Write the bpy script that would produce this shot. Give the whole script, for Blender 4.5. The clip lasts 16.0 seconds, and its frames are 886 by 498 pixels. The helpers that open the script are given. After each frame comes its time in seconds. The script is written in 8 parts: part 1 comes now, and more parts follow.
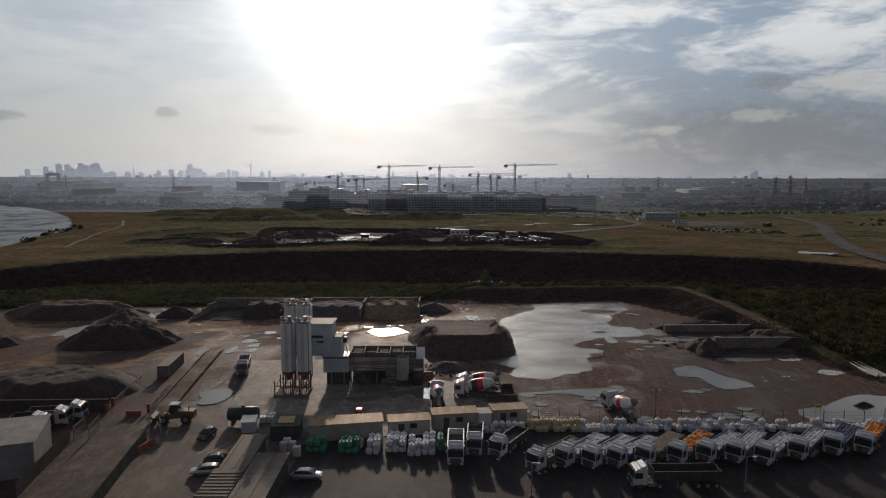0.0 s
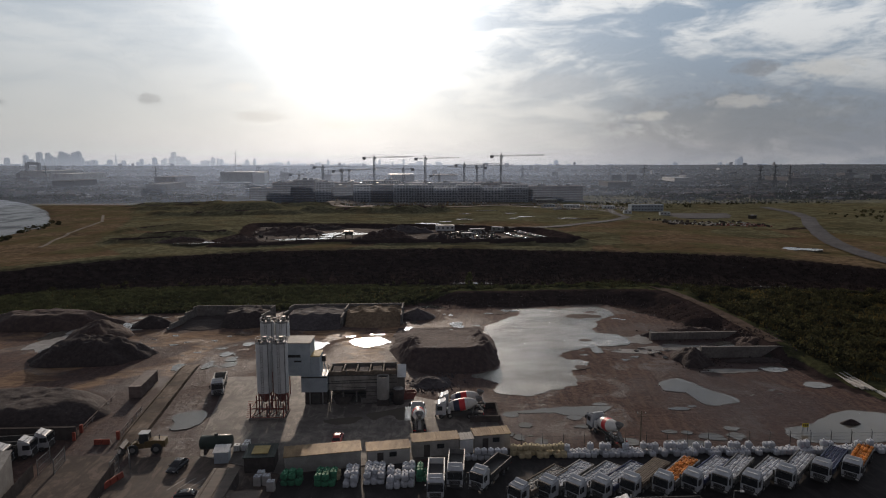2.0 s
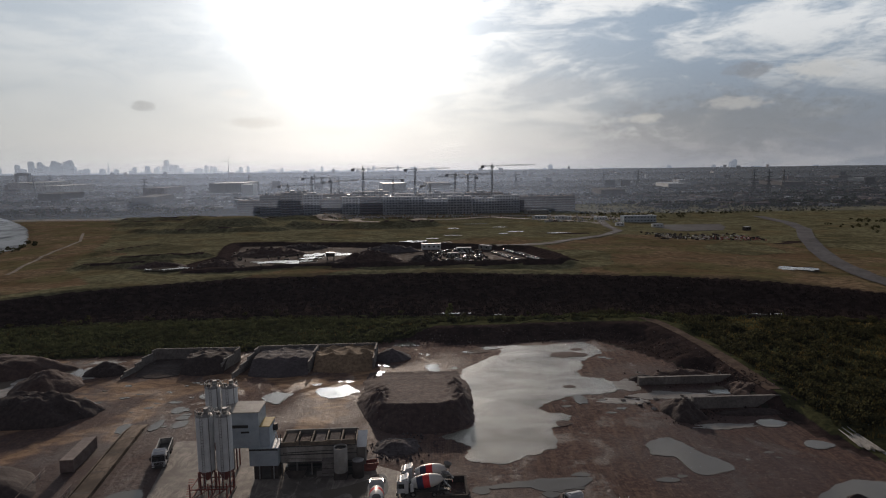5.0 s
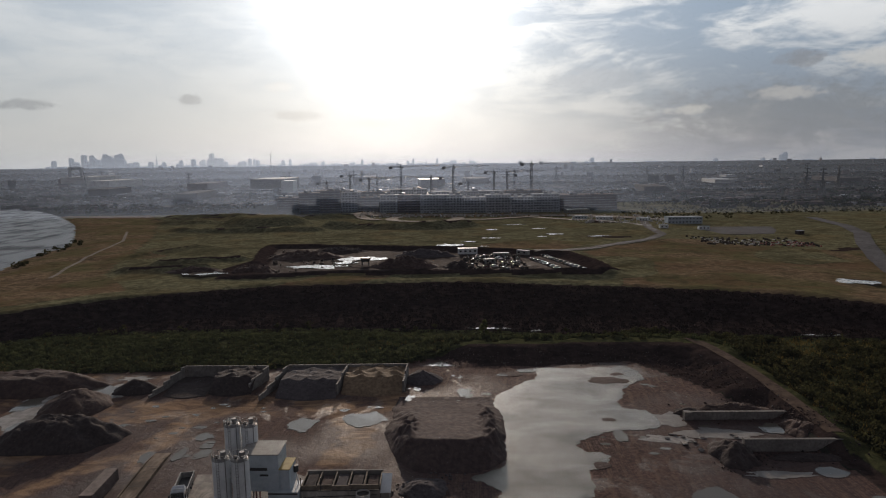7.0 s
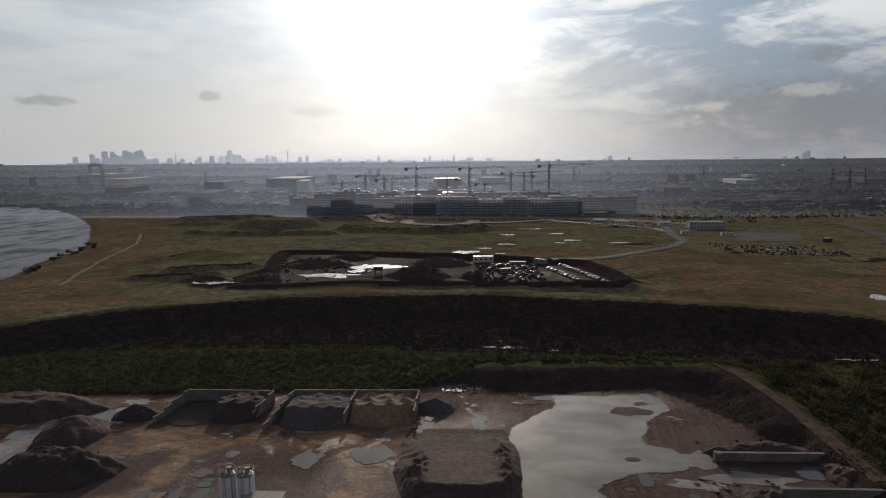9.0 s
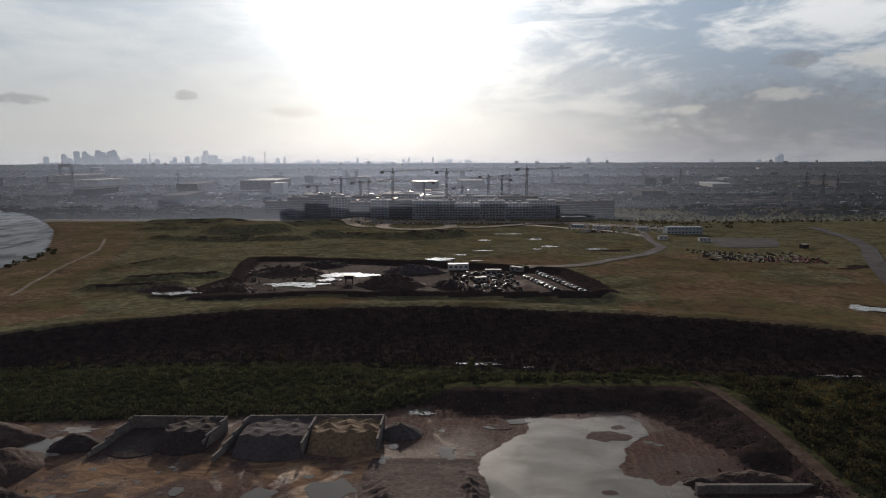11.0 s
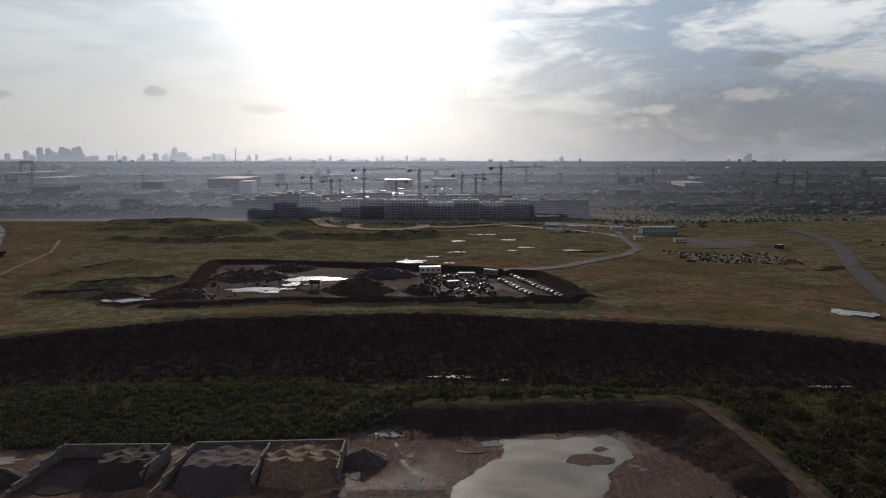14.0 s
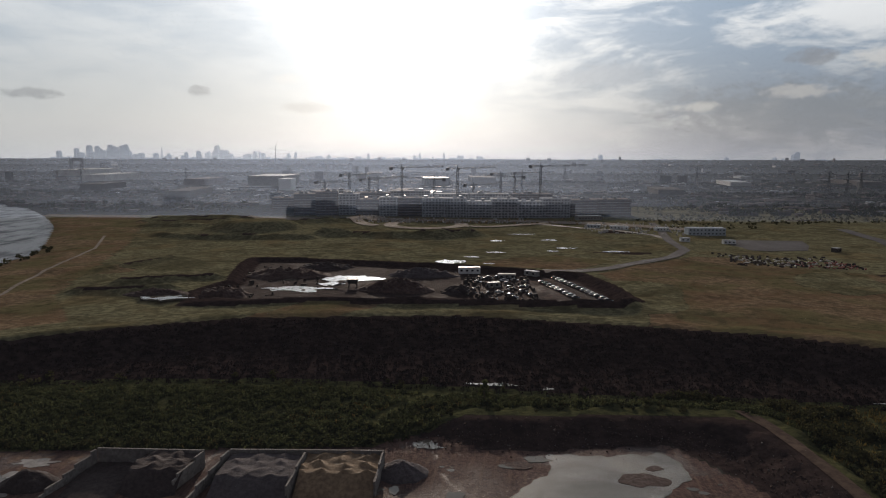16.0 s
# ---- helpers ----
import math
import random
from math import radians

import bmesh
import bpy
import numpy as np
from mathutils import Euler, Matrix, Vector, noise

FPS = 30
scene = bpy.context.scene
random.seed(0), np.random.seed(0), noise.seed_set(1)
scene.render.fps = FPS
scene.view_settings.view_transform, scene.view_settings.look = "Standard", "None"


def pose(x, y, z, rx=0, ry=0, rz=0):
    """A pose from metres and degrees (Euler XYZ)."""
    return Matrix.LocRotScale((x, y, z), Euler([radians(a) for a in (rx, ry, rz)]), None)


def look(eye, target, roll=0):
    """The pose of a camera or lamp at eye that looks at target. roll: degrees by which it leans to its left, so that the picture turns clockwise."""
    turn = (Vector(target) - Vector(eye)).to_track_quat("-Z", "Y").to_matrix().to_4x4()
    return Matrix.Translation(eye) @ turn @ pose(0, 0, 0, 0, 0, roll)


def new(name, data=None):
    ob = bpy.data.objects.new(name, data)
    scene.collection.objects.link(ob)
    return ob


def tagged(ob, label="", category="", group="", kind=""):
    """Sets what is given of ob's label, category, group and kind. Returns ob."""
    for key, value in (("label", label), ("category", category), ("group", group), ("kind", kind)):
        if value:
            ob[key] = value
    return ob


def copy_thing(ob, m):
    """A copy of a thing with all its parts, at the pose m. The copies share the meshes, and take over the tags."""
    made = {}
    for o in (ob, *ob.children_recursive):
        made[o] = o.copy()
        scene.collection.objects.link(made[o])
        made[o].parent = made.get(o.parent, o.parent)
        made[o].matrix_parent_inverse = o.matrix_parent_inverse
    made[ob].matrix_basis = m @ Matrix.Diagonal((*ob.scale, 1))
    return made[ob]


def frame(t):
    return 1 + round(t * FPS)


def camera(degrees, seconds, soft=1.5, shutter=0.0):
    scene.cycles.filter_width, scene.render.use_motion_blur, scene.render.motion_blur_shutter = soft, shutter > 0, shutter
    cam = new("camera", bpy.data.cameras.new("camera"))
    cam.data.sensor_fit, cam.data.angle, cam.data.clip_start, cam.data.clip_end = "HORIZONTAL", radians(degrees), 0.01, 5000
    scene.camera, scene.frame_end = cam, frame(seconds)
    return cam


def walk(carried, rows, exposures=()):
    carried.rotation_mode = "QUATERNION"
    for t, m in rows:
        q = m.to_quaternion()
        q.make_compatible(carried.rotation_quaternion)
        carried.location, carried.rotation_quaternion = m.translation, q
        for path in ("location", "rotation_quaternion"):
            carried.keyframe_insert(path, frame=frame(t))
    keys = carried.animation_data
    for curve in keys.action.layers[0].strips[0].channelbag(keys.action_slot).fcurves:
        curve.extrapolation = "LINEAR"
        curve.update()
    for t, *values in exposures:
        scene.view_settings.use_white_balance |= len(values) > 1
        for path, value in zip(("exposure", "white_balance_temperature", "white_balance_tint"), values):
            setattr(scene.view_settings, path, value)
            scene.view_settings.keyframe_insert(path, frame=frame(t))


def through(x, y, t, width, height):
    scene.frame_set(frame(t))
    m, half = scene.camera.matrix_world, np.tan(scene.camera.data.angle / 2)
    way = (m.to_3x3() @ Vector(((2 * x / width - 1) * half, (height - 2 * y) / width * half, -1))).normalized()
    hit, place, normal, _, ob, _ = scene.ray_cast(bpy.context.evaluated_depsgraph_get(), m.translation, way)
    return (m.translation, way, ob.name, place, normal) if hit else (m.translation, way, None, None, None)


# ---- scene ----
cam = camera(70.6, 16.0, soft=1.1)
PATH = [
    (0, (-8.894, -1.526, 43.341), (-8.885, 0.460, 43.112), 0.1),
    (0.5, (-8.662, -1.232, 44.742), (-8.652, 0.752, 44.493), 0),
    (1, (-8.400, -0.268, 46.095), (-8.387, 1.714, 45.828), -0.1),
    (1.5, (-8.154, 1.212, 47.450), (-8.129, 3.194, 47.180), -0.1),
    (2, (-7.491, 2.945, 48.714), (-7.442, 4.926, 48.443), -0.1),
    (2.5, (-6.385, 4.971, 50.006), (-6.352, 6.953, 49.736), -0.1),
    (3, (-4.955, 7.381, 51.120), (-4.895, 9.362, 50.851), -0.4),
    (3.5, (-3.454, 10.204, 52.329), (-3.394, 12.186, 52.066), -0.3),
    (4, (-2.015, 12.279, 53.831), (-1.958, 14.261, 53.571), -0.6),
    (4.2, (-1.766, 13.135, 54.131), (-1.701, 15.117, 53.875), -0.7),
    (6.3, (0.694, 21.002, 61.199), (0.704, 22.983, 60.926), -0.6),
    (6.5, (0.867, 22.100, 61.608), (0.858, 24.081, 61.331), -0.6),
    (7, (0.984, 24.460, 62.977), (0.921, 26.439, 62.697), -0.7),
    (7.5, (0.774, 26.969, 64.231), (0.692, 28.947, 63.947), -0.6),
    (8, (0.760, 29.400, 65.740), (0.654, 31.376, 65.451), -0.5),
    (8.5, (0.911, 31.844, 67.138), (0.790, 33.819, 66.847), -0.6),
    (9, (1.235, 34.585, 68.386), (1.121, 36.560, 68.096), -0.5),
    (11.5, (4.643, 48.715, 70.381), (4.611, 50.694, 70.095), -0.2),
    (12, (5.045, 51.322, 70.445), (5.028, 53.301, 70.157), -0.2),
    (12.5, (5.322, 53.335, 70.609), (5.319, 55.314, 70.321), -0.2),
    (13, (5.450, 55.616, 70.662), (5.460, 57.595, 70.373), -0.1),
    (13.5, (5.482, 58.083, 70.672), (5.505, 60.062, 70.381), -0.1),
    (14, (5.399, 60.306, 70.537), (5.432, 62.284, 70.245), -0),
    (14.5, (5.270, 62.301, 70.556), (5.315, 64.279, 70.262), 0),
    (15, (4.787, 64.219, 70.597), (4.832, 66.197, 70.302), 0),
    (15.5, (4.069, 66.501, 70.531), (4.050, 68.478, 70.235), 0.1),
    (16, (3.520, 68.404, 70.440), (3.438, 70.380, 70.142), 0.1),
]
walk(cam, [(t, look(eye, aim, lean)) for t, eye, aim, lean in PATH], exposures=[(0.0, -0.12), (2.0, -0.05), (6.3, 0.0), (12.0, 0.06), (16.0, 0.1)])

# ---- world and light ----
SUN_AZ, SUN_EL = radians(-6.0), radians(15.5)
SUN_DIR = Vector((math.sin(SUN_AZ) * math.cos(SUN_EL), math.cos(SUN_AZ) * math.cos(SUN_EL), math.sin(SUN_EL)))
SKY_STRENGTH, CLOUD_STRENGTH, GLOW_STRENGTH, SUN_STRENGTH = 0.05, 0.88, 1.0, 2.25
scene.view_settings.exposure = 0.0

world = bpy.data.worlds.new("sky")
scene.world = world
world.use_nodes = True
wt = world.node_tree
wt.nodes.clear()


class Nodes:
    """Short hand for wiring node trees."""

    def __init__(self, tree):
        self.t = tree

    def add(self, kind, **props):
        n = self.t.nodes.new(kind)
        for key, value in props.items():
            setattr(n, key, value)
        return n

    def put(self, socket, value):
        if isinstance(value, bpy.types.NodeSocket):
            self.t.links.new(value, socket)
        elif value is not None:
            socket.default_value = value

    def math(self, op, a, b=None, c=None, clamp=False):
        n = self.add("ShaderNodeMath", operation=op, use_clamp=clamp)
        for i, v in enumerate((a, b, c)):
            self.put(n.inputs[i], v)
        return n.outputs[0]

    def mix(self, fac, a, b, blend="MIX"):
        n = self.add("ShaderNodeMix", data_type="RGBA", blend_type=blend)
        n.clamp_factor = True
        for sock, v in ((n.inputs[0], fac), (n.inputs[6], a), (n.inputs[7], b)):
            self.put(sock, (*v, 1.0) if isinstance(v, tuple) and len(v) == 3 else v)
        return n.outputs[2]

    def noise(self, vec, scale, detail=4.0, rough=0.55, distort=0.0):
        n = self.add("ShaderNodeTexNoise")
        self.put(n.inputs["Vector"], vec)
        for key, v in (("Scale", scale), ("Detail", detail), ("Roughness", rough), ("Distortion", distort)):
            n.inputs[key].default_value = v
        return n.outputs["Fac"]

    def ramp(self, fac, lo, hi, smooth=True):
        n = self.add("ShaderNodeMapRange", interpolation_type="SMOOTHSTEP" if smooth else "LINEAR")
        for i, v in enumerate((fac, lo, hi, 0.0, 1.0)):
            self.put(n.inputs[i], v)
        return n.outputs[0]

    def scaled(self, vec, sx, sy, sz, rz=0.0):
        n = self.add("ShaderNodeMapping")
        self.put(n.inputs[0], vec)
        n.inputs[2].default_value = (0, 0, rz)
        n.inputs[3].default_value = (sx, sy, sz)
        return n.outputs[0]


def build_sky():
    k = Nodes(wt)
    way = k.add("ShaderNodeTexCoord").outputs["Generated"]
    sep = k.add("ShaderNodeSeparateXYZ")
    k.put(sep.inputs[0], way)
    az = k.math("ARCTAN2", sep.outputs[0], sep.outputs[1])
    el = k.math("ARCSINE", sep.outputs[2])
    nishita = k.add("ShaderNodeTexSky", sky_type="NISHITA", sun_disc=False, sun_elevation=SUN_EL, sun_rotation=SUN_AZ,
                    altitude=50, air_density=1.2, dust_density=1.2, ozone_density=1.0)
    # streaked cloud, its bands climbing to the north
    flat = k.add("ShaderNodeCombineXYZ")
    k.put(flat.inputs[0], az)
    k.put(flat.inputs[1], el)
    sheet = k.noise(k.scaled(flat.outputs[0], 3.2, 11.0, 1, 0.18), 1.0, 9, 0.60, 0.5)
    fine = k.noise(k.scaled(flat.outputs[0], 10.0, 34.0, 1, 0.25), 1.0, 7, 0.62, 0.7)
    both = k.math("ADD", k.math("MULTIPLY", sheet, 0.68), k.math("MULTIPLY", fine, 0.32))
    side = k.ramp(az, -0.15, 0.25)
    lit = k.mix(k.ramp(both, 0.44, 0.57), (0.33, 0.42, 0.54), (0.88, 0.90, 0.92))
    calm = k.mix(k.ramp(both, 0.40, 0.62), (0.50, 0.57, 0.65), (0.68, 0.72, 0.76))
    cloud = k.mix(side, calm, lit)
    # pale haze low over the land, greyer under the rain to the north
    low = k.ramp(el, 0.22, 0.02)
    hazecol = k.mix(k.ramp(az, 0.02, 0.45), (0.52, 0.53, 0.53), (0.195, 0.21, 0.245))
    cloud = k.mix(k.math("MULTIPLY", low, 0.8), cloud, hazecol)

    def puff(px, py, w, h, seed):
        """A soft mask round azimuth px and elevation py, in radians."""
        wob = k.noise(k.scaled(way, 1, 1, 1.8, seed), 45, 6, 0.65)
        dx = k.math("DIVIDE", k.math("SUBTRACT", az, px), w)
        dy = k.math("DIVIDE", k.math("SUBTRACT", el, py), h)
        r = k.math("ADD", k.math("MULTIPLY", dx, dx), k.math("MULTIPLY", dy, dy))
        return k.ramp(k.math("ADD", r, k.math("MULTIPLY", k.math("SUBTRACT", wob, 0.5), 4.5)), 1.7, 0.0)

    cloud = k.mix(k.math("MULTIPLY", puff(0.45, 0.058, 0.16, 0.042, 0.0), 0.8), cloud, (0.21, 0.235, 0.275))
    for px, py, w, h, col in (
        (-0.406, 0.091, 0.014, 0.0075, (0.33, 0.35, 0.38)), (-0.254, 0.071, 0.032, 0.008, (0.40, 0.41, 0.42)),
        (-0.135, 0.059, 0.042, 0.006, (0.50, 0.50, 0.49)), (0.476, 0.131, 0.027, 0.010, (0.25, 0.27, 0.31)),
        (-0.610, 0.079, 0.028, 0.0065, (0.34, 0.36, 0.39)), (-0.277, 0.112, 0.018, 0.007, (0.62, 0.63, 0.64)),
        (0.337, 0.069, 0.030, 0.007, (0.50, 0.50, 0.50)), (0.564, 0.125, 0.040, 0.012, (0.60, 0.60, 0.60)),
        (0.462, 0.086, 0.038, 0.009, (0.44, 0.44, 0.45)), (0.205, 0.118, 0.075, 0.016, (0.40, 0.44, 0.50)),
    ):
        cloud = k.mix(k.math("MULTIPLY", puff(px, py, w, h, px * 3), 0.85), cloud, col)
    # the side of the sky away from the sun is duller
    back = k.ramp(sep.outputs[1], 0.45, -0.4)
    cloud = k.mix(k.math("MULTIPLY", back, 0.9), cloud, (0.200, 0.188, 0.215))
    up = k.ramp(el, 0.36, 0.85)
    cloud = k.mix(k.math("MULTIPLY", up, 0.9), cloud, (0.112, 0.104, 0.124))
    # light scattered forward round the sun, broken by the cloud sheet
    dot = k.add("ShaderNodeVectorMath", operation="DOT_PRODUCT")
    k.put(dot.inputs[0], way)
    dot.inputs[1].default_value = SUN_DIR
    near = k.math("MAXIMUM", dot.outputs["Value"], 0.0)
    veil = k.math("ADD", 0.55, k.math("MULTIPLY", both, 0.9))
    glow = k.math("MULTIPLY", k.math("POWER", near, 420.0), 9.0)
    glow = k.math("ADD", glow, k.math("MULTIPLY", k.math("POWER", near, 120.0), 2.2))
    glow = k.math("ADD", glow, k.math("MULTIPLY", k.math("POWER", near, 900.0), 40.0))
    glow = k.math("ADD", glow, k.math("MULTIPLY", k.math("POWER", near, 22.0), 0.42))
    glow = k.math("MULTIPLY", glow, veil)
    # a brighter band of haze on the horizon under the sun
    off = k.math("DIVIDE", k.math("SUBTRACT", az, SUN_AZ), 0.30)
    band = k.math("POWER", 2.718, k.math("MULTIPLY", k.math("MULTIPLY", off, off), -1.0))
    glow = k.math("ADD", glow, k.math("MULTIPLY", k.math("MULTIPLY", band, k.ramp(el, 0.12, 0.0)), 0.22))
    blue, grey, gold = (k.add("ShaderNodeBackground") for _ in range(3))
    k.put(blue.inputs[0], nishita.outputs[0])
    k.put(blue.inputs[1], SKY_STRENGTH)
    k.put(grey.inputs[0], cloud)
    k.put(grey.inputs[1], CLOUD_STRENGTH)
    gold.inputs[0].default_value = (1.0, 0.995, 0.98, 1)
    k.put(gold.inputs[1], k.math("MULTIPLY", glow, GLOW_STRENGTH))
    cover = k.add("ShaderNodeMixShader")
    cover.inputs[0].default_value = 0.92
    k.put(cover.inputs[1], blue.outputs[0])
    k.put(cover.inputs[2], grey.outputs[0])
    total = k.add("ShaderNodeAddShader")
    k.put(total.inputs[0], cover.outputs[0])
    k.put(total.inputs[1], gold.outputs[0])
    k.put(k.add("ShaderNodeOutputWorld").inputs[0], total.outputs[0])


build_sky()
sun_data = bpy.data.lights.new("sun", "SUN")
sun_data.energy, sun_data.angle, sun_data.color = SUN_STRENGTH, radians(0.6), (1.0, 0.79, 0.62)
sun = new("sun", sun_data)
sun.matrix_world = look(SUN_DIR * 400, (0, 0, 0))

# ---- materials ----
def mat(name, c1, c2, scale=2.0, rough=0.8, metal=0.0, bump=0.3, depth=0.02, tint=0.25, spec=0.3, detail=5.0, stretch=None, dust=0.0, island=False):
    """A two-scale surface: grain between c1 and c2, broad wear over it, and fine relief of that depth in metres."""
    m = bpy.data.materials.new(name)
    m.use_nodes = True
    k = Nodes(m.node_tree)
    b = m.node_tree.nodes["Principled BSDF"]
    pos = k.add("ShaderNodeNewGeometry").outputs["Position"]
    src = k.scaled(pos, *stretch) if stretch else pos
    grain = k.noise(src, scale, detail, 0.6)
    broad = k.noise(pos, scale * 0.13, 3, 0.5)
    col = k.mix(k.ramp(grain, 0.3, 0.7), c1, c2)
    blotch = k.noise(pos, scale * 0.4, 6, 0.68, 0.6)
    col = k.mix(k.math("MULTIPLY", k.ramp(blotch, 0.48, 0.66), tint * 0.9), col, tuple(c * 0.5 for c in c1))
    col = k.mix(k.math("MULTIPLY", k.ramp(broad, 0.35, 0.65), tint), col, tuple(c * 0.45 for c in c1))
    if dust:
        # dried mud in pale patches, wet dark stains and long wheel marks
        spread = k.noise(k.scaled(pos, 1, 0.45, 1, 0.2), 0.35, 7, 0.72, 1.0)
        col = k.mix(k.math("MULTIPLY", k.ramp(spread, 0.50, 0.62), dust), col, tuple(c * 1.55 for c in c2))
        stain = k.noise(k.scaled(pos, 1, 0.6, 1, -0.3), 0.22, 8, 0.7, 1.5)
        col = k.mix(k.math("MULTIPLY", k.ramp(stain, 0.55, 0.64), dust), col, tuple(c * 0.5 for c in c1))
        marks = k.noise(k.scaled(pos, 2.2, 0.06, 1, 0.12), 0.8, 3, 0.5, 0.4)
        col = k.mix(k.math("MULTIPLY", k.ramp(marks, 0.56, 0.66), dust * 0.8), col, tuple(c * 0.6 for c in c1))
    if island:
        own = k.add("ShaderNodeNewGeometry").outputs["Random Per Island"]
        col = k.mix(k.math("MULTIPLY", k.ramp(own, 0.45, 1.0), 0.75), col, tuple(c * 0.3 for c in c1))
    rnd = k.add("ShaderNodeObjectInfo").outputs["Random"]
    col = k.mix(k.math("MULTIPLY", rnd, 0.25), col, tuple(c * 0.6 for c in c2))
    k.put(b.inputs["Base Color"], col)
    k.put(b.inputs["Roughness"], k.math("ADD", rough - 0.08, k.math("MULTIPLY", broad, 0.16)))
    b.inputs["Metallic"].default_value = metal
    b.inputs["Specular IOR Level"].default_value = spec
    if bump:
        n = k.add("ShaderNodeBump")
        n.inputs["Strength"].default_value = bump
        n.inputs["Distance"].default_value = depth
        k.put(n.inputs["Height"], grain)
        k.put(b.inputs["Normal"], n.outputs[0])
    return m


def water_mat(name, base, rough, ripple, scale):
    m = bpy.data.materials.new(name)
    m.use_nodes = True
    k = Nodes(m.node_tree)
    b = m.node_tree.nodes["Principled BSDF"]
    pos = k.add("ShaderNodeNewGeometry").outputs["Position"]
    b.inputs["IOR"].default_value = 1.33
    b.inputs["Specular IOR Level"].default_value = 0.5
    mud = k.noise(pos, 0.08, 4)
    k.put(b.inputs["Base Color"], k.mix(mud, base, tuple(c * 1.5 for c in base)))
    calm = k.noise(k.scaled(pos, 1, 0.4, 1), 0.06, 3)
    k.put(b.inputs["Roughness"], k.math("ADD", rough, k.math("MULTIPLY", k.ramp(calm, 0.45, 0.7), rough)))
    n = k.add("ShaderNodeBump")
    k.put(n.inputs["Strength"], k.math("MULTIPLY", k.ramp(calm, 0.3, 0.7), ripple))
    n.inputs["Distance"].default_value = 0.12
    k.put(n.inputs["Height"], k.noise(k.scaled(pos, 1, 1.6, 1, 0.4), scale, 3))
    k.put(b.inputs["Normal"], n.outputs[0])
    return m


def glitter(m, share, rough, scale):
    """Wind-ruffled film on water that scatters low sun."""
    k = Nodes(m.node_tree)
    b = m.node_tree.nodes["Principled BSDF"]
    pos = k.add("ShaderNodeNewGeometry").outputs["Position"]
    wind = k.noise(k.scaled(pos, 0.5, 1, 1, 0.5), 0.12, 4, 0.6, 0.5)
    k.put(b.inputs["Coat Weight"], k.math("MULTIPLY", k.math("ADD", 0.35, k.ramp(wind, 0.25, 0.75)), share))
    b.inputs["Coat Roughness"].default_value = rough
    b.inputs["Coat IOR"].default_value = 1.33
    n = k.add("ShaderNodeBump")
    n.inputs["Strength"].default_value = 1.0
    n.inputs["Distance"].default_value = 0.26
    k.put(n.inputs["Height"], k.noise(k.scaled(pos, 1, 1.5, 1, 0.4), scale, 3, 0.6))
    k.put(b.inputs["Coat Normal"], n.outputs[0])
    return m


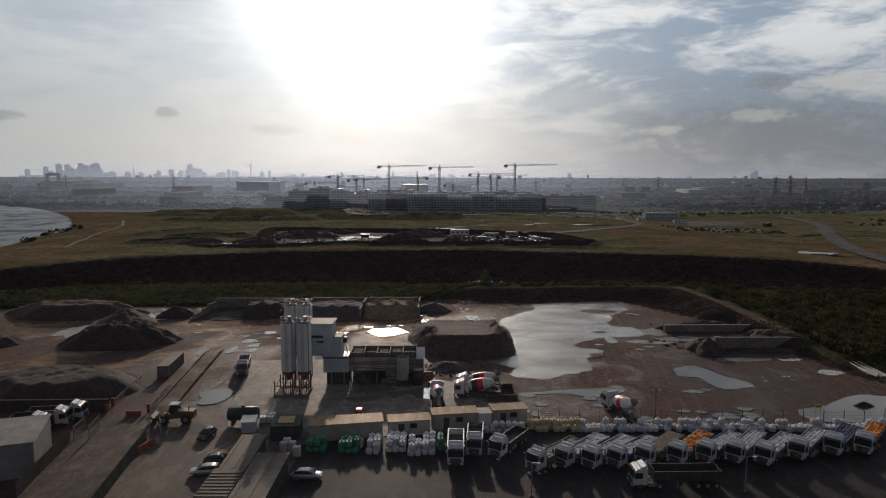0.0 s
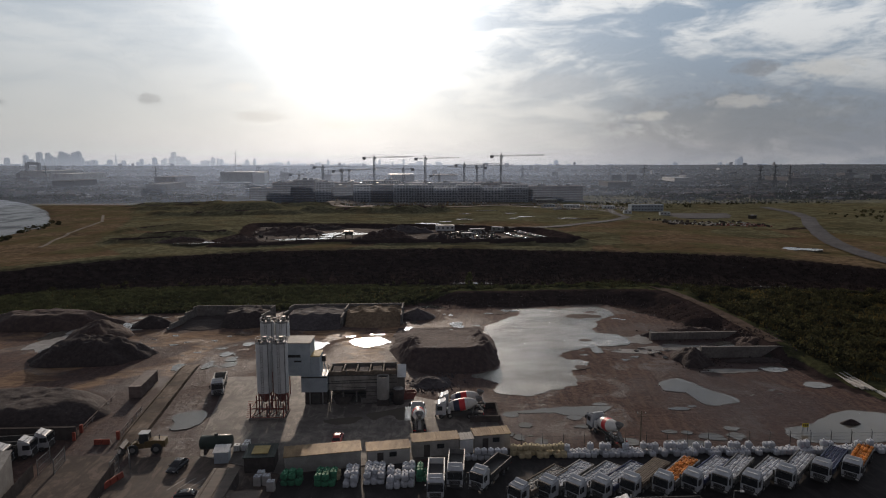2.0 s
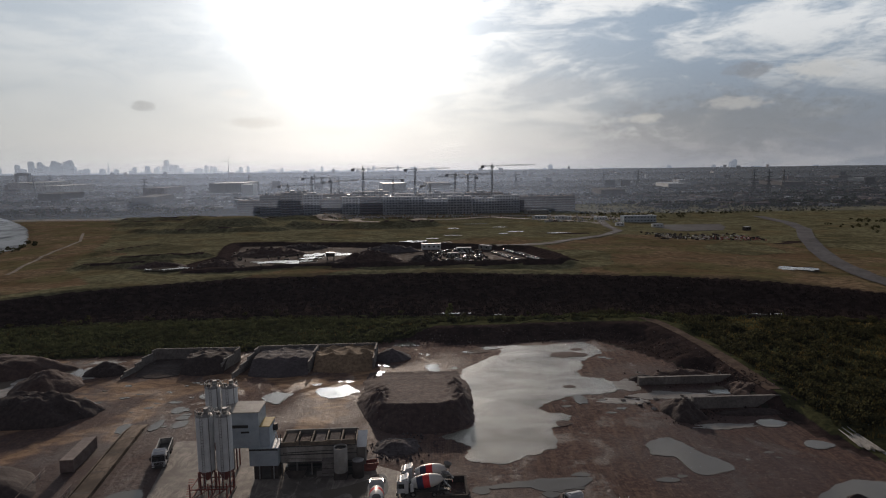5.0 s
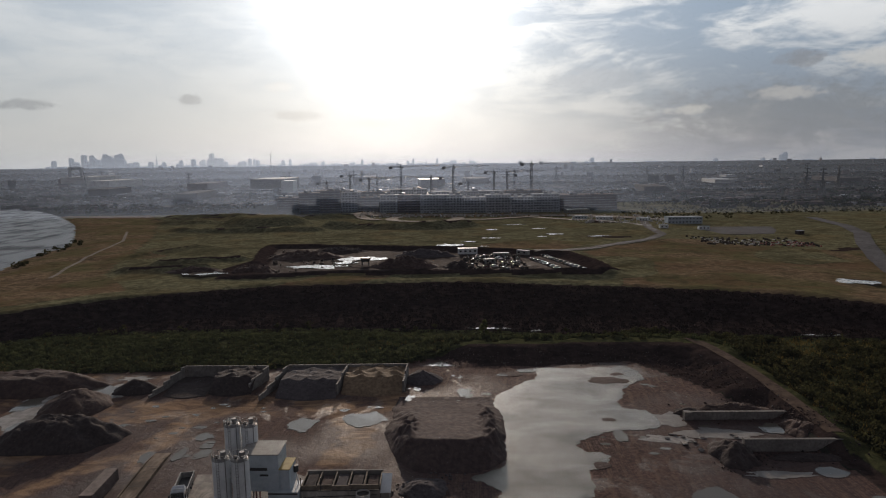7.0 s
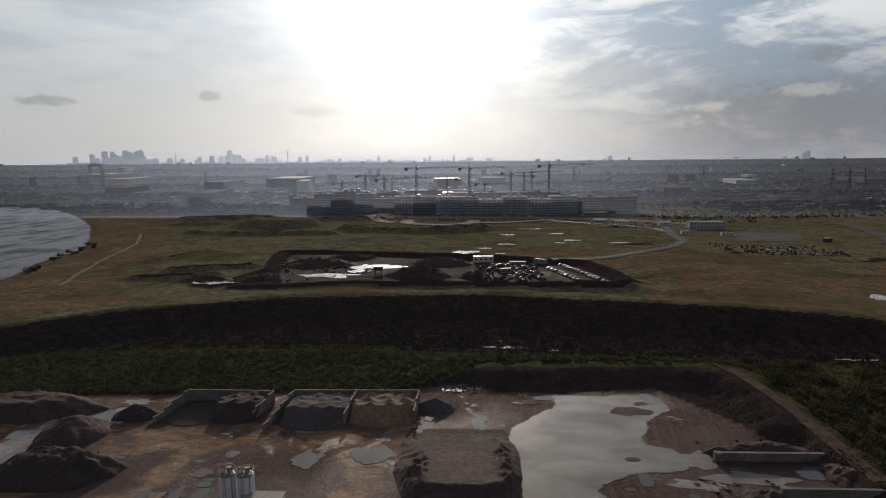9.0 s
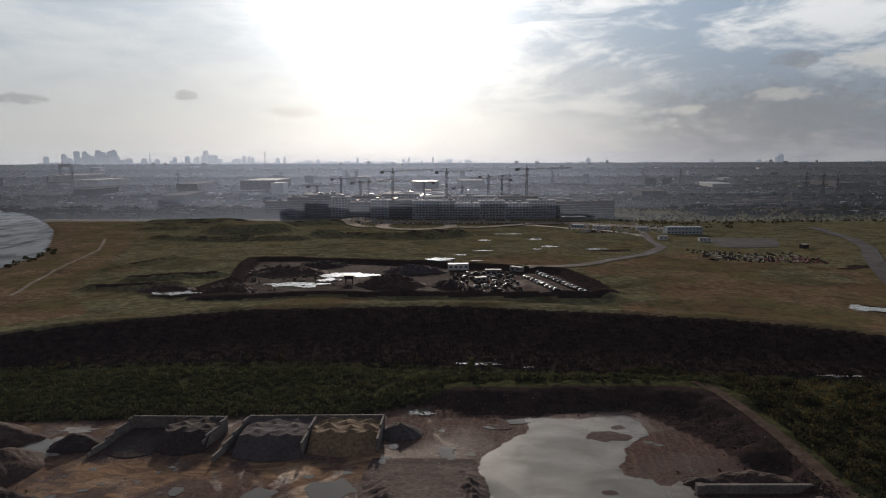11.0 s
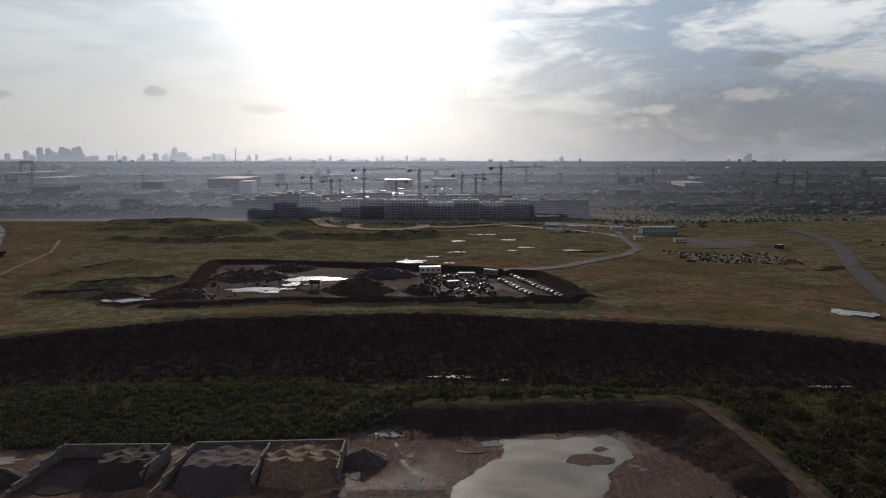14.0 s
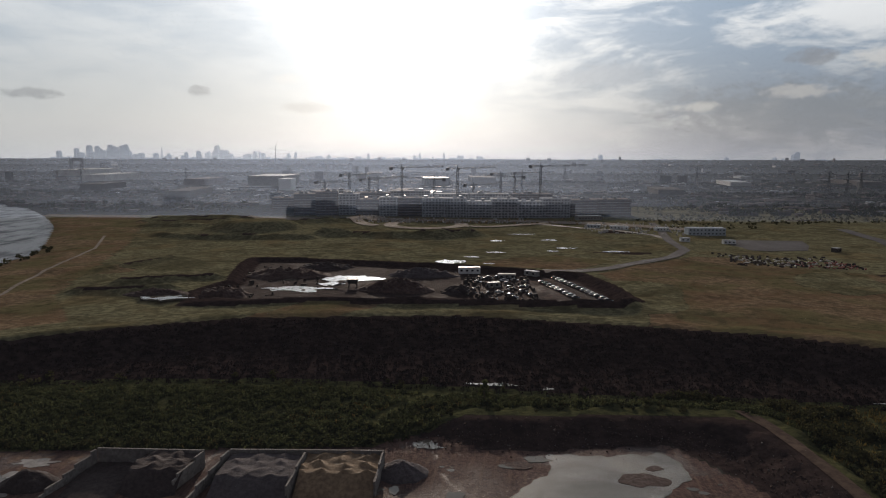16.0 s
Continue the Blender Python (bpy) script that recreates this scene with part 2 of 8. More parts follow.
def ground_mat():
    """Soil, ochre sand, lush grass, dry grass and bare far land, weighed by the zone of the ground."""
    m = bpy.data.materials.new("earth")
    m.use_nodes = True
    k = Nodes(m.node_tree)
    b = m.node_tree.nodes["Principled BSDF"]
    pos = k.add("ShaderNodeNewGeometry").outputs["Position"]
    zone = k.add("ShaderNodeAttribute", attribute_name="zone")
    extra = k.add("ShaderNodeAttribute", attribute_name="extra")
    z1 = k.add("ShaderNodeSeparateColor")
    z2 = k.add("ShaderNodeSeparateColor")
    k.put(z1.inputs[0], zone.outputs["Color"])
    k.put(z2.inputs[0], extra.outputs["Color"])
    fine = k.noise(pos, 1.3, 6, 0.65)
    mid = k.noise(pos, 0.16, 5, 0.6)
    streak = k.noise(k.scaled(pos, 1, 0.22, 1, 0.5), 0.35, 5, 0.6, 0.6)
    wide = k.noise(pos, 0.025, 4, 0.55)
    tuft = k.noise(k.scaled(pos, 0.7, 1, 1, 0.1), 0.42, 7, 0.7)
    # soft edges between the zones
    def soft(w):
        return k.ramp(k.math("ADD", w, k.math("MULTIPLY", k.math("SUBTRACT", mid, 0.5), 0.9)), 0.35, 0.65)
    far = k.mix(k.ramp(mid, 0.35, 0.65), (0.018, 0.021, 0.016), (0.042, 0.041, 0.036))
    patch = k.noise(k.scaled(pos, 0.75, 1, 1, 0.15), 0.032, 7, 0.66, 1.2)
    hummock = k.noise(k.scaled(pos, 0.8, 1, 1, 0.1), 0.13, 6, 0.68, 0.4)
    dry = k.mix(k.ramp(tuft, 0.38, 0.62), (0.105, 0.077, 0.051), (0.212, 0.156, 0.098))
    dry = k.mix(k.math("MULTIPLY", k.ramp(wide, 0.42, 0.60), 0.75), dry, k.mix(tuft, (0.062, 0.064, 0.030), (0.125, 0.120, 0.056)))
    green = k.mix(k.ramp(tuft, 0.38, 0.62), (0.086, 0.084, 0.052), (0.188, 0.176, 0.104))
    green = k.mix(k.math("MULTIPLY", k.ramp(wide, 0.5, 0.68), 0.6), green, (0.150, 0.115, 0.060))
    for name_ in (0, 1):
        grass = dry if name_ == 0 else green
        grass = k.mix(k.math("MULTIPLY", k.ramp(patch, 0.47, 0.62), 0.65), grass, (0.120, 0.077, 0.046) if name_ == 0 else (0.058, 0.053, 0.029))
        grass = k.mix(k.math("MULTIPLY", k.ramp(hummock, 0.50, 0.38), 0.55), grass, (0.052, 0.046, 0.027))
        dry, green = (grass, green) if name_ == 0 else (dry, grass)
    soil = k.mix(k.ramp(fine, 0.36, 0.64), (0.062, 0.039, 0.034), (0.120, 0.075, 0.061))
    clod = k.noise(pos, 0.55, 6, 0.7, 0.4)
    soil = k.mix(k.ramp(clod, 0.30, 0.52), (0.048, 0.031, 0.027), soil)
    track = k.add("ShaderNodeTexWave", wave_type="BANDS", bands_direction="X")
    k.put(track.inputs["Vector"], k.scaled(pos, 1, 0.12, 1, 0.9))
    for key, v in (("Scale", 0.16), ("Distortion", 9.0), ("Detail", 3.0), ("Detail Scale", 0.35)):
        track.inputs[key].default_value = v
    rut = k.math("MULTIPLY", k.ramp(track.outputs["Fac"], 0.72, 0.95), k.ramp(mid, 0.40, 0.55))
    soil = k.mix(k.math("MULTIPLY", rut, 0.30), soil, (0.175, 0.115, 0.082))
    for turn, size, share in ((0.25, 0.55, 0.45), (1.9, 0.42, 0.35)):
        tyre = k.add("ShaderNodeTexWave", wave_type="BANDS", bands_direction="X")
        k.put(tyre.inputs["Vector"], k.scaled(pos, 1, 0.07, 1, turn))
        for key, v in (("Scale", size), ("Distortion", 16.0), ("Detail", 2.0), ("Detail Scale", 0.25)):
            tyre.inputs[key].default_value = v
        where = k.ramp(k.noise(pos, 0.035, 3, 0.5), 0.46, 0.58)
        soil = k.mix(k.math("MULTIPLY", k.math("MULTIPLY", k.ramp(tyre.outputs["Fac"], 0.25, 0.05), where), share), soil, (0.040, 0.027, 0.025))
    pale = k.math("MULTIPLY", k.ramp(k.noise(k.scaled(pos, 1, 0.7, 1), 0.09, 7, 0.7, 0.8), 0.60, 0.70), 0.7)
    soil = k.mix(pale, soil, (0.152, 0.125, 0.106))
    soil = k.mix(k.math("MULTIPLY", k.ramp(streak, 0.48, 0.66), 0.40), soil, (0.112, 0.074, 0.062))
    soil = k.mix(k.math("MULTIPLY", k.ramp(wide, 0.44, 0.58), 0.65), soil, (0.050, 0.035, 0.035))
    fleck = k.noise(pos, 1.1, 4, 0.7, 0.8)
    soil = k.mix(k.math("MULTIPLY", k.ramp(fleck, 0.60, 0.68), 0.55), soil, (0.165, 0.128, 0.108))
    soil = k.mix(k.math("MULTIPLY", k.ramp(fleck, 0.40, 0.33), 0.6), soil, (0.034, 0.024, 0.024))
    wet = k.ramp(k.noise(k.scaled(pos, 1, 0.8, 1, 0.4), 0.055, 7, 0.68, 1.2), 0.52, 0.60)
    soil = k.mix(k.math("MULTIPLY", wet, 0.5), soil, (0.040, 0.028, 0.027))
    comb = k.noise(k.scaled(pos, 0.45, 1.1, 1, -0.3), 0.22, 7, 0.66, 1.6)
    ochre = k.mix(k.ramp(comb, 0.36, 0.64), (0.108, 0.066, 0.043), (0.255, 0.163, 0.096))
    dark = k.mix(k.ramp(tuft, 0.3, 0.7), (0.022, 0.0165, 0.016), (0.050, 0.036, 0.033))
    col = k.mix(soft(z1.outputs[2]), far, dry)
    col = k.mix(soft(z1.outputs[1]), col, green)
    col = k.mix(soft(z2.outputs[2]), col, k.mix(k.ramp(tuft, 0.35, 0.65), (0.030, 0.034, 0.018), (0.078, 0.078, 0.036)))
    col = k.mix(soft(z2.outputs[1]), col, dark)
    col = k.mix(soft(z1.outputs[0]), col, soil)
    col = k.mix(soft(z2.outputs[0]), col, ochre)
    k.put(b.inputs["Base Color"], col)
    k.put(b.inputs["Roughness"], k.math("SUBTRACT", 0.95, k.math("MULTIPLY", z1.outputs[0], k.math("MULTIPLY", k.math("MAXIMUM", wet, k.ramp(wide, 0.42, 0.6)), 0.35))))
    k.put(b.inputs["Specular IOR Level"], k.math("MULTIPLY", z1.outputs[0], k.math("ADD", 0.06, k.math("MULTIPLY", wet, 0.10))))
    n = k.add("ShaderNodeBump")
    n.inputs["Strength"].default_value = 0.7
    n.inputs["Distance"].default_value = 0.3
    k.put(n.inputs["Height"], k.math("ADD", k.math("MULTIPLY", fine, 0.45), k.math("ADD", streak, clod)))
    k.put(b.inputs["Normal"], n.outputs[0])
    return m


def leaf_mat(name, c1, c2, scale, through=0.45):
    """Leaves that let some light through."""
    m = mat(name, c1, c2, scale, 0.9, bump=0, tint=0.4, spec=0.03)
    k = Nodes(m.node_tree)
    b = m.node_tree.nodes["Principled BSDF"]
    lit = k.add("ShaderNodeBsdfTranslucent")
    k.put(lit.inputs[0], b.inputs["Base Color"].links[0].from_socket)
    mixed = k.add("ShaderNodeMixShader")
    mixed.inputs[0].default_value = through
    k.put(mixed.inputs[1], b.outputs[0])
    k.put(mixed.inputs[2], lit.outputs[0])
    k.put(m.node_tree.nodes["Material Output"].inputs[0], mixed.outputs[0])
    return m


def haze_sheet_mat(share, depth):
    """Upright sheet standing in for haze: scatters a little of the light that falls on it, thinning with height."""
    m = bpy.data.materials.new("haze_sheet")
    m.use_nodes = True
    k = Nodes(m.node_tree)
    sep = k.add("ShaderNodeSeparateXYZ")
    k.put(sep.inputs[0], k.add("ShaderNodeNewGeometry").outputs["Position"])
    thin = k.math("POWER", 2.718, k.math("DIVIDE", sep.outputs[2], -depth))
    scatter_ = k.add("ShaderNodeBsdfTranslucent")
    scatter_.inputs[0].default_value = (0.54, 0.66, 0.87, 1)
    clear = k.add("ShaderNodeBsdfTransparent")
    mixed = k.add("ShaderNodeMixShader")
    # denser towards the sun, standing in for forward-scattered glow
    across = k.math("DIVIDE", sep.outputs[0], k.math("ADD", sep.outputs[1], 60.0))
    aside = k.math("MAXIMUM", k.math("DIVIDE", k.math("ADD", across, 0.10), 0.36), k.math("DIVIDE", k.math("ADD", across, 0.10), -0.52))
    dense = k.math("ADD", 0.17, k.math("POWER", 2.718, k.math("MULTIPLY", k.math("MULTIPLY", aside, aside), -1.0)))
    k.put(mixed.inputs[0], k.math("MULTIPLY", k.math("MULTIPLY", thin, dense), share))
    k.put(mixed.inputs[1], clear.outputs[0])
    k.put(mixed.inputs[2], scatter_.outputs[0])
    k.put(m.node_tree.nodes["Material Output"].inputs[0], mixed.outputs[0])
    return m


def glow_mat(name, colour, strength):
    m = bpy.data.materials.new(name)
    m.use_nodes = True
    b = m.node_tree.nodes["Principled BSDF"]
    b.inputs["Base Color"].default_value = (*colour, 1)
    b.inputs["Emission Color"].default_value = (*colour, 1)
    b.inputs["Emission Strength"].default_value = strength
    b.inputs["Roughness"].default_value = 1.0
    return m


EARTH = ground_mat()
LAKE = water_mat("lake_water", (0.072, 0.069, 0.058), 0.09, 0.85, 2.4)
glitter(LAKE, 0.5, 0.30, 3.2)
PUDDLE = water_mat("puddle_water", (0.085, 0.076, 0.063), 0.05, 0.13, 2.0)
RIVER = water_mat("river_water", (0.048, 0.052, 0.062), 0.30, 1.0, 0.5)
RIVER.node_tree.nodes["Principled BSDF"].inputs["Specular IOR Level"].default_value = 0.13
for bump_node in [n for n in RIVER.node_tree.nodes if n.type == "BUMP"]:
    bump_node.inputs["Distance"].default_value = 0.9
ASPHALT = mat("asphalt", (0.013, 0.0105, 0.0115), (0.029, 0.0245, 0.0245), 0.6, 0.75, tint=0.6, spec=0.15, dust=0.6)
CONCRETE = mat("worn_concrete", (0.112, 0.099, 0.088), (0.252, 0.227, 0.200), 0.5, 0.75, tint=0.75, dust=0.45)
CONC_WALL = mat("concrete_blocks", (0.13, 0.12, 0.112), (0.23, 0.215, 0.20), 1.5, 0.85, tint=0.4)
LANE = mat("dirty_lane_concrete", (0.054, 0.040, 0.034), (0.128, 0.097, 0.079), 0.7, 0.8, tint=0.8, spec=0.12, dust=0.6)
CONT_RUST = mat("weathered_container", (0.12, 0.088, 0.078), (0.24, 0.185, 0.165), 0.8, 0.7, tint=0.5)
ROADTAR = mat("road_tar", (0.058, 0.053, 0.054), (0.098, 0.090, 0.090), 0.4, 0.7, spec=0.05)
GRAVEL = mat("pale_gravel", (0.15, 0.13, 0.108), (0.30, 0.262, 0.22), 0.3, 0.9, spec=0.02)
BROWN_TRACK = mat("rutted_earth", (0.060, 0.042, 0.034), (0.115, 0.083, 0.064), 0.5, 0.95, bump=0.8, depth=0.2, spec=0.02)
PILE_DARK = mat("dark_aggregate", (0.026, 0.019, 0.019), (0.056, 0.042, 0.040), 1.2, 0.95, bump=0.8, depth=0.25)
PILE_GREY = mat("grey_gravel", (0.046, 0.039, 0.043), (0.088, 0.076, 0.080), 1.5, 0.95, bump=0.8, depth=0.2)
PILE_RAMP = mat("packed_brown_earth", (0.036, 0.024, 0.024), (0.080, 0.054, 0.049), 0.9, 0.95, bump=0.9, depth=0.3)
PILE_SAND = mat("sand", (0.120, 0.085, 0.054), (0.250, 0.182, 0.115), 1.2, 0.95, bump=0.6, depth=0.2)
PILE_BROWN = mat("brown_soil", (0.040, 0.026, 0.024), (0.085, 0.056, 0.047), 0.8, 0.95, bump=0.9, depth=0.3)
STEEL_WHITE = mat("white_painted_steel", (0.62, 0.65, 0.66), (0.74, 0.76, 0.76), 0.8, 0.45, tint=0.3, bump=0.05)
STEEL_BLUE = mat("blue_grey_cladding", (0.36, 0.42, 0.47), (0.46, 0.52, 0.56), 0.8, 0.5, tint=0.3, bump=0.05)
STEEL_GREY = mat("grey_steel", (0.20, 0.20, 0.20), (0.32, 0.32, 0.31), 1.0, 0.5, 0.4, bump=0.05)
STEEL_DARK = mat("dark_steel", (0.035, 0.035, 0.036), (0.07, 0.068, 0.066), 1.0, 0.55, 0.2, bump=0.05)
RED_STEEL = mat("red_oxide_steel", (0.16, 0.045, 0.038), (0.27, 0.085, 0.068), 1.0, 0.6, bump=0.1)
RUST = mat("rusty_sheet", (0.19, 0.115, 0.055), (0.42, 0.31, 0.17), 0.7, 0.7, 0.2, tint=0.5, stretch=(1, 0.3, 1))
SHEET_GREY = mat("fibre_cement_sheet", (0.30, 0.29, 0.27), (0.42, 0.41, 0.38), 0.8, 0.7, tint=0.4)
WALL_PALE = mat("pale_render", (0.42, 0.41, 0.39), (0.55, 0.54, 0.51), 0.8, 0.8, tint=0.4)
WALL_DARK = mat("dark_cladding", (0.045, 0.038, 0.036), (0.085, 0.072, 0.066), 0.8, 0.75, spec=0.02)
YELLOW_ROOF = mat("faded_yellow_sheet", (0.38, 0.28, 0.09), (0.50, 0.40, 0.17), 1.0, 0.65)
BROWN_ROOF = mat("brown_board_roof", (0.051, 0.038, 0.029), (0.102, 0.078, 0.060), 1.2, 0.7, stretch=(0.2, 1, 1))
BIN_WALL = mat("stained_bin_concrete", (0.19, 0.175, 0.155), (0.42, 0.40, 0.365), 0.55, 0.85, tint=0.8, stretch=(1, 1, 0.35))
TIMBER = mat("old_timber", (0.10, 0.08, 0.06), (0.20, 0.16, 0.12), 1.5, 0.85)
CAB_WHITE = mat("white_truck_paint", (0.40, 0.425, 0.455), (0.54, 0.565, 0.59), 1.0, 0.3, tint=0.15, bump=0, spec=0.5)
CAR_SILVER = mat("silver_car_paint", (0.38, 0.39, 0.40), (0.46, 0.47, 0.48), 1.0, 0.3, 0.5, bump=0, spec=0.5)
CAR_DARK = mat("dark_car_paint", (0.03, 0.032, 0.036), (0.05, 0.052, 0.058), 1.0, 0.25, 0.2, bump=0, spec=0.5)
CAR_RED = mat("red_car_paint", (0.42, 0.03, 0.025), (0.5, 0.05, 0.04), 1.0, 0.3, bump=0, spec=0.5)
GLASS = mat("tinted_glass", (0.015, 0.017, 0.02), (0.022, 0.025, 0.03), 1.0, 0.08, bump=0, spec=0.6)
RUBBER = mat("tyre_rubber", (0.018, 0.018, 0.018), (0.03, 0.03, 0.03), 2.0, 0.85)
LAMP_GLASS = mat("lamp_glass", (0.6, 0.6, 0.58), (0.7, 0.7, 0.68), 1.0, 0.15, bump=0, spec=0.6)
DRUM_WHITE = mat("drum_white", (0.60, 0.60, 0.58), (0.72, 0.72, 0.70), 0.8, 0.4, tint=0.3, bump=0)
DRUM_RED = mat("drum_red", (0.55, 0.025, 0.03), (0.65, 0.04, 0.045), 0.8, 0.4, bump=0)
DRUM_BLUE = mat("drum_navy", (0.02, 0.025, 0.06), (0.03, 0.04, 0.09), 0.8, 0.4, bump=0)
BAG_WHITE = mat("white_woven_bag", (0.46, 0.49, 0.54), (0.66, 0.69, 0.73), 3.0, 0.8, bump=0.5, depth=0.05, island=True)
BAG_YELLOW = mat("cream_woven_bag", (0.45, 0.38, 0.22), (0.58, 0.50, 0.32), 3.0, 0.8, bump=0.5, depth=0.05)
BAG_GREEN = mat("green_woven_bag", (0.02, 0.14, 0.07), (0.04, 0.24, 0.12), 3.0, 0.7, bump=0.5, depth=0.05)
BAG_ORANGE = mat("orange_mesh_sack", (0.55, 0.17, 0.02), (0.80, 0.32, 0.05), 2.5, 0.7, bump=0.6, depth=0.06, island=True)
TRUCK_BLUE = mat("navy_tipper_body", (0.025, 0.035, 0.09), (0.04, 0.055, 0.13), 1.0, 0.4, bump=0.05)
LOADER_YELLOW = mat("loader_yellow", (0.10, 0.065, 0.022), (0.18, 0.12, 0.035), 1.2, 0.5, bump=0.1)
TANK_GREEN = mat("dark_green_tank", (0.011, 0.022, 0.017), (0.022, 0.038, 0.029), 0.8, 0.5, bump=0.1)
SIGN_YELLOW = mat("sign_yellow", (0.65, 0.50, 0.03), (0.75, 0.58, 0.06), 1.0, 0.5, bump=0)
BARRIER_ORANGE = mat("orange_red_plastic", (0.24, 0.038, 0.022), (0.33, 0.062, 0.032), 1.0, 0.5, bump=0)
LEAF = leaf_mat("scrub_leaf", (0.029, 0.031, 0.015), (0.080, 0.076, 0.034), 0.35)
REED = leaf_mat("reed_leaf", (0.034, 0.041, 0.020), (0.088, 0.097, 0.044), 0.25, 0.5)
GRASSTUFT = leaf_mat("dry_grass_blade", (0.085, 0.070, 0.024), (0.19, 0.145, 0.055), 0.2, 0.3)
WOOD_FAR = mat("woodland_leaf", (0.018, 0.023, 0.014), (0.040, 0.047, 0.028), 0.1, 0.8, bump=0, spec=0.02)
BARK = mat("bark", (0.05, 0.04, 0.03), (0.10, 0.08, 0.06), 2.0, 0.9)
BRICK_FAR = mat("brown_brick", (0.13, 0.105, 0.095), (0.22, 0.18, 0.165), 0.3, 0.85, spec=0.02)
CONC_FAR = mat("fresh_concrete", (0.36, 0.36, 0.365), (0.50, 0.50, 0.50), 0.3, 0.8, spec=0.02)
ROOF_FAR = mat("pale_roof_sheet", (0.10, 0.105, 0.11), (0.21, 0.215, 0.22), 0.05, 0.38, spec=0.45)


def town_mat():
    """Slate, brick and sheet roofs, each building a shade of its own."""
    m = mat("town_brick_and_slate", (0.03, 0.029, 0.028), (0.07, 0.066, 0.062), 0.05, 0.75, bump=0, spec=0.02)
    k = Nodes(m.node_tree)
    b = m.node_tree.nodes["Principled BSDF"]
    own = k.add("ShaderNodeNewGeometry").outputs["Random Per Island"]
    base = b.inputs["Base Color"].links[0].from_socket
    col = k.mix(k.ramp(own, 0.55, 0.75), base, (0.060, 0.045, 0.040))
    k.put(b.inputs["Base Color"], k.mix(k.ramp(own, 0.90, 1.0), col, (0.22, 0.225, 0.23)))
    return m


TOWN_ROOFS = town_mat()
TOWN = mat("town_brick_and_slate", (0.045, 0.043, 0.042), (0.12, 0.112, 0.106), 0.02, 0.75, spec=0.02)
CRANE_PAINT = mat("crane_grey_paint", (0.045, 0.043, 0.042), (0.08, 0.076, 0.07), 1.0, 0.6, bump=0)
# emission stands in for the haze in front of the skyline
SKYLINE = glow_mat("haze_glow_pale", (0.30, 0.31, 0.32), 0.85)
SKYLINE_NEAR = glow_mat("haze_glow_grey", (0.17, 0.185, 0.205), 0.8)
SKYLINE_RAIN = glow_mat("haze_glow_blue", (0.115, 0.13, 0.155), 1.0)
# window grey lifted in place of haze before the blocks
WINDOW_FAR = mat("hazy_window_glass", (0.07, 0.073, 0.08), (0.11, 0.114, 0.122), 0.5, 0.5, bump=0)

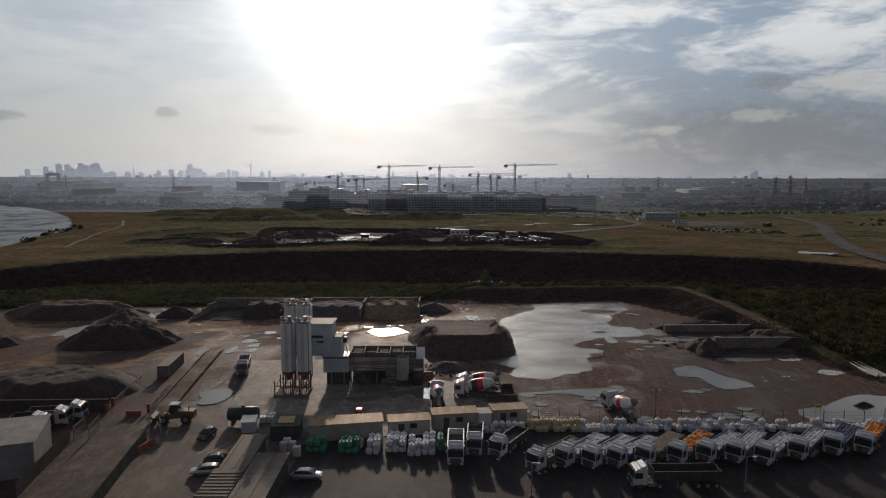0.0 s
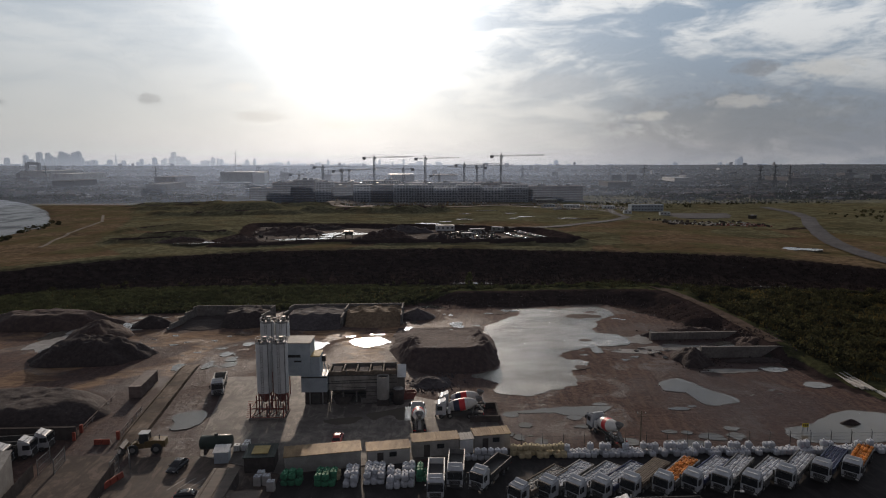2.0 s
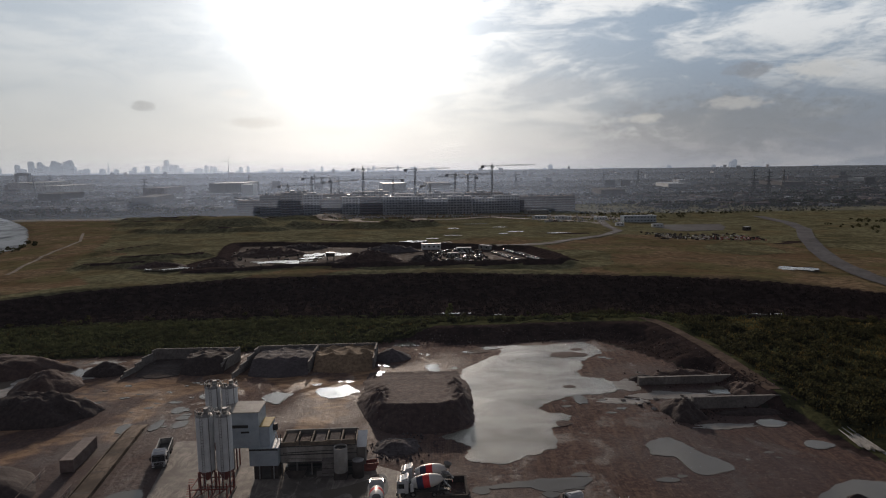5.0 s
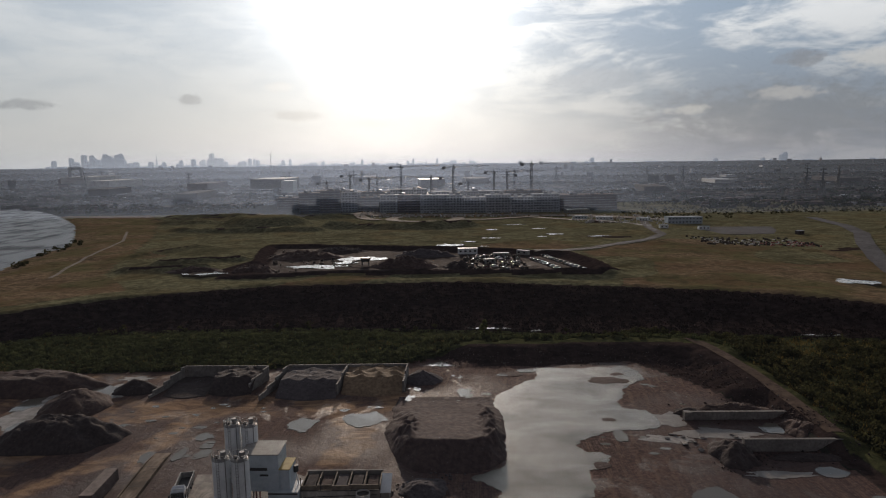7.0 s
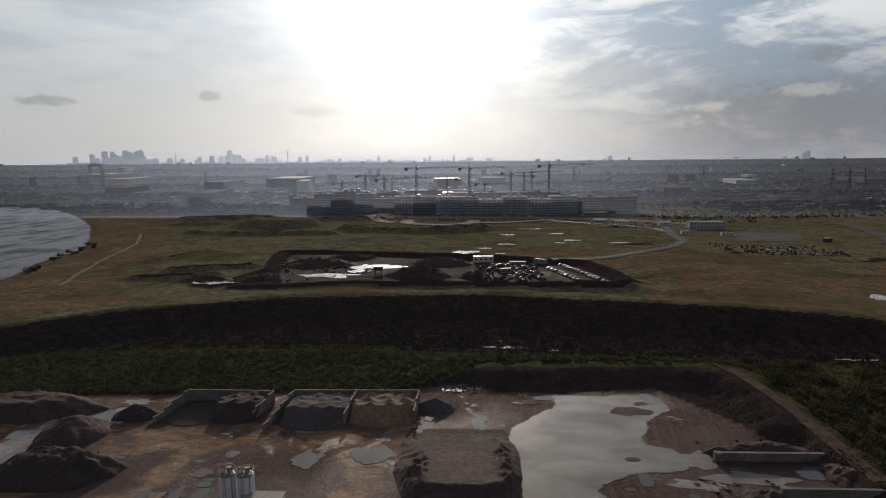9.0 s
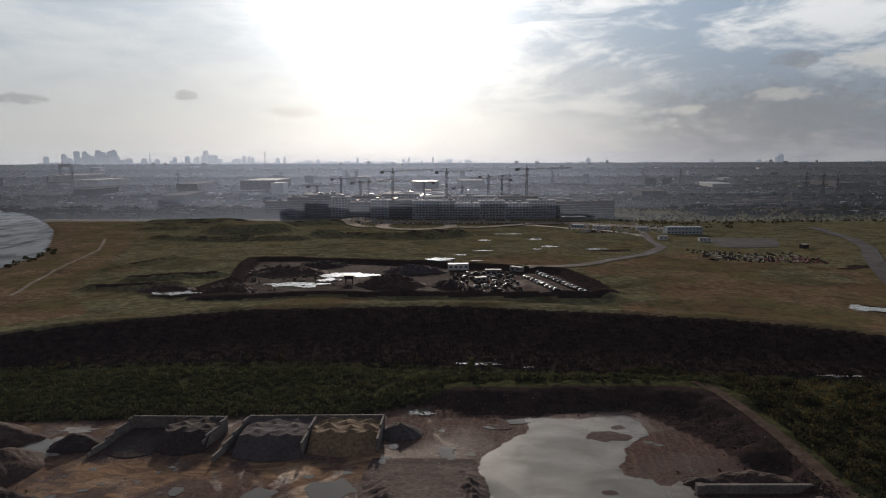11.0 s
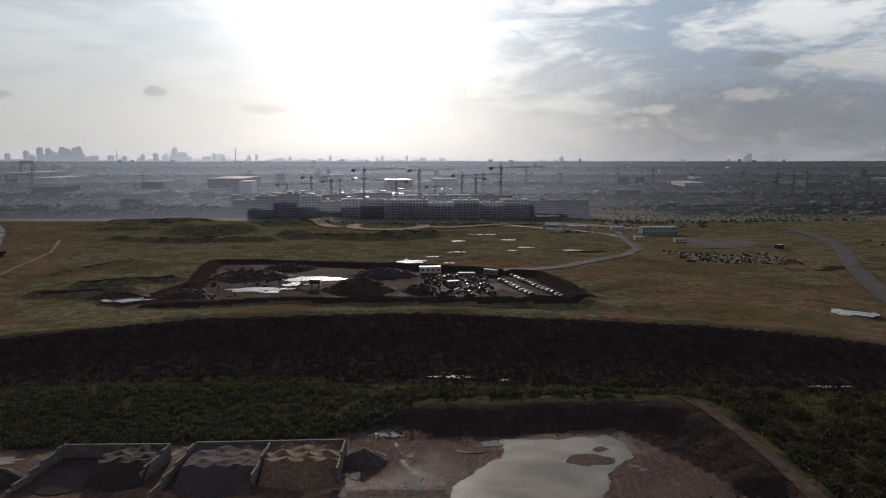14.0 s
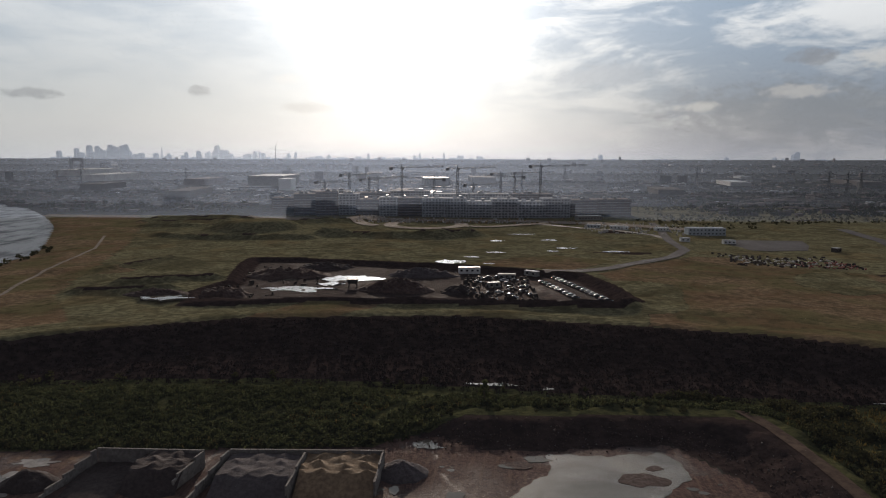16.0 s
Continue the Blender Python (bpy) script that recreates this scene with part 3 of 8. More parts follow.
# ---- mesh helpers ----
class MB:
    """A mesh in the making."""

    def __init__(self):
        self.v, self.f = [], []

    def add(self, verts, faces):
        n = len(self.v)
        self.v.extend(verts)
        self.f.extend(tuple(i + n for i in f) for f in faces)
        return self

    def box(self, c, s, rz=0.0, top=1.0, rx=0.0):
        """A block round c of size s; top shrinks its upper face."""
        m = Euler((rx, 0, rz)).to_matrix()
        pts = []
        for dz in (-1, 1):
            t = top if dz > 0 else 1.0
            for dx, dy in ((-1, -1), (1, -1), (1, 1), (-1, 1)):
                p = m @ Vector((dx * s[0] / 2 * t, dy * s[1] / 2 * t, dz * s[2] / 2))
                pts.append((p.x + c[0], p.y + c[1], p.z + c[2]))
        return self.add(pts, [(3, 2, 1, 0), (4, 5, 6, 7), (0, 1, 5, 4), (1, 2, 6, 5), (2, 3, 7, 6), (3, 0, 4, 7)])

    def bar(self, p0, p1, w, h=None):
        """A square bar from p0 to p1."""
        return self.cyl(p0, p1, w * 0.7, None if h is None else h * 0.7, 4)

    def cyl(self, p0, p1, r0, r1=None, n=12, caps=True):
        r1 = r0 if r1 is None else r1
        p0, p1 = Vector(p0), Vector(p1)
        q = (p1 - p0).to_track_quat("Z", "Y")
        pts = []
        for p, r in ((p0, r0), (p1, r1)):
            for i in range(n):
                a = math.tau * (i + 0.5) / n
                pts.append(tuple(p + q @ Vector((r * math.cos(a), r * math.sin(a), 0))))
        fs = [(i, (i + 1) % n, n + (i + 1) % n, n + i) for i in range(n)]
        if caps:
            fs += [tuple(range(n - 1, -1, -1)), tuple(range(n, 2 * n))]
        return self.add(pts, fs)

    def lathe(self, profile, p0, p1, n=18):
        """Rings of (share of the way from p0 to p1, radius)."""
        p0, p1 = Vector(p0), Vector(p1)
        q = (p1 - p0).to_track_quat("Z", "Y")
        pts, fs = [], []
        for s, r in profile:
            for i in range(n):
                a = math.tau * i / n
                pts.append(tuple(p0.lerp(p1, s) + q @ Vector((r * math.cos(a), r * math.sin(a), 0))))
        for j in range(len(profile) - 1):
            fs += [(j * n + i, j * n + (i + 1) % n, (j + 1) * n + (i + 1) % n, (j + 1) * n + i) for i in range(n)]
        return self.add(pts, fs)

    def side(self, profile, y0, y1):
        """An outline in x and z, drawn out from y0 to y1."""
        n = len(profile)
        pts = [(x, y0, z) for x, z in profile] + [(x, y1, z) for x, z in profile]
        fs = [tuple(range(n)), tuple(range(2 * n - 1, n - 1, -1))]
        fs += [((i + 1) % n, i, n + i, n + (i + 1) % n) for i in range(n)]
        return self.add(pts, fs)

    def slab(self, poly, z0, z1):
        n = len(poly)
        pts = [(x, y, z0) for x, y in poly] + [(x, y, z1) for x, y in poly]
        fs = [tuple(range(n - 1, -1, -1)), tuple(range(n, 2 * n))]
        fs += [(i, (i + 1) % n, n + (i + 1) % n, n + i) for i in range(n)]
        return self.add(pts, fs)

    def mesh(self, name, material, smooth=False):
        me = bpy.data.meshes.new(name)
        me.from_pydata(self.v, [], self.f)
        me.materials.append(material)
        if smooth:
            me.polygons.foreach_set("use_smooth", [True] * len(me.polygons))
        me.update()
        return me

    def make(self, name, material, parent=None, label="", smooth=False):
        ob = new(name, self.mesh(name, material, smooth))
        ob.parent = parent
        if label:
            ob["label"] = label
        return ob


def thing(name, label, category, group="", m=None, kind=""):
    ob = new(name)
    ob.empty_display_size = 0.3
    if m is not None:
        ob.matrix_basis = m
    return tagged(ob, label, category, group, kind)


def smooth_loop(pts, per=6, jitter=0.0, seed=0):
    """A closed curve through pts, roughened by jitter metres."""
    out, n = [], len(pts)
    for i in range(n):
        a, b, c, d = (Vector((*pts[(i + j) % n], 0)) for j in (-1, 0, 1, 2))
        for s in range(per):
            t = s / per
            p = 0.5 * (2 * b + (c - a) * t + (2 * a - 5 * b + 4 * c - d) * t * t + (3 * b - 3 * c + d - a) * t ** 3)
            if jitter:
                q = noise.noise_vector(Vector((p.x * 0.5, p.y * 0.3, seed))) + 0.5 * noise.noise_vector(Vector((p.x * 1.6, p.y, seed + 9)))
                p = p + q * jitter
            out.append((p.x, p.y))
    return out


def lerp_table(v, table):
    return np.interp(v, [a for a, _ in table], [b for _, b in table])


def smoothstep(a, b, v):
    t = np.clip((v - a) / (b - a), 0, 1)
    return t * t * (3 - 2 * t)


def line_distance(x, y, pts):
    """The distance from each x, y to a polyline."""
    best = np.full(np.shape(x), 1e9)
    for (ax, ay), (bx, by) in zip(pts[:-1], pts[1:]):
        l2 = (bx - ax) ** 2 + (by - ay) ** 2
        t = np.clip(((x - ax) * (bx - ax) + (y - ay) * (by - ay)) / l2, 0, 1)
        best = np.minimum(best, np.hypot(x - ax - t * (bx - ax), y - ay - t * (by - ay)))
    return best


def inside(x, y, poly):
    res = np.zeros(np.shape(x), bool)
    for (ax, ay), (bx, by) in zip(poly, poly[1:] + poly[:1]):
        if ay != by:
            res ^= ((ay > y) != (by > y)) & (x < (bx - ax) * (y - ay) / (by - ay) + ax)
    return res


def waves(x, y, scale, seed=0):
    """Cheap smooth unevenness between about -1 and 1."""
    r = np.random.RandomState(seed)
    total = np.zeros(np.shape(x))
    for i in range(7):
        a, f, p = r.uniform(0, math.tau), r.uniform(0.6, 2.2) / scale, r.uniform(0, math.tau)
        total = total + np.sin((x * math.cos(a) + y * math.sin(a)) * f * 2 + p + 1.7 * np.sin((x * math.sin(a) - y * math.cos(a)) * f + p * 2))
    return total / 3.5


LATTICE = {}


def fbm(x, y, scale, octaves=4, seed=0):
    """Smooth random relief between about -1 and 1."""
    if seed not in LATTICE:
        LATTICE[seed] = np.random.RandomState(seed + 77).uniform(-1, 1, (256, 256))
    grid = LATTICE[seed]
    total, amp, norm = np.zeros(np.shape(x)), 1.0, 0.0
    for o in range(octaves):
        u, v = x / scale * 2 ** o + 13.7 * o, y / scale * 2 ** o + 5.3 * o
        iu, iv = np.floor(u).astype(int), np.floor(v).astype(int)
        fu, fv = u - iu, v - iv
        fu, fv = fu * fu * (3 - 2 * fu), fv * fv * (3 - 2 * fv)
        a, b = grid[iu % 256, iv % 256], grid[(iu + 1) % 256, iv % 256]
        c, d = grid[iu % 256, (iv + 1) % 256], grid[(iu + 1) % 256, (iv + 1) % 256]
        total = total + amp * ((a * (1 - fu) + b * fu) * (1 - fv) + (c * (1 - fu) + d * fu) * fv)
        norm += amp
        amp *= 0.55
    return total / norm * 1.6

# ---- the land ----
BANK_TOP = [(-420, 120), (-300, 190), (-190, 250), (-155, 272), (-125, 290), (-85, 306), (0, 314), (65, 302), (110, 291), (165, 268), (260, 215), (420, 130)]
BANK_FOOT = [(-420, 100), (-300, 172), (-190, 228), (-150, 250), (-90, 256), (-45, 257), (10, 252), (45, 246), (100, 246), (145, 240), (260, 190), (420, 110)]
RIVER_EDGE = [(-420, 120), (-330, 230), (-285, 330), (-271, 370), (-292, 432), (-303, 497), (-402, 660), (-527, 810), (-651, 918), (-900, 925), (-2500, 800), (-2500, 100), (-900, 60)]
PIT = [(-118, 327), (-124, 352), (-117, 378), (-128, 427), (-130, 446), (-96, 448), (-51, 436), (-10, 425), (36, 411), (64, 402), (72, 370), (77, 338), (66, 327), (0, 331), (-63, 333)]
YARD_EDGE = [(-230, 40), (-230, 196), (-110, 205), (-20, 211), (-12, 217), (-3, 217), (6, 211), (23, 211), (40, 213), (53, 215), (60, 205), (66, 195), (71, 182), (77, 172), (79, 150), (82, 132), (92, 116), (130, 96), (150, 40)]
BUND = [(3, 224), (13, 225), (32, 225), (50, 226), (70, 226), (79, 222), (81, 205), (82, 190), (82, 172), (82, 156)]
YARD_RIM = [(-230, 40), (-230, 196), (-110, 205), (-20, 211)] + BUND + [(84, 138), (89, 118), (130, 96), (150, 40)]
BUND_FACE = [(-5, 217), (6, 216), (23, 217), (40, 219), (54, 220), (66, 213), (72, 200), (75, 188), (78, 176)]
# low earth banks across the grassland: line, height, width
RIDGES = [([(-259, 580), (-201, 556), (-155, 551), (-121, 553)], 2.6, 6), ([(-116, 580), (-69, 566), (-24, 566), (6, 582)], 4.2, 9), ([(-305, 652), (-262, 660), (-220, 640)], 2.6, 7), ([(-330, 722), (-278, 735), (-230, 728)], 3.0, 9),
          ([(-206, 412), (-197, 430), (-184, 452)], 1.4, 5), ([(-182, 352), (-158, 351), (-140, 356)], 1.8, 4.5), ([(-171, 371), (-150, 374), (-130, 386)], 2.2, 5), ([(-113, 334), (-60, 337), (0, 335), (50, 330), (72, 331)], 2.0, 5),
          ([(-330, 690), (-250, 705), (-215, 700)], 2.0, 7), ([(-160, 690), (-120, 700), (-100, 730)], 3.0, 12)]


def land(x, y):
    top, foot = lerp_table(x, BANK_TOP), lerp_table(x, BANK_FOOT)
    s = np.clip((y - foot) / (top - foot), 0, 1)
    crest = np.where(x < -140, 6.5 - 2.5 * smoothstep(140, 230, -x), 6.5 - 3.6 * smoothstep(130, 225, x))
    z = crest * (0.25 * s + 0.75 * smoothstep(0.25, 1.0, s))
    z = z + 0.8 * np.exp(-((y - top - 3) / 5) ** 2) * (np.abs(x) < 200)
    z = z * (1 - 0.62 * smoothstep(420, 760, y)) * (1 - 0.6 * smoothstep(800, 1300, y))
    z = z + 35 * smoothstep(2200, 4900, y) + 2 * waves(x, y, 300, 5) * smoothstep(900, 2000, y)
    z = z + (0.5 * fbm(x, y, 30, 4, 2) + 0.5 * fbm(x, y * 3, 70, 3, 3)) * smoothstep(620, 420, y) * smoothstep(0.9, 1.2, (y - foot) / (top - foot)) * (y < 900)
    # channel at the foot of the bank
    z = z - 0.8 * np.exp(-((y - foot + 5) / 4) ** 2) * (y > 200)
    pit = inside(x, y, PIT)
    rim = line_distance(x, y, PIT + PIT[:1])
    z = np.where(pit, np.maximum(4.9 + 0.2 * waves(x, y, 12, 3), 7.2 - rim * 0.5), z + 1.3 * np.exp(-(rim / 3.5) ** 2))
    d = ((x + 192) / 40) ** 2 + ((y - 632) / 32) ** 2
    z = z + 8.5 * np.exp(-d ** 3)
    for line, h, w in RIDGES:
        z = z + 1.3 * h * (1 + 0.35 * fbm(x, y, 18, 3, 14)) * np.exp(-(line_distance(x, y, line) / w) ** 2)
    d = line_distance(x, y, BUND)
    out = ~inside(x, y, YARD_RIM)
    z = z + (3.1 + 1.7 * fbm(x, y, 6, 5, 4) * smoothstep(1.5, 5, d)) * np.where(out, np.exp(-(d / 14.0) ** 2), np.exp(-(d / np.where(y < 184, 4.0, 8.5) * (1 + 0.35 * fbm(x, y, 6, 3, 9))) ** 3))
    river = inside(x, y, RIVER_EDGE)
    shore = line_distance(x, y, RIVER_EDGE[:10])
    z = np.where(river, np.minimum(z, 0.6 - np.minimum(shore * 0.2, 4)), np.minimum(z, 1.2 + shore * 0.09))
    yard = inside(x, y, YARD_EDGE) & (d > np.where(y < 184, 5.5, 13))
    flat = np.where(yard | (y < 100), -0.06 + 0.03 * waves(x, y, 5, 6), z)
    return flat


def spaced(fine0, fine1, step, lo, hi, grow=1.09):
    a = list(np.arange(fine0, fine1 + step, step))
    s = step
    while a[-1] < hi:
        s *= grow
        a.append(min(a[-1] + s, hi))
    s, left = step, [a[0]]
    while left[-1] > lo:
        s *= grow
        left.append(max(left[-1] - s, lo))
    return np.array(left[:0:-1] + a)


GRID = []


def build_ground():
    xs = spaced(-135, 115, 1.5, -5000, 5000, 1.03)
    ys = spaced(90, 345, 1.5, -900, 4960, 1.013)
    gx, gy = np.meshgrid(xs, ys)
    z = land(gx, gy)
    GRID.extend((xs, ys, z))
    nx, ny = len(xs), len(ys)
    verts = np.stack([gx, gy, z], -1).reshape(-1, 3)
    i = np.arange(nx * ny).reshape(ny, nx)
    faces = np.stack([i[:-1, :-1], i[:-1, 1:], i[1:, 1:], i[1:, :-1]], -1).reshape(-1, 4)
    me = bpy.data.meshes.new("ground")
    me.from_pydata(verts.tolist(), [], faces.tolist())
    me.polygons.foreach_set("use_smooth", [True] * len(me.polygons))
    x, y = verts[:, 0], verts[:, 1]
    top, foot = lerp_table(x, BANK_TOP), lerp_table(x, BANK_FOOT)
    s = (y - foot) / (top - foot)
    yard = inside(x, y, YARD_EDGE)
    field = (s > 0.85) & (y < np.where(x > 190, 930, 770))
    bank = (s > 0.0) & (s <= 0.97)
    marsh = (~yard) & (s <= 0.0) & ~inside(x, y, YARD_RIM)
    slope = inside(x, y, YARD_RIM) & ~yard
    w1 = waves(x, y, 60, 8)
    # straw-coloured grass beside the river and over the east field, green between
    river_strip = inside(x, y, [(-150, 296), (-189, 346), (-206, 389), (-223, 444), (-252, 523), (-330, 700), (-436, 860), (-900, 860), (-600, 300), (-300, 200)])
    east_field = inside(x, y, [(72, 300), (84, 345), (74, 408), (118, 448), (150, 470), (210, 440), (260, 420), (300, 300), (200, 240)])
    brown = inside(x, y, [(-2, 428), (18, 452), (60, 470), (92, 448), (60, 416)])
    lush = field & ~river_strip & ~brown & ~(east_field & (w1 < 0.75)) & (w1 > -1.2)
    pit = inside(x, y, PIT) | (line_distance(x, y, PIT + PIT[:1]) < 4)
    zone = np.zeros((len(x), 4), np.float32)
    zone[:, 3] = 1
    compound = inside(x, y, [(4, 343), (60, 340), (66, 352), (50, 397), (8, 402)])
    zone[:, 0] = (yard & (line_distance(x, y, BUND) > np.where(y < 184, 5, 9))) + compound * 0.41
    zone[:, 0] = np.maximum(zone[:, 0], np.where(inside(x, y, PIT) & (line_distance(x, y, PIT + PIT[:1]) > 7), 0.22, 0))
    zone[:, 1] = lush
    zone[:, 2] = field & ~lush
    extra = np.zeros((len(x), 4), np.float32)
    extra[:, 3] = 1
    # ochre haul routes between the heaps and the bays
    worn = np.zeros(len(x))
    for route, wide, deep in (([(-112, 136), (-98, 147), (-87, 162), (-80, 174), (-51, 180), (-32, 179), (-14, 181)], 6.5, 0.95), ([(-66, 146), (-69, 160), (-66, 175)], 4.0, 0.8),
                              ([(-26, 150), (-24, 158), (-25, 168), (-31, 178)], 4.5, 1.0), ([(-90, 128), (-78, 146), (-70, 152)], 4.0, 0.6), ([(-118, 186), (-100, 180), (-84, 178)], 6.0, 0.8)):
        worn = np.maximum(worn, 0.72 * deep * np.exp(-(line_distance(x, y, route) / (1.45 * wide)) ** 2) * (1 + 0.5 * fbm(x, y, 9, 4, 17)))
    extra[:, 0] = np.where(yard, np.clip(np.maximum(worn, smoothstep(-20, -45, x) * smoothstep(140, 165, y) * (0.32 + 0.3 * waves(x, y, 25, 12))), 0, 1), 0)
    # dark on the ridges stands in for shade on their near faces
    strip = np.zeros(len(x), bool)
    for line, h, w in RIDGES:
        strip |= (line_distance(x, y, line) < w * 0.5) & (fbm(x, y, 14, 3, 15) > 0.1)
    strip |= field & (y > 420) & (fbm(x, y * 2.2, 120, 4, 6) > 0.85)
    # dark earth tone, also carrying the shade of bank and bund faces
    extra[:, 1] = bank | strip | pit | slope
    extra[:, 2] = marsh
    for name, data in (("zone", zone), ("extra", extra)):
        me.attributes.new(name, "FLOAT_COLOR", "POINT").data.foreach_set("color", data.ravel())
    me.materials.append(EARTH)
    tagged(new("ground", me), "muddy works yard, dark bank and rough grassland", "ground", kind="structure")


build_ground()


def height(x, y):
    """The ground's height at x, y, between the corners of its mesh."""
    xs, ys, z = GRID
    i, j = min(max(int(np.searchsorted(xs, x)) - 1, 0), len(xs) - 2), min(max(int(np.searchsorted(ys, y)) - 1, 0), len(ys) - 2)
    u, v = (x - xs[i]) / (xs[i + 1] - xs[i]), (y - ys[j]) / (ys[j + 1] - ys[j])
    return float((z[j, i] * (1 - u) + z[j, i + 1] * u) * (1 - v) + (z[j + 1, i] * (1 - u) + z[j + 1, i + 1] * u) * v)


def sheet(name, pts, z, material, label, category, thick=0.12, kind="structure"):
    return tagged(MB().slab(pts, z - thick, z).make(name, material), label, category, kind=kind)


# ---- water ----
LAKE_SHORE = [(22.4, 208.8), (35.2, 209), (45.7, 210), (50.2, 210.8), (53.5, 201), (46.4, 193), (43.3, 186.6), (41.3, 178.8), (46.9, 176), (47.6, 167), (38.5, 164.5), (33, 163), (25.5, 156.4), (31.5, 152), (31, 149), (26.6, 144.7), (25.8, 136.5), (18.6, 132.3), (13.2, 129.3), (7.5, 131.5), (7.5, 137.5), (2.5, 142.2), (8.0, 146), (10, 150), (9.8, 160), (9.0, 170), (8.3, 182), (13.3, 190.8), (22.5, 202)]
sheet("water_lake", smooth_loop(LAKE_SHORE, 9, 1.1, 1), 0.0, LAKE, "large shallow pool of grey rainwater in the yard", "water")
sheet("water_river", smooth_loop(RIVER_EDGE, 8, 2.0, 2)[:], 1.0, RIVER, "wide grey tidal river beside the grassland", "water", 0.3)
sheet("water_flooded_corner", smooth_loop([(58.9, 111.6), (63.4, 112.9), (68.7, 116.2), (75.8, 119.9), (84, 117), (92, 112), (90, 106.5), (73.2, 105.6), (60.6, 105.6), (57.6, 108)], 7, 0.5, 3), 0.0, PUDDLE, "flooded corner of the yard beside the fence", "water")
sheet("puddle", smooth_loop([(44.8, 137.1), (50.1, 138.9), (52.7, 133.0), (56.5, 125.4), (49.6, 123.3), (47.7, 129.9), (43.5, 131.8)], 8, 0.7, 31), 0.0012, PUDDLE, "long branching rain puddle on the mud", "puddle")["group"] = "puddles in the yard"
sheet("puddle", smooth_loop([(7.2, 120.2), (16.8, 122.6), (28.6, 123.3), (26.6, 120.2), (20.5, 118.6), (16.3, 120.2)], 8, 0.5, 32), 0.0018, PUDDLE, "long thin rain puddle along the apron", "puddle")["group"] = "puddles in the yard"
ISLETS = [(42.2, 198.2, 5.2, 3.2), (46.0, 203.5, 2.0, 1.2), (29.5, 147.5, 2.0, 1.5), (36.5, 170.5, 1.6, 1.2), (15.5, 203.5, 3.0, 1.6)]
for cx, cy, rx, ry in ISLETS:
    pts = smooth_loop([(cx + rx * math.cos(a) * random.uniform(0.7, 1.2), cy + ry * math.sin(a) * random.uniform(0.7, 1.2)) for a in np.arange(0, 6.2, 0.7)], 5, 0.4, cx)
    sheet("mud_islet", pts, 0.05, PILE_BROWN, "low brown mud islet in the pool", "mud")

PUDDLES_A = [(-23.8, 170.7, 5.1, 4.7), (-38.2, 167.6, 3.8, 4.1), (-13.2, 184.3, 1.5, 2.8), (-11.8, 191.7, 1.2, 1.8), (-5.2, 213.4, 4.6, 2.6), (-10.5, 168.1, 1.2, 1.8), (-56.5, 169.7, 1.9, 1.9), (-59.6, 160.8, 1.7, 2.1), (-56.9, 155.9, 1.6, 1.6), (-56.2, 152.1, 1.7, 2.2), (1.2, 189.3, 2.2, 2.3), (1.7, 186.4, 1.8, 1.9), (-0.6, 182.1, 1.8, 2.2), (8.8, 119.6, 1.5, 1.4), (20.7, 117.5, 1.4, 1.3), (23.7, 116.7, 0.9, 1.1), (10.7, 114.5, 1.1, 1.3), (21.1, 113.6, 1.3, 0.8), (6.0, 113.8, 0.8, 0.8), (8.8, 109.3, 1.0, 1.3)]
PUDDLES_B = [(7.2, 110.7, 0.8, 1.0), (12.4, 107.5, 1.3, 1.3), (27.7, 106.9, 2.0, 1.7), (36.8, 161.5, 1.7, 3.4), (42.9, 121.5, 2.3, 1.0), (36.6, 110.9, 1.4, 0.8), (39.6, 110.4, 1.1, 0.8), (37.0, 105.9, 3.7, 1.8), (43.4, 108.3, 2.3, 1.5), (48.4, 111.9, 1.5, 1.0), (48.0, 108.7, 1.5, 1.5), (74.8, 144.9, 3.1, 2.4), (78.3, 133.9, 3.1, 1.8), (-53.7, 119.1, 3.1, 4.9), (-101.9, 187.7, 5.7, 6.8), (-114.7, 180.4, 2.8, 6.3), (-107.7, 165.6, 2.2, 3.5), (-67.7, 150.5, 1.7, 2.9), (-61.3, 151.7, 1.3, 3.0)]
PUDDLES_C = [(73.4, 165.6, 3.2, 3.4), (14.5, 203.0, 3.5, 1.2), (20.0, 206.5, 3.0, 1.6)]
for i, (cx, cy, rx, ry) in enumerate(PUDDLES_A + PUDDLES_B + PUDDLES_C):
    ring = [(cx + rx * math.cos(a) * random.uniform(0.75, 1.2), cy + ry * math.sin(a) * random.uniform(0.75, 1.2)) for a in np.arange(0, 6.2, 0.57)]
    sheet("puddle", smooth_loop(ring, 7, 0.2 * min(rx, ry), i), (0.034 if -55 < cx < 5 and 97 < cy < 126 else 0.003) + 0.0006 * i, PUDDLE, "shallow rain puddle on the muddy yard", "puddle")["group"] = "puddles in the yard"

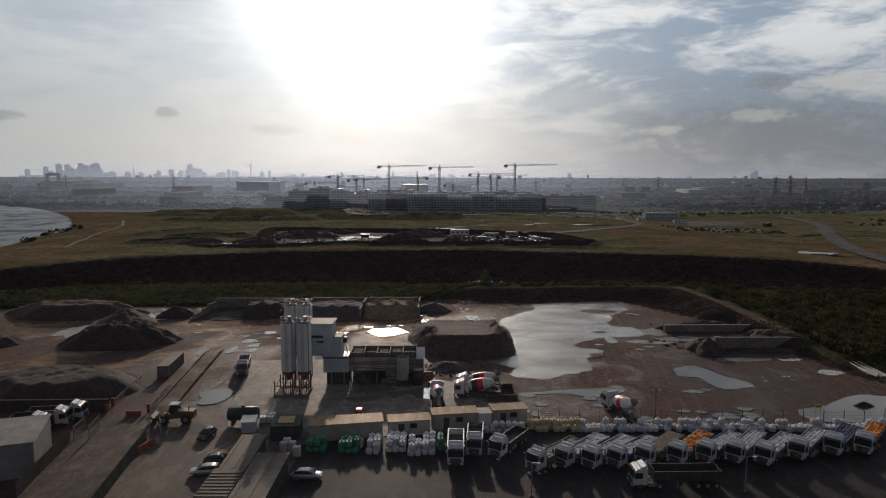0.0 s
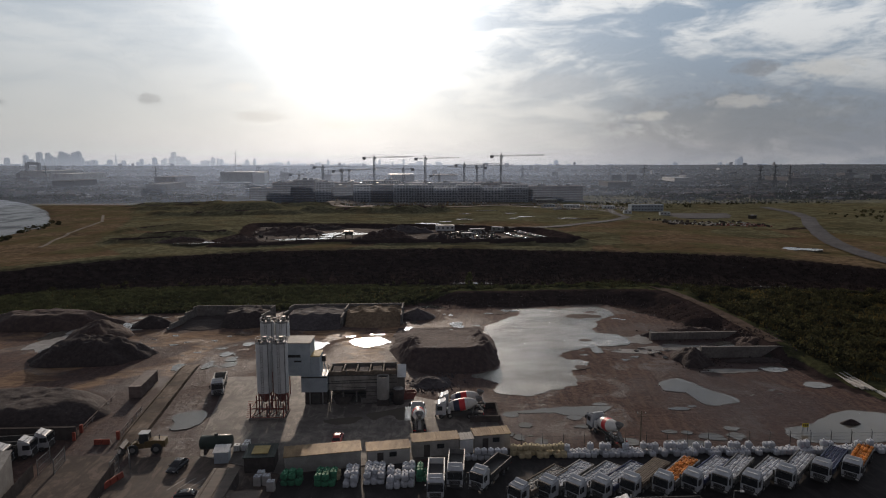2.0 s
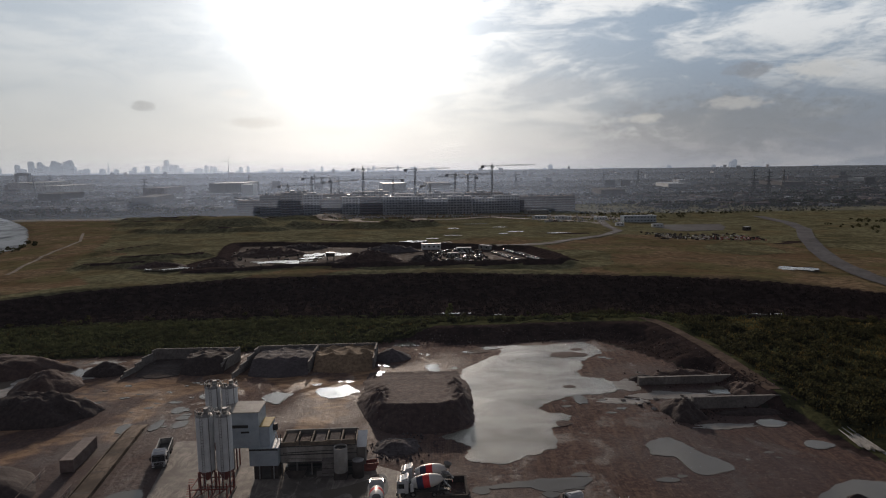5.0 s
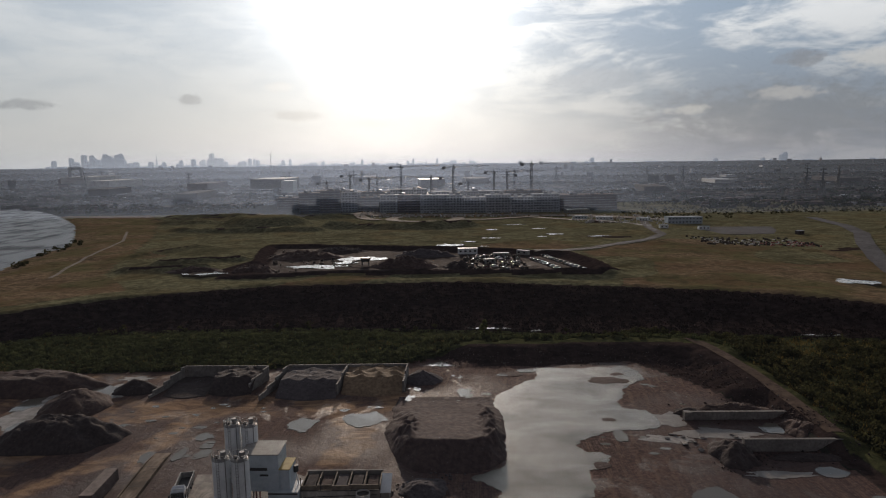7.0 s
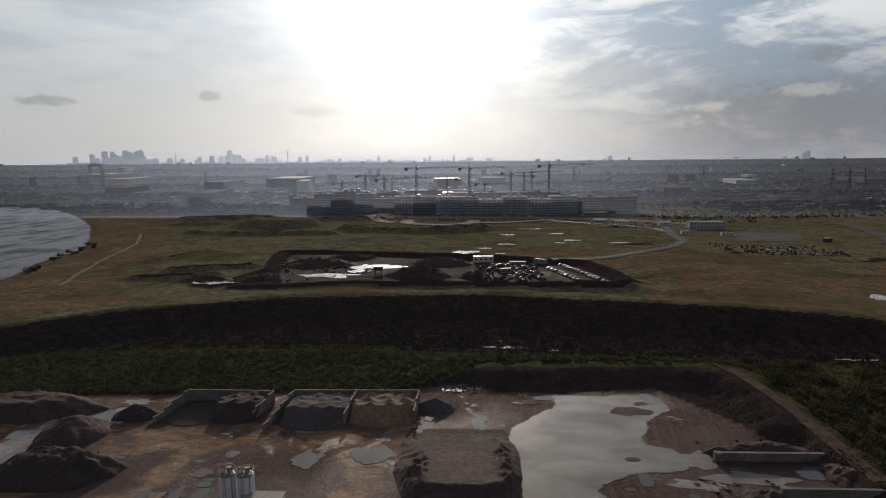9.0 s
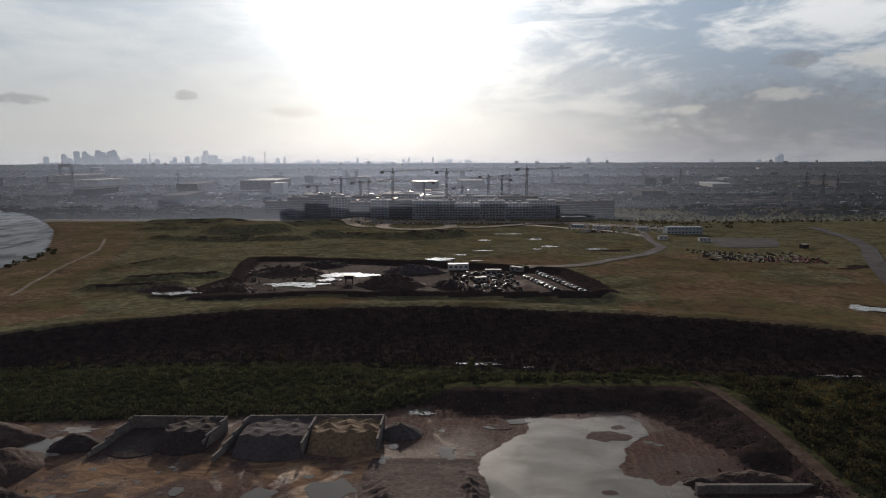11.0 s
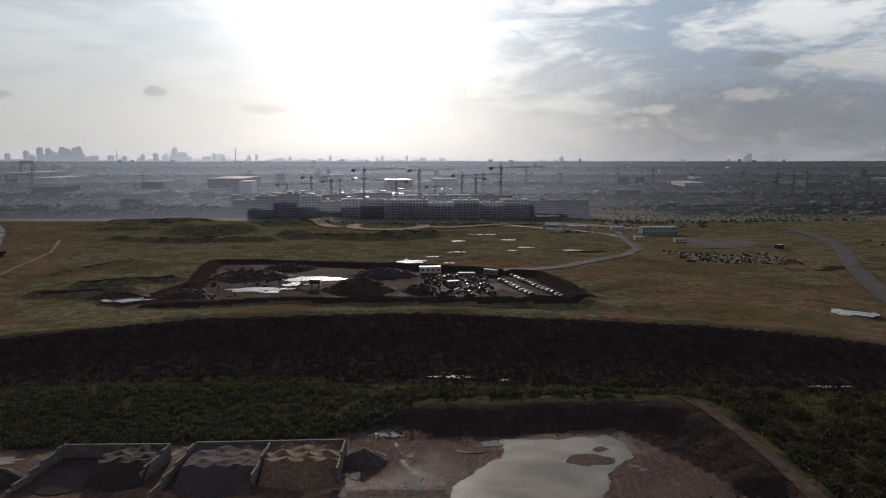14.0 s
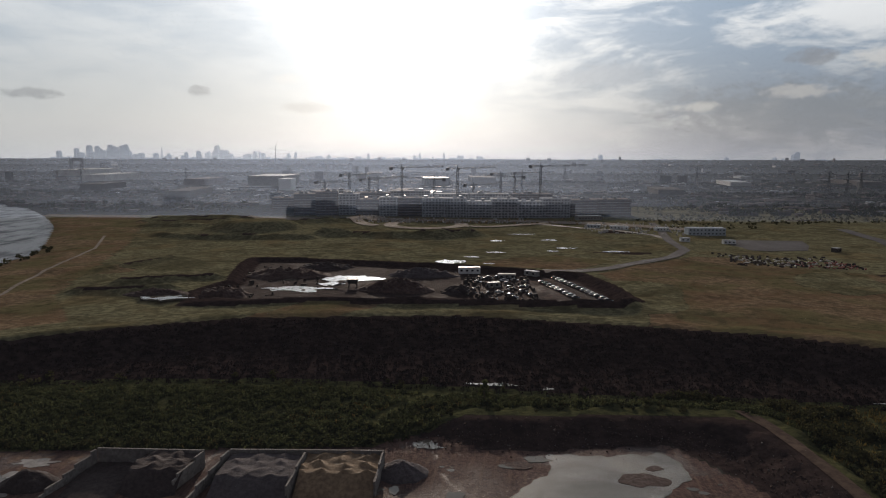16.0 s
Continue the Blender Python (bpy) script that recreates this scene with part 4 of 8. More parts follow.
for i, ring in enumerate(([(-19.4, 120.7), (-14.4, 122.7), (-9.3, 126.6), (-8.0, 122.4), (-8.5, 118.1), (-12.8, 117.2), (-15.1, 119.9), (-17.8, 117.5)], [(-27.7, 117.6), (-25, 118.7), (-20.5, 118.9), (-21.6, 116.4), (-25.4, 115.8)])):
    sheet("puddle", smooth_loop(ring, 8, 0.5, 40 + i), 0.031 + 0.0006 * i, PUDDLE, "thin film of water on stained concrete", "puddle")["group"] = "puddles in the yard"
rng = random.Random(5)
for i in range(95):
    cx, cy = rng.choice(((rng.uniform(6, 86), rng.uniform(106, 150)), (rng.uniform(-110, -50), rng.uniform(150, 182)), (rng.uniform(30, 60), rng.uniform(150, 200)), (rng.uniform(-30, 8), rng.uniform(176, 205))))
    if inside(np.array([cx]), np.array([cy]), LAKE_SHORE)[0]:
        continue
    r = rng.uniform(0.25, 0.9)
    ring = [(cx + r * rng.uniform(1.0, 2.2) * math.cos(a), cy + r * rng.uniform(0.6, 1.2) * math.sin(a)) for a in np.arange(0, 6.2, 0.7)]
    sheet("puddle", smooth_loop(ring, 3, 0.1, i), -0.008 - 0.0003 * i, PUDDLE, "small rain puddle in the mud", "puddle")["group"] = "puddles in the yard"
CLAY = mat("pale_wet_clay", (0.17, 0.155, 0.142), (0.33, 0.31, 0.285), 0.5, 0.5, tint=0.7)
for i, (cx, cy, rx, ry) in enumerate(((60, 163, 9, 3.5), (50.5, 171, 5, 4), (66, 174.5, 10, 1.6), (47, 160, 6, 2.5), (64, 144, 8, 1.5), (-110, 172, 7, 9), (-100, 186, 8, 9), (-114, 186, 4, 8), (-96, 200, 5, 2))):
    ring = [(cx + rx * math.cos(a) * rng.uniform(0.6, 1.25), cy + ry * math.sin(a) * rng.uniform(0.6, 1.25)) for a in np.arange(0, 6.2, 0.4)]
    sheet("pavement_clay", smooth_loop(ring, 5, 0.5, i), -0.003 - 0.0005 * i, CLAY, "smear of pale wet clay over the mud", "mud")

FIELD_PONDS = [(-59, 394, 17, 8), (-80, 366, 17, 6), (-66, 380, 6, 8), (-91, 389, 5, 3), (-8, 438, 10, 8), (184, 315, 9, 8), (-133, 336, 13, 5), (20, 481, 7, 2.5), (6, 460, 5, 2.5), (72, 503, 8, 4), (60, 489, 4, 2.5), (101, 489, 9, 3.5),
               (25, 545, 5, 4), (66, 552, 6, 4), (46, 592, 12, 4), (15, 437, 4, 2), (-27, 372, 5, 3), (12, 254, 8, 1.4), (129, 243.5, 8, 1.2), (28, 251, 3, 1)]
for i, (cx, cy, rx, ry) in enumerate(FIELD_PONDS):
    ring = [(cx + rx * math.cos(a) * random.uniform(0.45, 1.3), cy + ry * math.sin(a) * random.uniform(0.35, 1.25)) for a in np.arange(0, 6.2, 0.45)]
    z = max(height(cx + rx * math.cos(a) * s, cy + ry * math.sin(a) * s) for a in np.arange(0, 6.2, 0.5) for s in (0.0, 0.5, 0.9)) + 0.08
    sheet("pond", smooth_loop(ring, 6, 0.22 * ry, i), z, PUDDLE, "flat pond of standing water in rough ground", "pond", 0.9)["group"] = "ponds in the field"


# ---- paved ground ----
sheet("pavement_lorry_park", [(-31, 30), (150, 30), (140, 103.6), (7, 104.4), (-10, 100.4), (-31, 96.5)], 0.02, ASPHALT, "dark worn asphalt of the lorry park", "pavement", 0.3)
sheet("pavement_plant_apron", [(-46, 103.6), (-31.2, 96.8), (-10, 101), (7, 105), (5.5, 117), (-4, 126), (-12, 131), (-34, 144), (-53.5, 143), (-48.5, 112)], 0.024, CONCRETE, "pale stained concrete apron round the batching plant", "pavement", 0.3)
sheet("pavement_car_park", [(-51, 30), (-31.2, 30), (-31.2, 96.6), (-46.2, 103.4), (-57, 103.4)], 0.022, mat("tan_tarmac", (0.062, 0.046, 0.037), (0.115, 0.086, 0.068), 0.8, 0.8, tint=0.6, dust=0.55), "tan worn tarmac of the car park", "pavement", 0.3)
sheet("pavement_lane", [(-66, 30), (-53, 30), (-58.5, 104), (-69.5, 104)], 0.026, LANE, "concrete entrance lane", "pavement", 0.3)


def ribbon(name, pts, width, material, label, category, lift=0.12):
    """A strip laid over the land along pts."""
    mb, rows = MB(), []
    dense = []
    for (ax, ay), (bx, by) in zip(pts[:-1], pts[1:]):
        n = max(2, int(math.hypot(bx - ax, by - ay) / 6))
        dense += [(ax + (bx - ax) * i / n, ay + (by - ay) * i / n) for i in range(n)]
    dense.append(pts[-1])
    for i, (x, y) in enumerate(dense):
        a, b = dense[max(0, i - 1)], dense[min(len(dense) - 1, i + 1)]
        d = Vector((b[0] - a[0], b[1] - a[1])).normalized()
        q = (-d.y, d.x)
        row = []
        for s in (-0.5, -0.17, 0.17, 0.5):
            px, py = x + q[0] * width * s, y + q[1] * width * s
            row.append((px, py, height(px, py) + lift))
        rows.append(row)
    verts = [p for r in rows for p in r]
    faces = [(i * 4 + j + 1, i * 4 + j, i * 4 + 4 + j, i * 4 + 5 + j) for i in range(len(rows) - 1) for j in range(3)]
    return tagged(mb.add(verts, faces).make(name, material, smooth=True), label, category, kind="structure")


ribbon("road_tarmac", [(352, 665), (341, 615), (334, 576), (312, 519), (273, 452), (243, 392), (222, 345), (207, 300), (198, 255), (190, 205)], 11, ROADTAR, "grey tarmac haul road over the grassland", "road", 0.6)
ribbon("road_site_track", [(190, 715), (181, 653), (168, 600), (159, 556), (153, 503), (133, 466), (109, 446), (87, 426), (65, 413), (45, 410)], 7.5, ROADTAR, "grey stone track across the grass", "road", 0.35)
ribbon("road_path", [(-215, 340), (-232, 385), (-241, 414), (-251, 455), (-263, 499), (-300, 574)], 2.2, GRAVEL, "thin worn footpath through dry grass", "path", 0.15)
ribbon("road_bund_track", [(76, 230), (79.5, 220), (81.5, 205), (82.3, 190), (82.3, 172), (82.3, 157)], 3.6, BROWN_TRACK, "brown dirt track along the yard boundary", "road", 0.15)
ring_pts = [(-38 + 35 * math.cos(a), 672 + 38 * math.sin(a)) for a in np.arange(0, 6.6, 0.3)]
ribbon("road_roundabout", ring_pts, 13, GRAVEL, "pale unfinished roundabout loop", "road", 0.5)
ribbon("road_roundabout_arm", [(-84, 655), (-96, 668), (-112, 700), (-140, 718)], 13, GRAVEL, "pale unfinished road arm", "road", 0.8)
ribbon("road_roundabout_arm", [(0, 655), (22, 650), (50, 668), (80, 690)], 11, GRAVEL, "pale unfinished road arm", "road", 0.8)
ribbon("road_site_strip", [(52, 684), (81, 676), (109, 645), (132, 632), (158, 594), (160, 577)], 8, CONCRETE, "pale wet concrete strip beside the building site", "road", 0.3)
ribbon("road_works", [(-230, 735), (-120, 715), (-60, 718), (40, 712), (130, 690), (215, 650)], 26, GRAVEL, "pale churned ground of the building site", "road", 0.7)

# ---- stockpiles ----
def heap(name, cx, cy, rx, ry, h, material, label, power=1.0, rough=0.25, rz=0.0, flat=1.0, seed=0, ripples=0.0, ramp=0.0):
    """A tipped heap on an ellipse: steep sides, a knobbly top, and a long back when ramp is given."""
    n, rings = 56, 22
    verts, faces = [], []
    c, s = math.cos(rz), math.sin(rz)
    for j in range(rings + 1):
        r = j / rings
        for i in range(n):
            a = math.tau * i / n
            edge = 1 + 0.13 * noise.noise(Vector((math.cos(a) * 2, math.sin(a) * 2, seed))) * 2
            x, y = rx * r * edge * math.cos(a), ry * r * edge * math.sin(a)
            z = h * min(flat, (1 - r) * 1.0) / flat
            z = h * (1 - (1 - min(1, z / h)) ** 1.3)
            if ramp:
                z *= 1 - ramp * max(0.0, min(1.0, (y / ry + 0.6) / 1.5))
            p = Vector((x * 0.35 + seed, y * 0.35, seed))
            z += (noise.noise(p) + 0.5 * noise.noise(p * 2.7) + 0.3 * noise.noise(p * 6)) * rough * h * min(1, (1 - r) * 4) * 0.5
            if ripples:
                z += ripples * math.sin(x * 1.5 + 1.2 * math.sin(y * 0.5)) * abs(math.sin(y * 0.8)) * min(1, (1 - r) * 5)
            z = max(z, -0.1) if j < rings else -0.25
            verts.append((cx + c * x - s * y, cy + s * x + c * y, z))
    for j in range(rings):
        for i in range(n):
            faces.append((j * n + i, (j + 1) * n + i, (j + 1) * n + (i + 1) % n, j * n + (i + 1) % n))
    ob = MB().add(verts, faces).make(name, material, smooth=True)
    return tagged(ob, label, "stockpile", "stockpiles in the yard")


def ramp_pile():
    """A bulldozed heap: a ramp rising to a sharp lip over a steep dark front, between two knobbly ridges."""
    nx, ny = 92, 104
    verts, faces = [], []
    for j in range(ny):
        for i in range(nx):
            x, y = -18 + 29.5 * i / (nx - 1), 139 + 47 * j / (ny - 1)
            wob = 1.5 * noise.noise(Vector((x * 0.16, y * 0.1, 3.0))) + 0.8 * noise.noise(Vector((x * 0.5, y * 0.4, 5.0)))
            p = Vector((x * 0.42, y * 0.34, 7.0))
            knob = noise.noise(p) + 0.6 * noise.noise(p * 2.1) + 0.2 * noise.noise(p * 4.3)
            foot = 143.8 + 0.07 * max(0.0, x - 0.5) ** 2 + 0.16 * max(0.0, -7 - x) ** 2 + wob * 0.6
            rise = max(0.0, min(1.0, (y - foot) / 6.6))
            back = max(0.0, min(1.0, (183 - y) / 33.0))
            deck = (4.4 - 1.2 * max(0.0, min(1.0, (-9 - x) / 5))) * min(rise ** 0.95, back)
            left, right = x + 16.8 + wob * 1.4, 10.4 + wob * 0.8 - x - 2.0 * max(0.0, (y - 170) / 14)
            edge = min(left, right)
            flank = 1 - (1 - max(0.0, min(1.0, edge / 4.2))) ** 1.5
            # tipped ridges along both sides, higher than the ramp between them
            tall = math.exp(-((left - 4.2) / 2.6) ** 2) * max(0.0, min(1.0, (176 - y) / 16)) + math.exp(-((right - 3.2) / 2.3) ** 2) * max(0.0, min(1.0, (181 - y) / 14))
            z = deck * flank + tall * rise * flank * (1.0 + 1.5 * knob) + 0.10 * knob
            if i in (0, nx - 1) or j in (0, ny - 1) or edge <= 0 or rise <= 0:
                z = -0.3
            verts.append((x, y, z))
    for j in range(ny - 1):
        for i in range(nx - 1):
            a = j * nx + i
            faces.append((a, a + 1, a + nx + 1, a + nx))
    tagged(MB().add(verts, faces).make("stockpile", PILE_RAMP, smooth=True), "broad brown earth ramp with a sharp lip beside the pool", "stockpile", "stockpiles in the yard")


ramp_pile()
heap("stockpile", -93, 159, 15, 8, 5.2, PILE_DARK, "dark tipped aggregate heap on ochre ground", rough=0.4, flat=0.7, seed=3, rz=0.12)
heap("stockpile", -101, 178, 9, 10, 5.0, PILE_BROWN, "brown soil heap with a furrowed flank", seed=4)
heap("stockpile", -91, 190.5, 6.5, 4.5, 3.3, PILE_DARK, "small dark conical heap near the bays", seed=5)
heap("stockpile", -124, 193, 22, 9, 3.8, PILE_BROWN, "long brown soil heap against the boundary", flat=0.5, seed=6)
heap("stockpile", -128, 158, 10, 6, 3.6, PILE_DARK, "dark heap by wet tracks", seed=7)
heap("stockpile", -87, 122, 17, 10.5, 3.6, PILE_DARK, "wide dark heap behind a low wall", flat=0.45, seed=8, ripples=0.16, rough=0.15)
heap("stockpile", 58.2, 152, 4.6, 6.5, 3.3, PILE_DARK, "dark earth heap at the wall end", seed=9, rough=0.4)
heap("stockpile", 68, 175.5, 12, 4.5, 2.2, PILE_BROWN, "rubble heap behind a concrete wall", rough=0.7, seed=10)
heap("stockpile", 80, 163, 5, 6, 2.8, PILE_BROWN, "brown earth heap beside rubble", rough=0.6, seed=11)
heap("stockpile", 57, 175, 4, 2.4, 1.3, PILE_DARK, "small dark heap beside the pool", seed=12)
heap("stockpile", -7, 138, 5, 4, 1.2, PILE_GREY, "low heap of broken grey rubble", rough=0.9, seed=13)
heap("stockpile", 74, 151.2, 9, 2.0, 0.8, PILE_DARK, "dark spoil along the foot of a wall", rough=0.5, seed=14)
heap("stockpile", 72, 113.4, 2.0, 0.9, 0.9, PILE_DARK, "small dark mud bank standing in floodwater", seed=15)
heap("stockpile", -11, 199, 6, 5, 2.8, PILE_GREY, "small grey gravel heap outside the bays", seed=16)
heap("stockpile", 79, 165, 4, 6, 2.2, PILE_BROWN, "earth bank beside the boundary track", rough=0.5, seed=17, rz=0.1)

# ---- aggregate bays ----
def bay_wall(x0, y0, x1, y1, h0, h1):
    """A wall of big concrete blocks, stepping from h0 at its first end to h1."""
    length = math.hypot(x1 - x0, y1 - y0)
    rz = math.atan2(y1 - y0, x1 - x0)
    wall = thing("bay_wall", "pale concrete block wall of an aggregate bay", "wall", "bay walls", pose(x0, y0, 0, 0, 0, math.degrees(rz)))
    n = max(1, round(length / 1.6))
    bl = length / n
    me = MB().box((0, 0, 0), (bl - 0.04, 0.45, 0.76), top=0.985).mesh("block", CONC_WALL)
    for i in range(n):
        h = h0 + (h1 - h0) * (i + 0.5) / n
        for j in range(max(1, round(h / 0.8))):
            b = new("block", me)
            b.parent = wall
            b.location = ((i + 0.5) * bl, random.uniform(-0.03, 0.03), 0.39 + j * 0.8)
    return wall


for x0, y0, x1, y1, h0, h1 in ((-84.5, 184.5, -81, 199.3, 0.9, 4), (-58.5, 189, -56.2, 199.3, 2.6, 4), (-53.6, 182.5, -50.6, 200, 1.2, 4),
                               (-33.6, 186.5, -33.0, 200, 3.2, 4), (-15.7, 189, -15.5, 201, 3.2, 4),
                               (-81, 199.9, -56.2, 199.9, 4, 4), (-50.6, 200.6, -15.2, 201.6, 4, 4)):
    bay_wall(x0, y0, x1, y1, h0, h1)


def bay_fill(name, x0, x1, front, back, h, material, label, ripple, seed):
    """Loose material filling a bay: level and rippled behind, sliding down to the front."""
    nx, ny = 72, 60
    verts, faces = [], []
    for j in range(ny):
        for i in range(nx):
            u, v = i / (nx - 1), j / (ny - 1)
            x, y = x0 + (x1 - x0) * u, front + (back - front) * v
            slope = min(1, v / 0.42)
            z = h * (1 - (1 - slope) ** 1.15)
            bow = 0.3 * math.sin(math.pi * u)
            z = z * (0.86 + bow * 0.45)
            if slope >= 1:
                z += ripple * (1 - abs(math.sin(x * 0.62 + seed + 0.7 * math.sin(y * 0.8)))) * (0.35 + abs(math.sin(y * 1.05 + 0.8 * math.sin(x * 0.7)))) - ripple * 0.35
            z += 0.25 * noise.noise(Vector((x * 0.5, y * 0.5, seed))) * slope
            verts.append((x, y + 1.2 * math.sin(math.pi * u) * (v - 1) * 1.5, z if j else -0.2))
    for j in range(ny - 1):
        for i in range(nx - 1):
            a = j * nx + i
            faces.append((a, a + 1, a + nx + 1, a + nx))
    return tagged(MB().add(verts, faces).make(name, material, smooth=True), label, "stockpile", "stockpiles in the bays")


bay_fill("stockpile", -50.0, -33.5, 184.5, 200.1, 3.5, PILE_GREY, "grey gravel filling a concrete bay", 0.28, 1.0)
bay_fill("stockpile", -32.6, -15.9, 187.5, 201.0, 3.5, PILE_SAND, "rippled pale sand filling a concrete bay", 0.75, 2.0)
bay_fill("stockpile", -69.5, -57.5, 187.5, 199.4, 3.8, PILE_DARK, "dark gravel heap in a concrete bay", 0.5, 3.0)
bay_fill("stockpile", -81.5, -69.8, 186.0, 199.4, 0.9, PILE_DARK, "thin dark gravel in a concrete bay", 0.1, 4.0)


def block_wall(name, x0, y0, x1, y1, h, thick, material, label):
    length, rz = math.hypot(x1 - x0, y1 - y0), math.atan2(y1 - y0, x1 - x0)
    w = thing(name, label, "wall", "", pose(x0, y0, 0, 0, 0, math.degrees(rz)))
    MB().box((length / 2, 0, h / 2), (length, thick, h)).make("panel", material, w)
    MB().box((length / 2, 0, h + 0.06), (length + 0.1, thick + 0.12, 0.12)).make("coping", material, w)
    MB().box((0.5, 0, h * 0.54), (1.6, thick * 2.0, h * 1.08)).make("end_block", material, w)
    return w


block_wall("retaining_wall", 54.6, 170.9, 79, 171.3, 1.9, 0.7, CONC_WALL, "grey concrete retaining wall by a flooded bay")
block_wall("retaining_wall", 61.5, 154.2, 82.6, 154.4, 2.7, 0.6, CONC_WALL, "dirty concrete retaining wall holding earth")
block_wall("retaining_wall", -92, 110.2, -70.5, 110.8, 2.2, 0.5, WALL_DARK, "dark low wall holding back a heap")


# ---- concrete batching plant ----
def silo(x, y, r, top, cone, legs, label):
    s = thing("silo", label, "silo", "cement silos", pose(x, y, 0))
    MB().lathe([(0, r), (0.33, r), (0.34, r + 0.02), (0.35, r), (0.66, r), (0.67, r + 0.02), (0.68, r), (1, r)], (0, 0, cone), (0, 0, top), 24).make("shell", STEEL_WHITE, s, smooth=True)
    MB().cyl((0, 0, top), (0, 0, top + 0.25), r, r * 0.7, 24).make("roof", STEEL_GREY, s)
    MB().cyl((0, 0, cone), (0, 0, cone - 2.0), r, 0.3, 24).make("cone", RED_STEEL, s, "red oxide cone")
    MB().cyl((0.3, 0.2, top + 0.2), (0.3, 0.2, top + 1.2), 0.42, 0.42, 12).make("filter", STEEL_GREY, s)
    MB().box((-0.6, -0.3, top + 0.45), (0.5, 0.5, 0.6)).make("hatch", STEEL_DARK, s)
    rail = MB()
    for i in range(14):
        a, b = math.tau * i / 14, math.tau * (i + 1) / 14
        p, q = (r * math.cos(a), r * math.sin(a)), (r * math.cos(b), r * math.sin(b))
        rail.bar((*p, top), (*p, top + 1.0), 0.06)
        rail.bar((*p, top + 1.0), (*q, top + 1.0), 0.06)
        rail.bar((*p, top + 0.5), (*q, top + 0.5), 0.04)
    rail.make("railing", STEEL_GREY, s)
    for i in range(4):
        a = math.tau * (i + 0.5) / 4
        MB().bar((r * 0.92 * math.cos(a), r * 0.92 * math.sin(a), 0), (r * 0.92 * math.cos(a), r * 0.92 * math.sin(a), cone + 0.4), 0.22).make("leg", legs, s)
    lad = MB()
    for dx in (-0.2, 0.2):
        lad.bar((dx, -r - 0.15, 0.3), (dx, -r - 0.15, top + 1.0), 0.05)
    for i in range(int(top / 0.5)):
        lad.bar((-0.2, -r - 0.15, 0.5 + i * 0.5), (0.2, -r - 0.15, 0.5 + i * 0.5), 0.04)
    lad.make("ladder", STEEL_GREY, s)
    MB().cyl((r * 0.75, -r * 0.75, 1.0), (r * 0.75, -r * 0.75, top + 0.6), 0.07, n=8).make("fill_pipe", STEEL_GREY, s)
    return s


silo(-39.4, 121.2, 1.45, 14.4, 4.6, RED_STEEL, "tall white steel cement silo on red legs")
silo(-36.2, 121.2, 1.45, 14.4, 4.6, RED_STEEL, "tall white steel cement silo on red legs")
silo(-41.0, 131.0, 1.45, 16.0, 5.6, RED_STEEL, "taller white steel cement silo behind the pair")
silo(-37.9, 131.0, 1.45, 16.0, 5.6, RED_STEEL, "taller white steel cement silo behind the pair")


def silo_base():
    b = thing("silo_base_frame", "red oxide steel base frame with stairs under the silos", "steel frame", "", pose(-37.8, 120.6, 0))
    for z in (0.4, 2.2):
        for y in (-2.2, 2.2):
            MB().bar((-3.8, y, z), (2.5, y, z), 0.18).make("beam", RED_STEEL, b)
        for x in (-3.8, -0.65, 2.5):
            MB().bar((x, -2.2, z), (x, 2.2, z), 0.18).make("beam", RED_STEEL, b)
    for x in (-3.8, -0.65, 2.5):
        for y in (-2.2, 2.2):
            MB().bar((x, y, 0), (x, y, 3.2), 0.2).make("post", RED_STEEL, b)
    for x in (-3.8, -0.65):
        MB().bar((x, -2.2, 0.3), (x + 3.15, -2.2, 2.2), 0.1).make("brace", RED_STEEL, b)
    MB().box((-0.65, 0, 0.2), (6.8, 5.2, 0.3)).make("plinth", CONCRETE, b)
    st = MB()
    for i in range(9):
        st.box((-4.4 - i * 0.02, -1.6 + i * 0.3, 0.3 + i * 0.28), (0.9, 0.32, 0.05))
    st.make("stair", RED_STEEL, b)


silo_base()


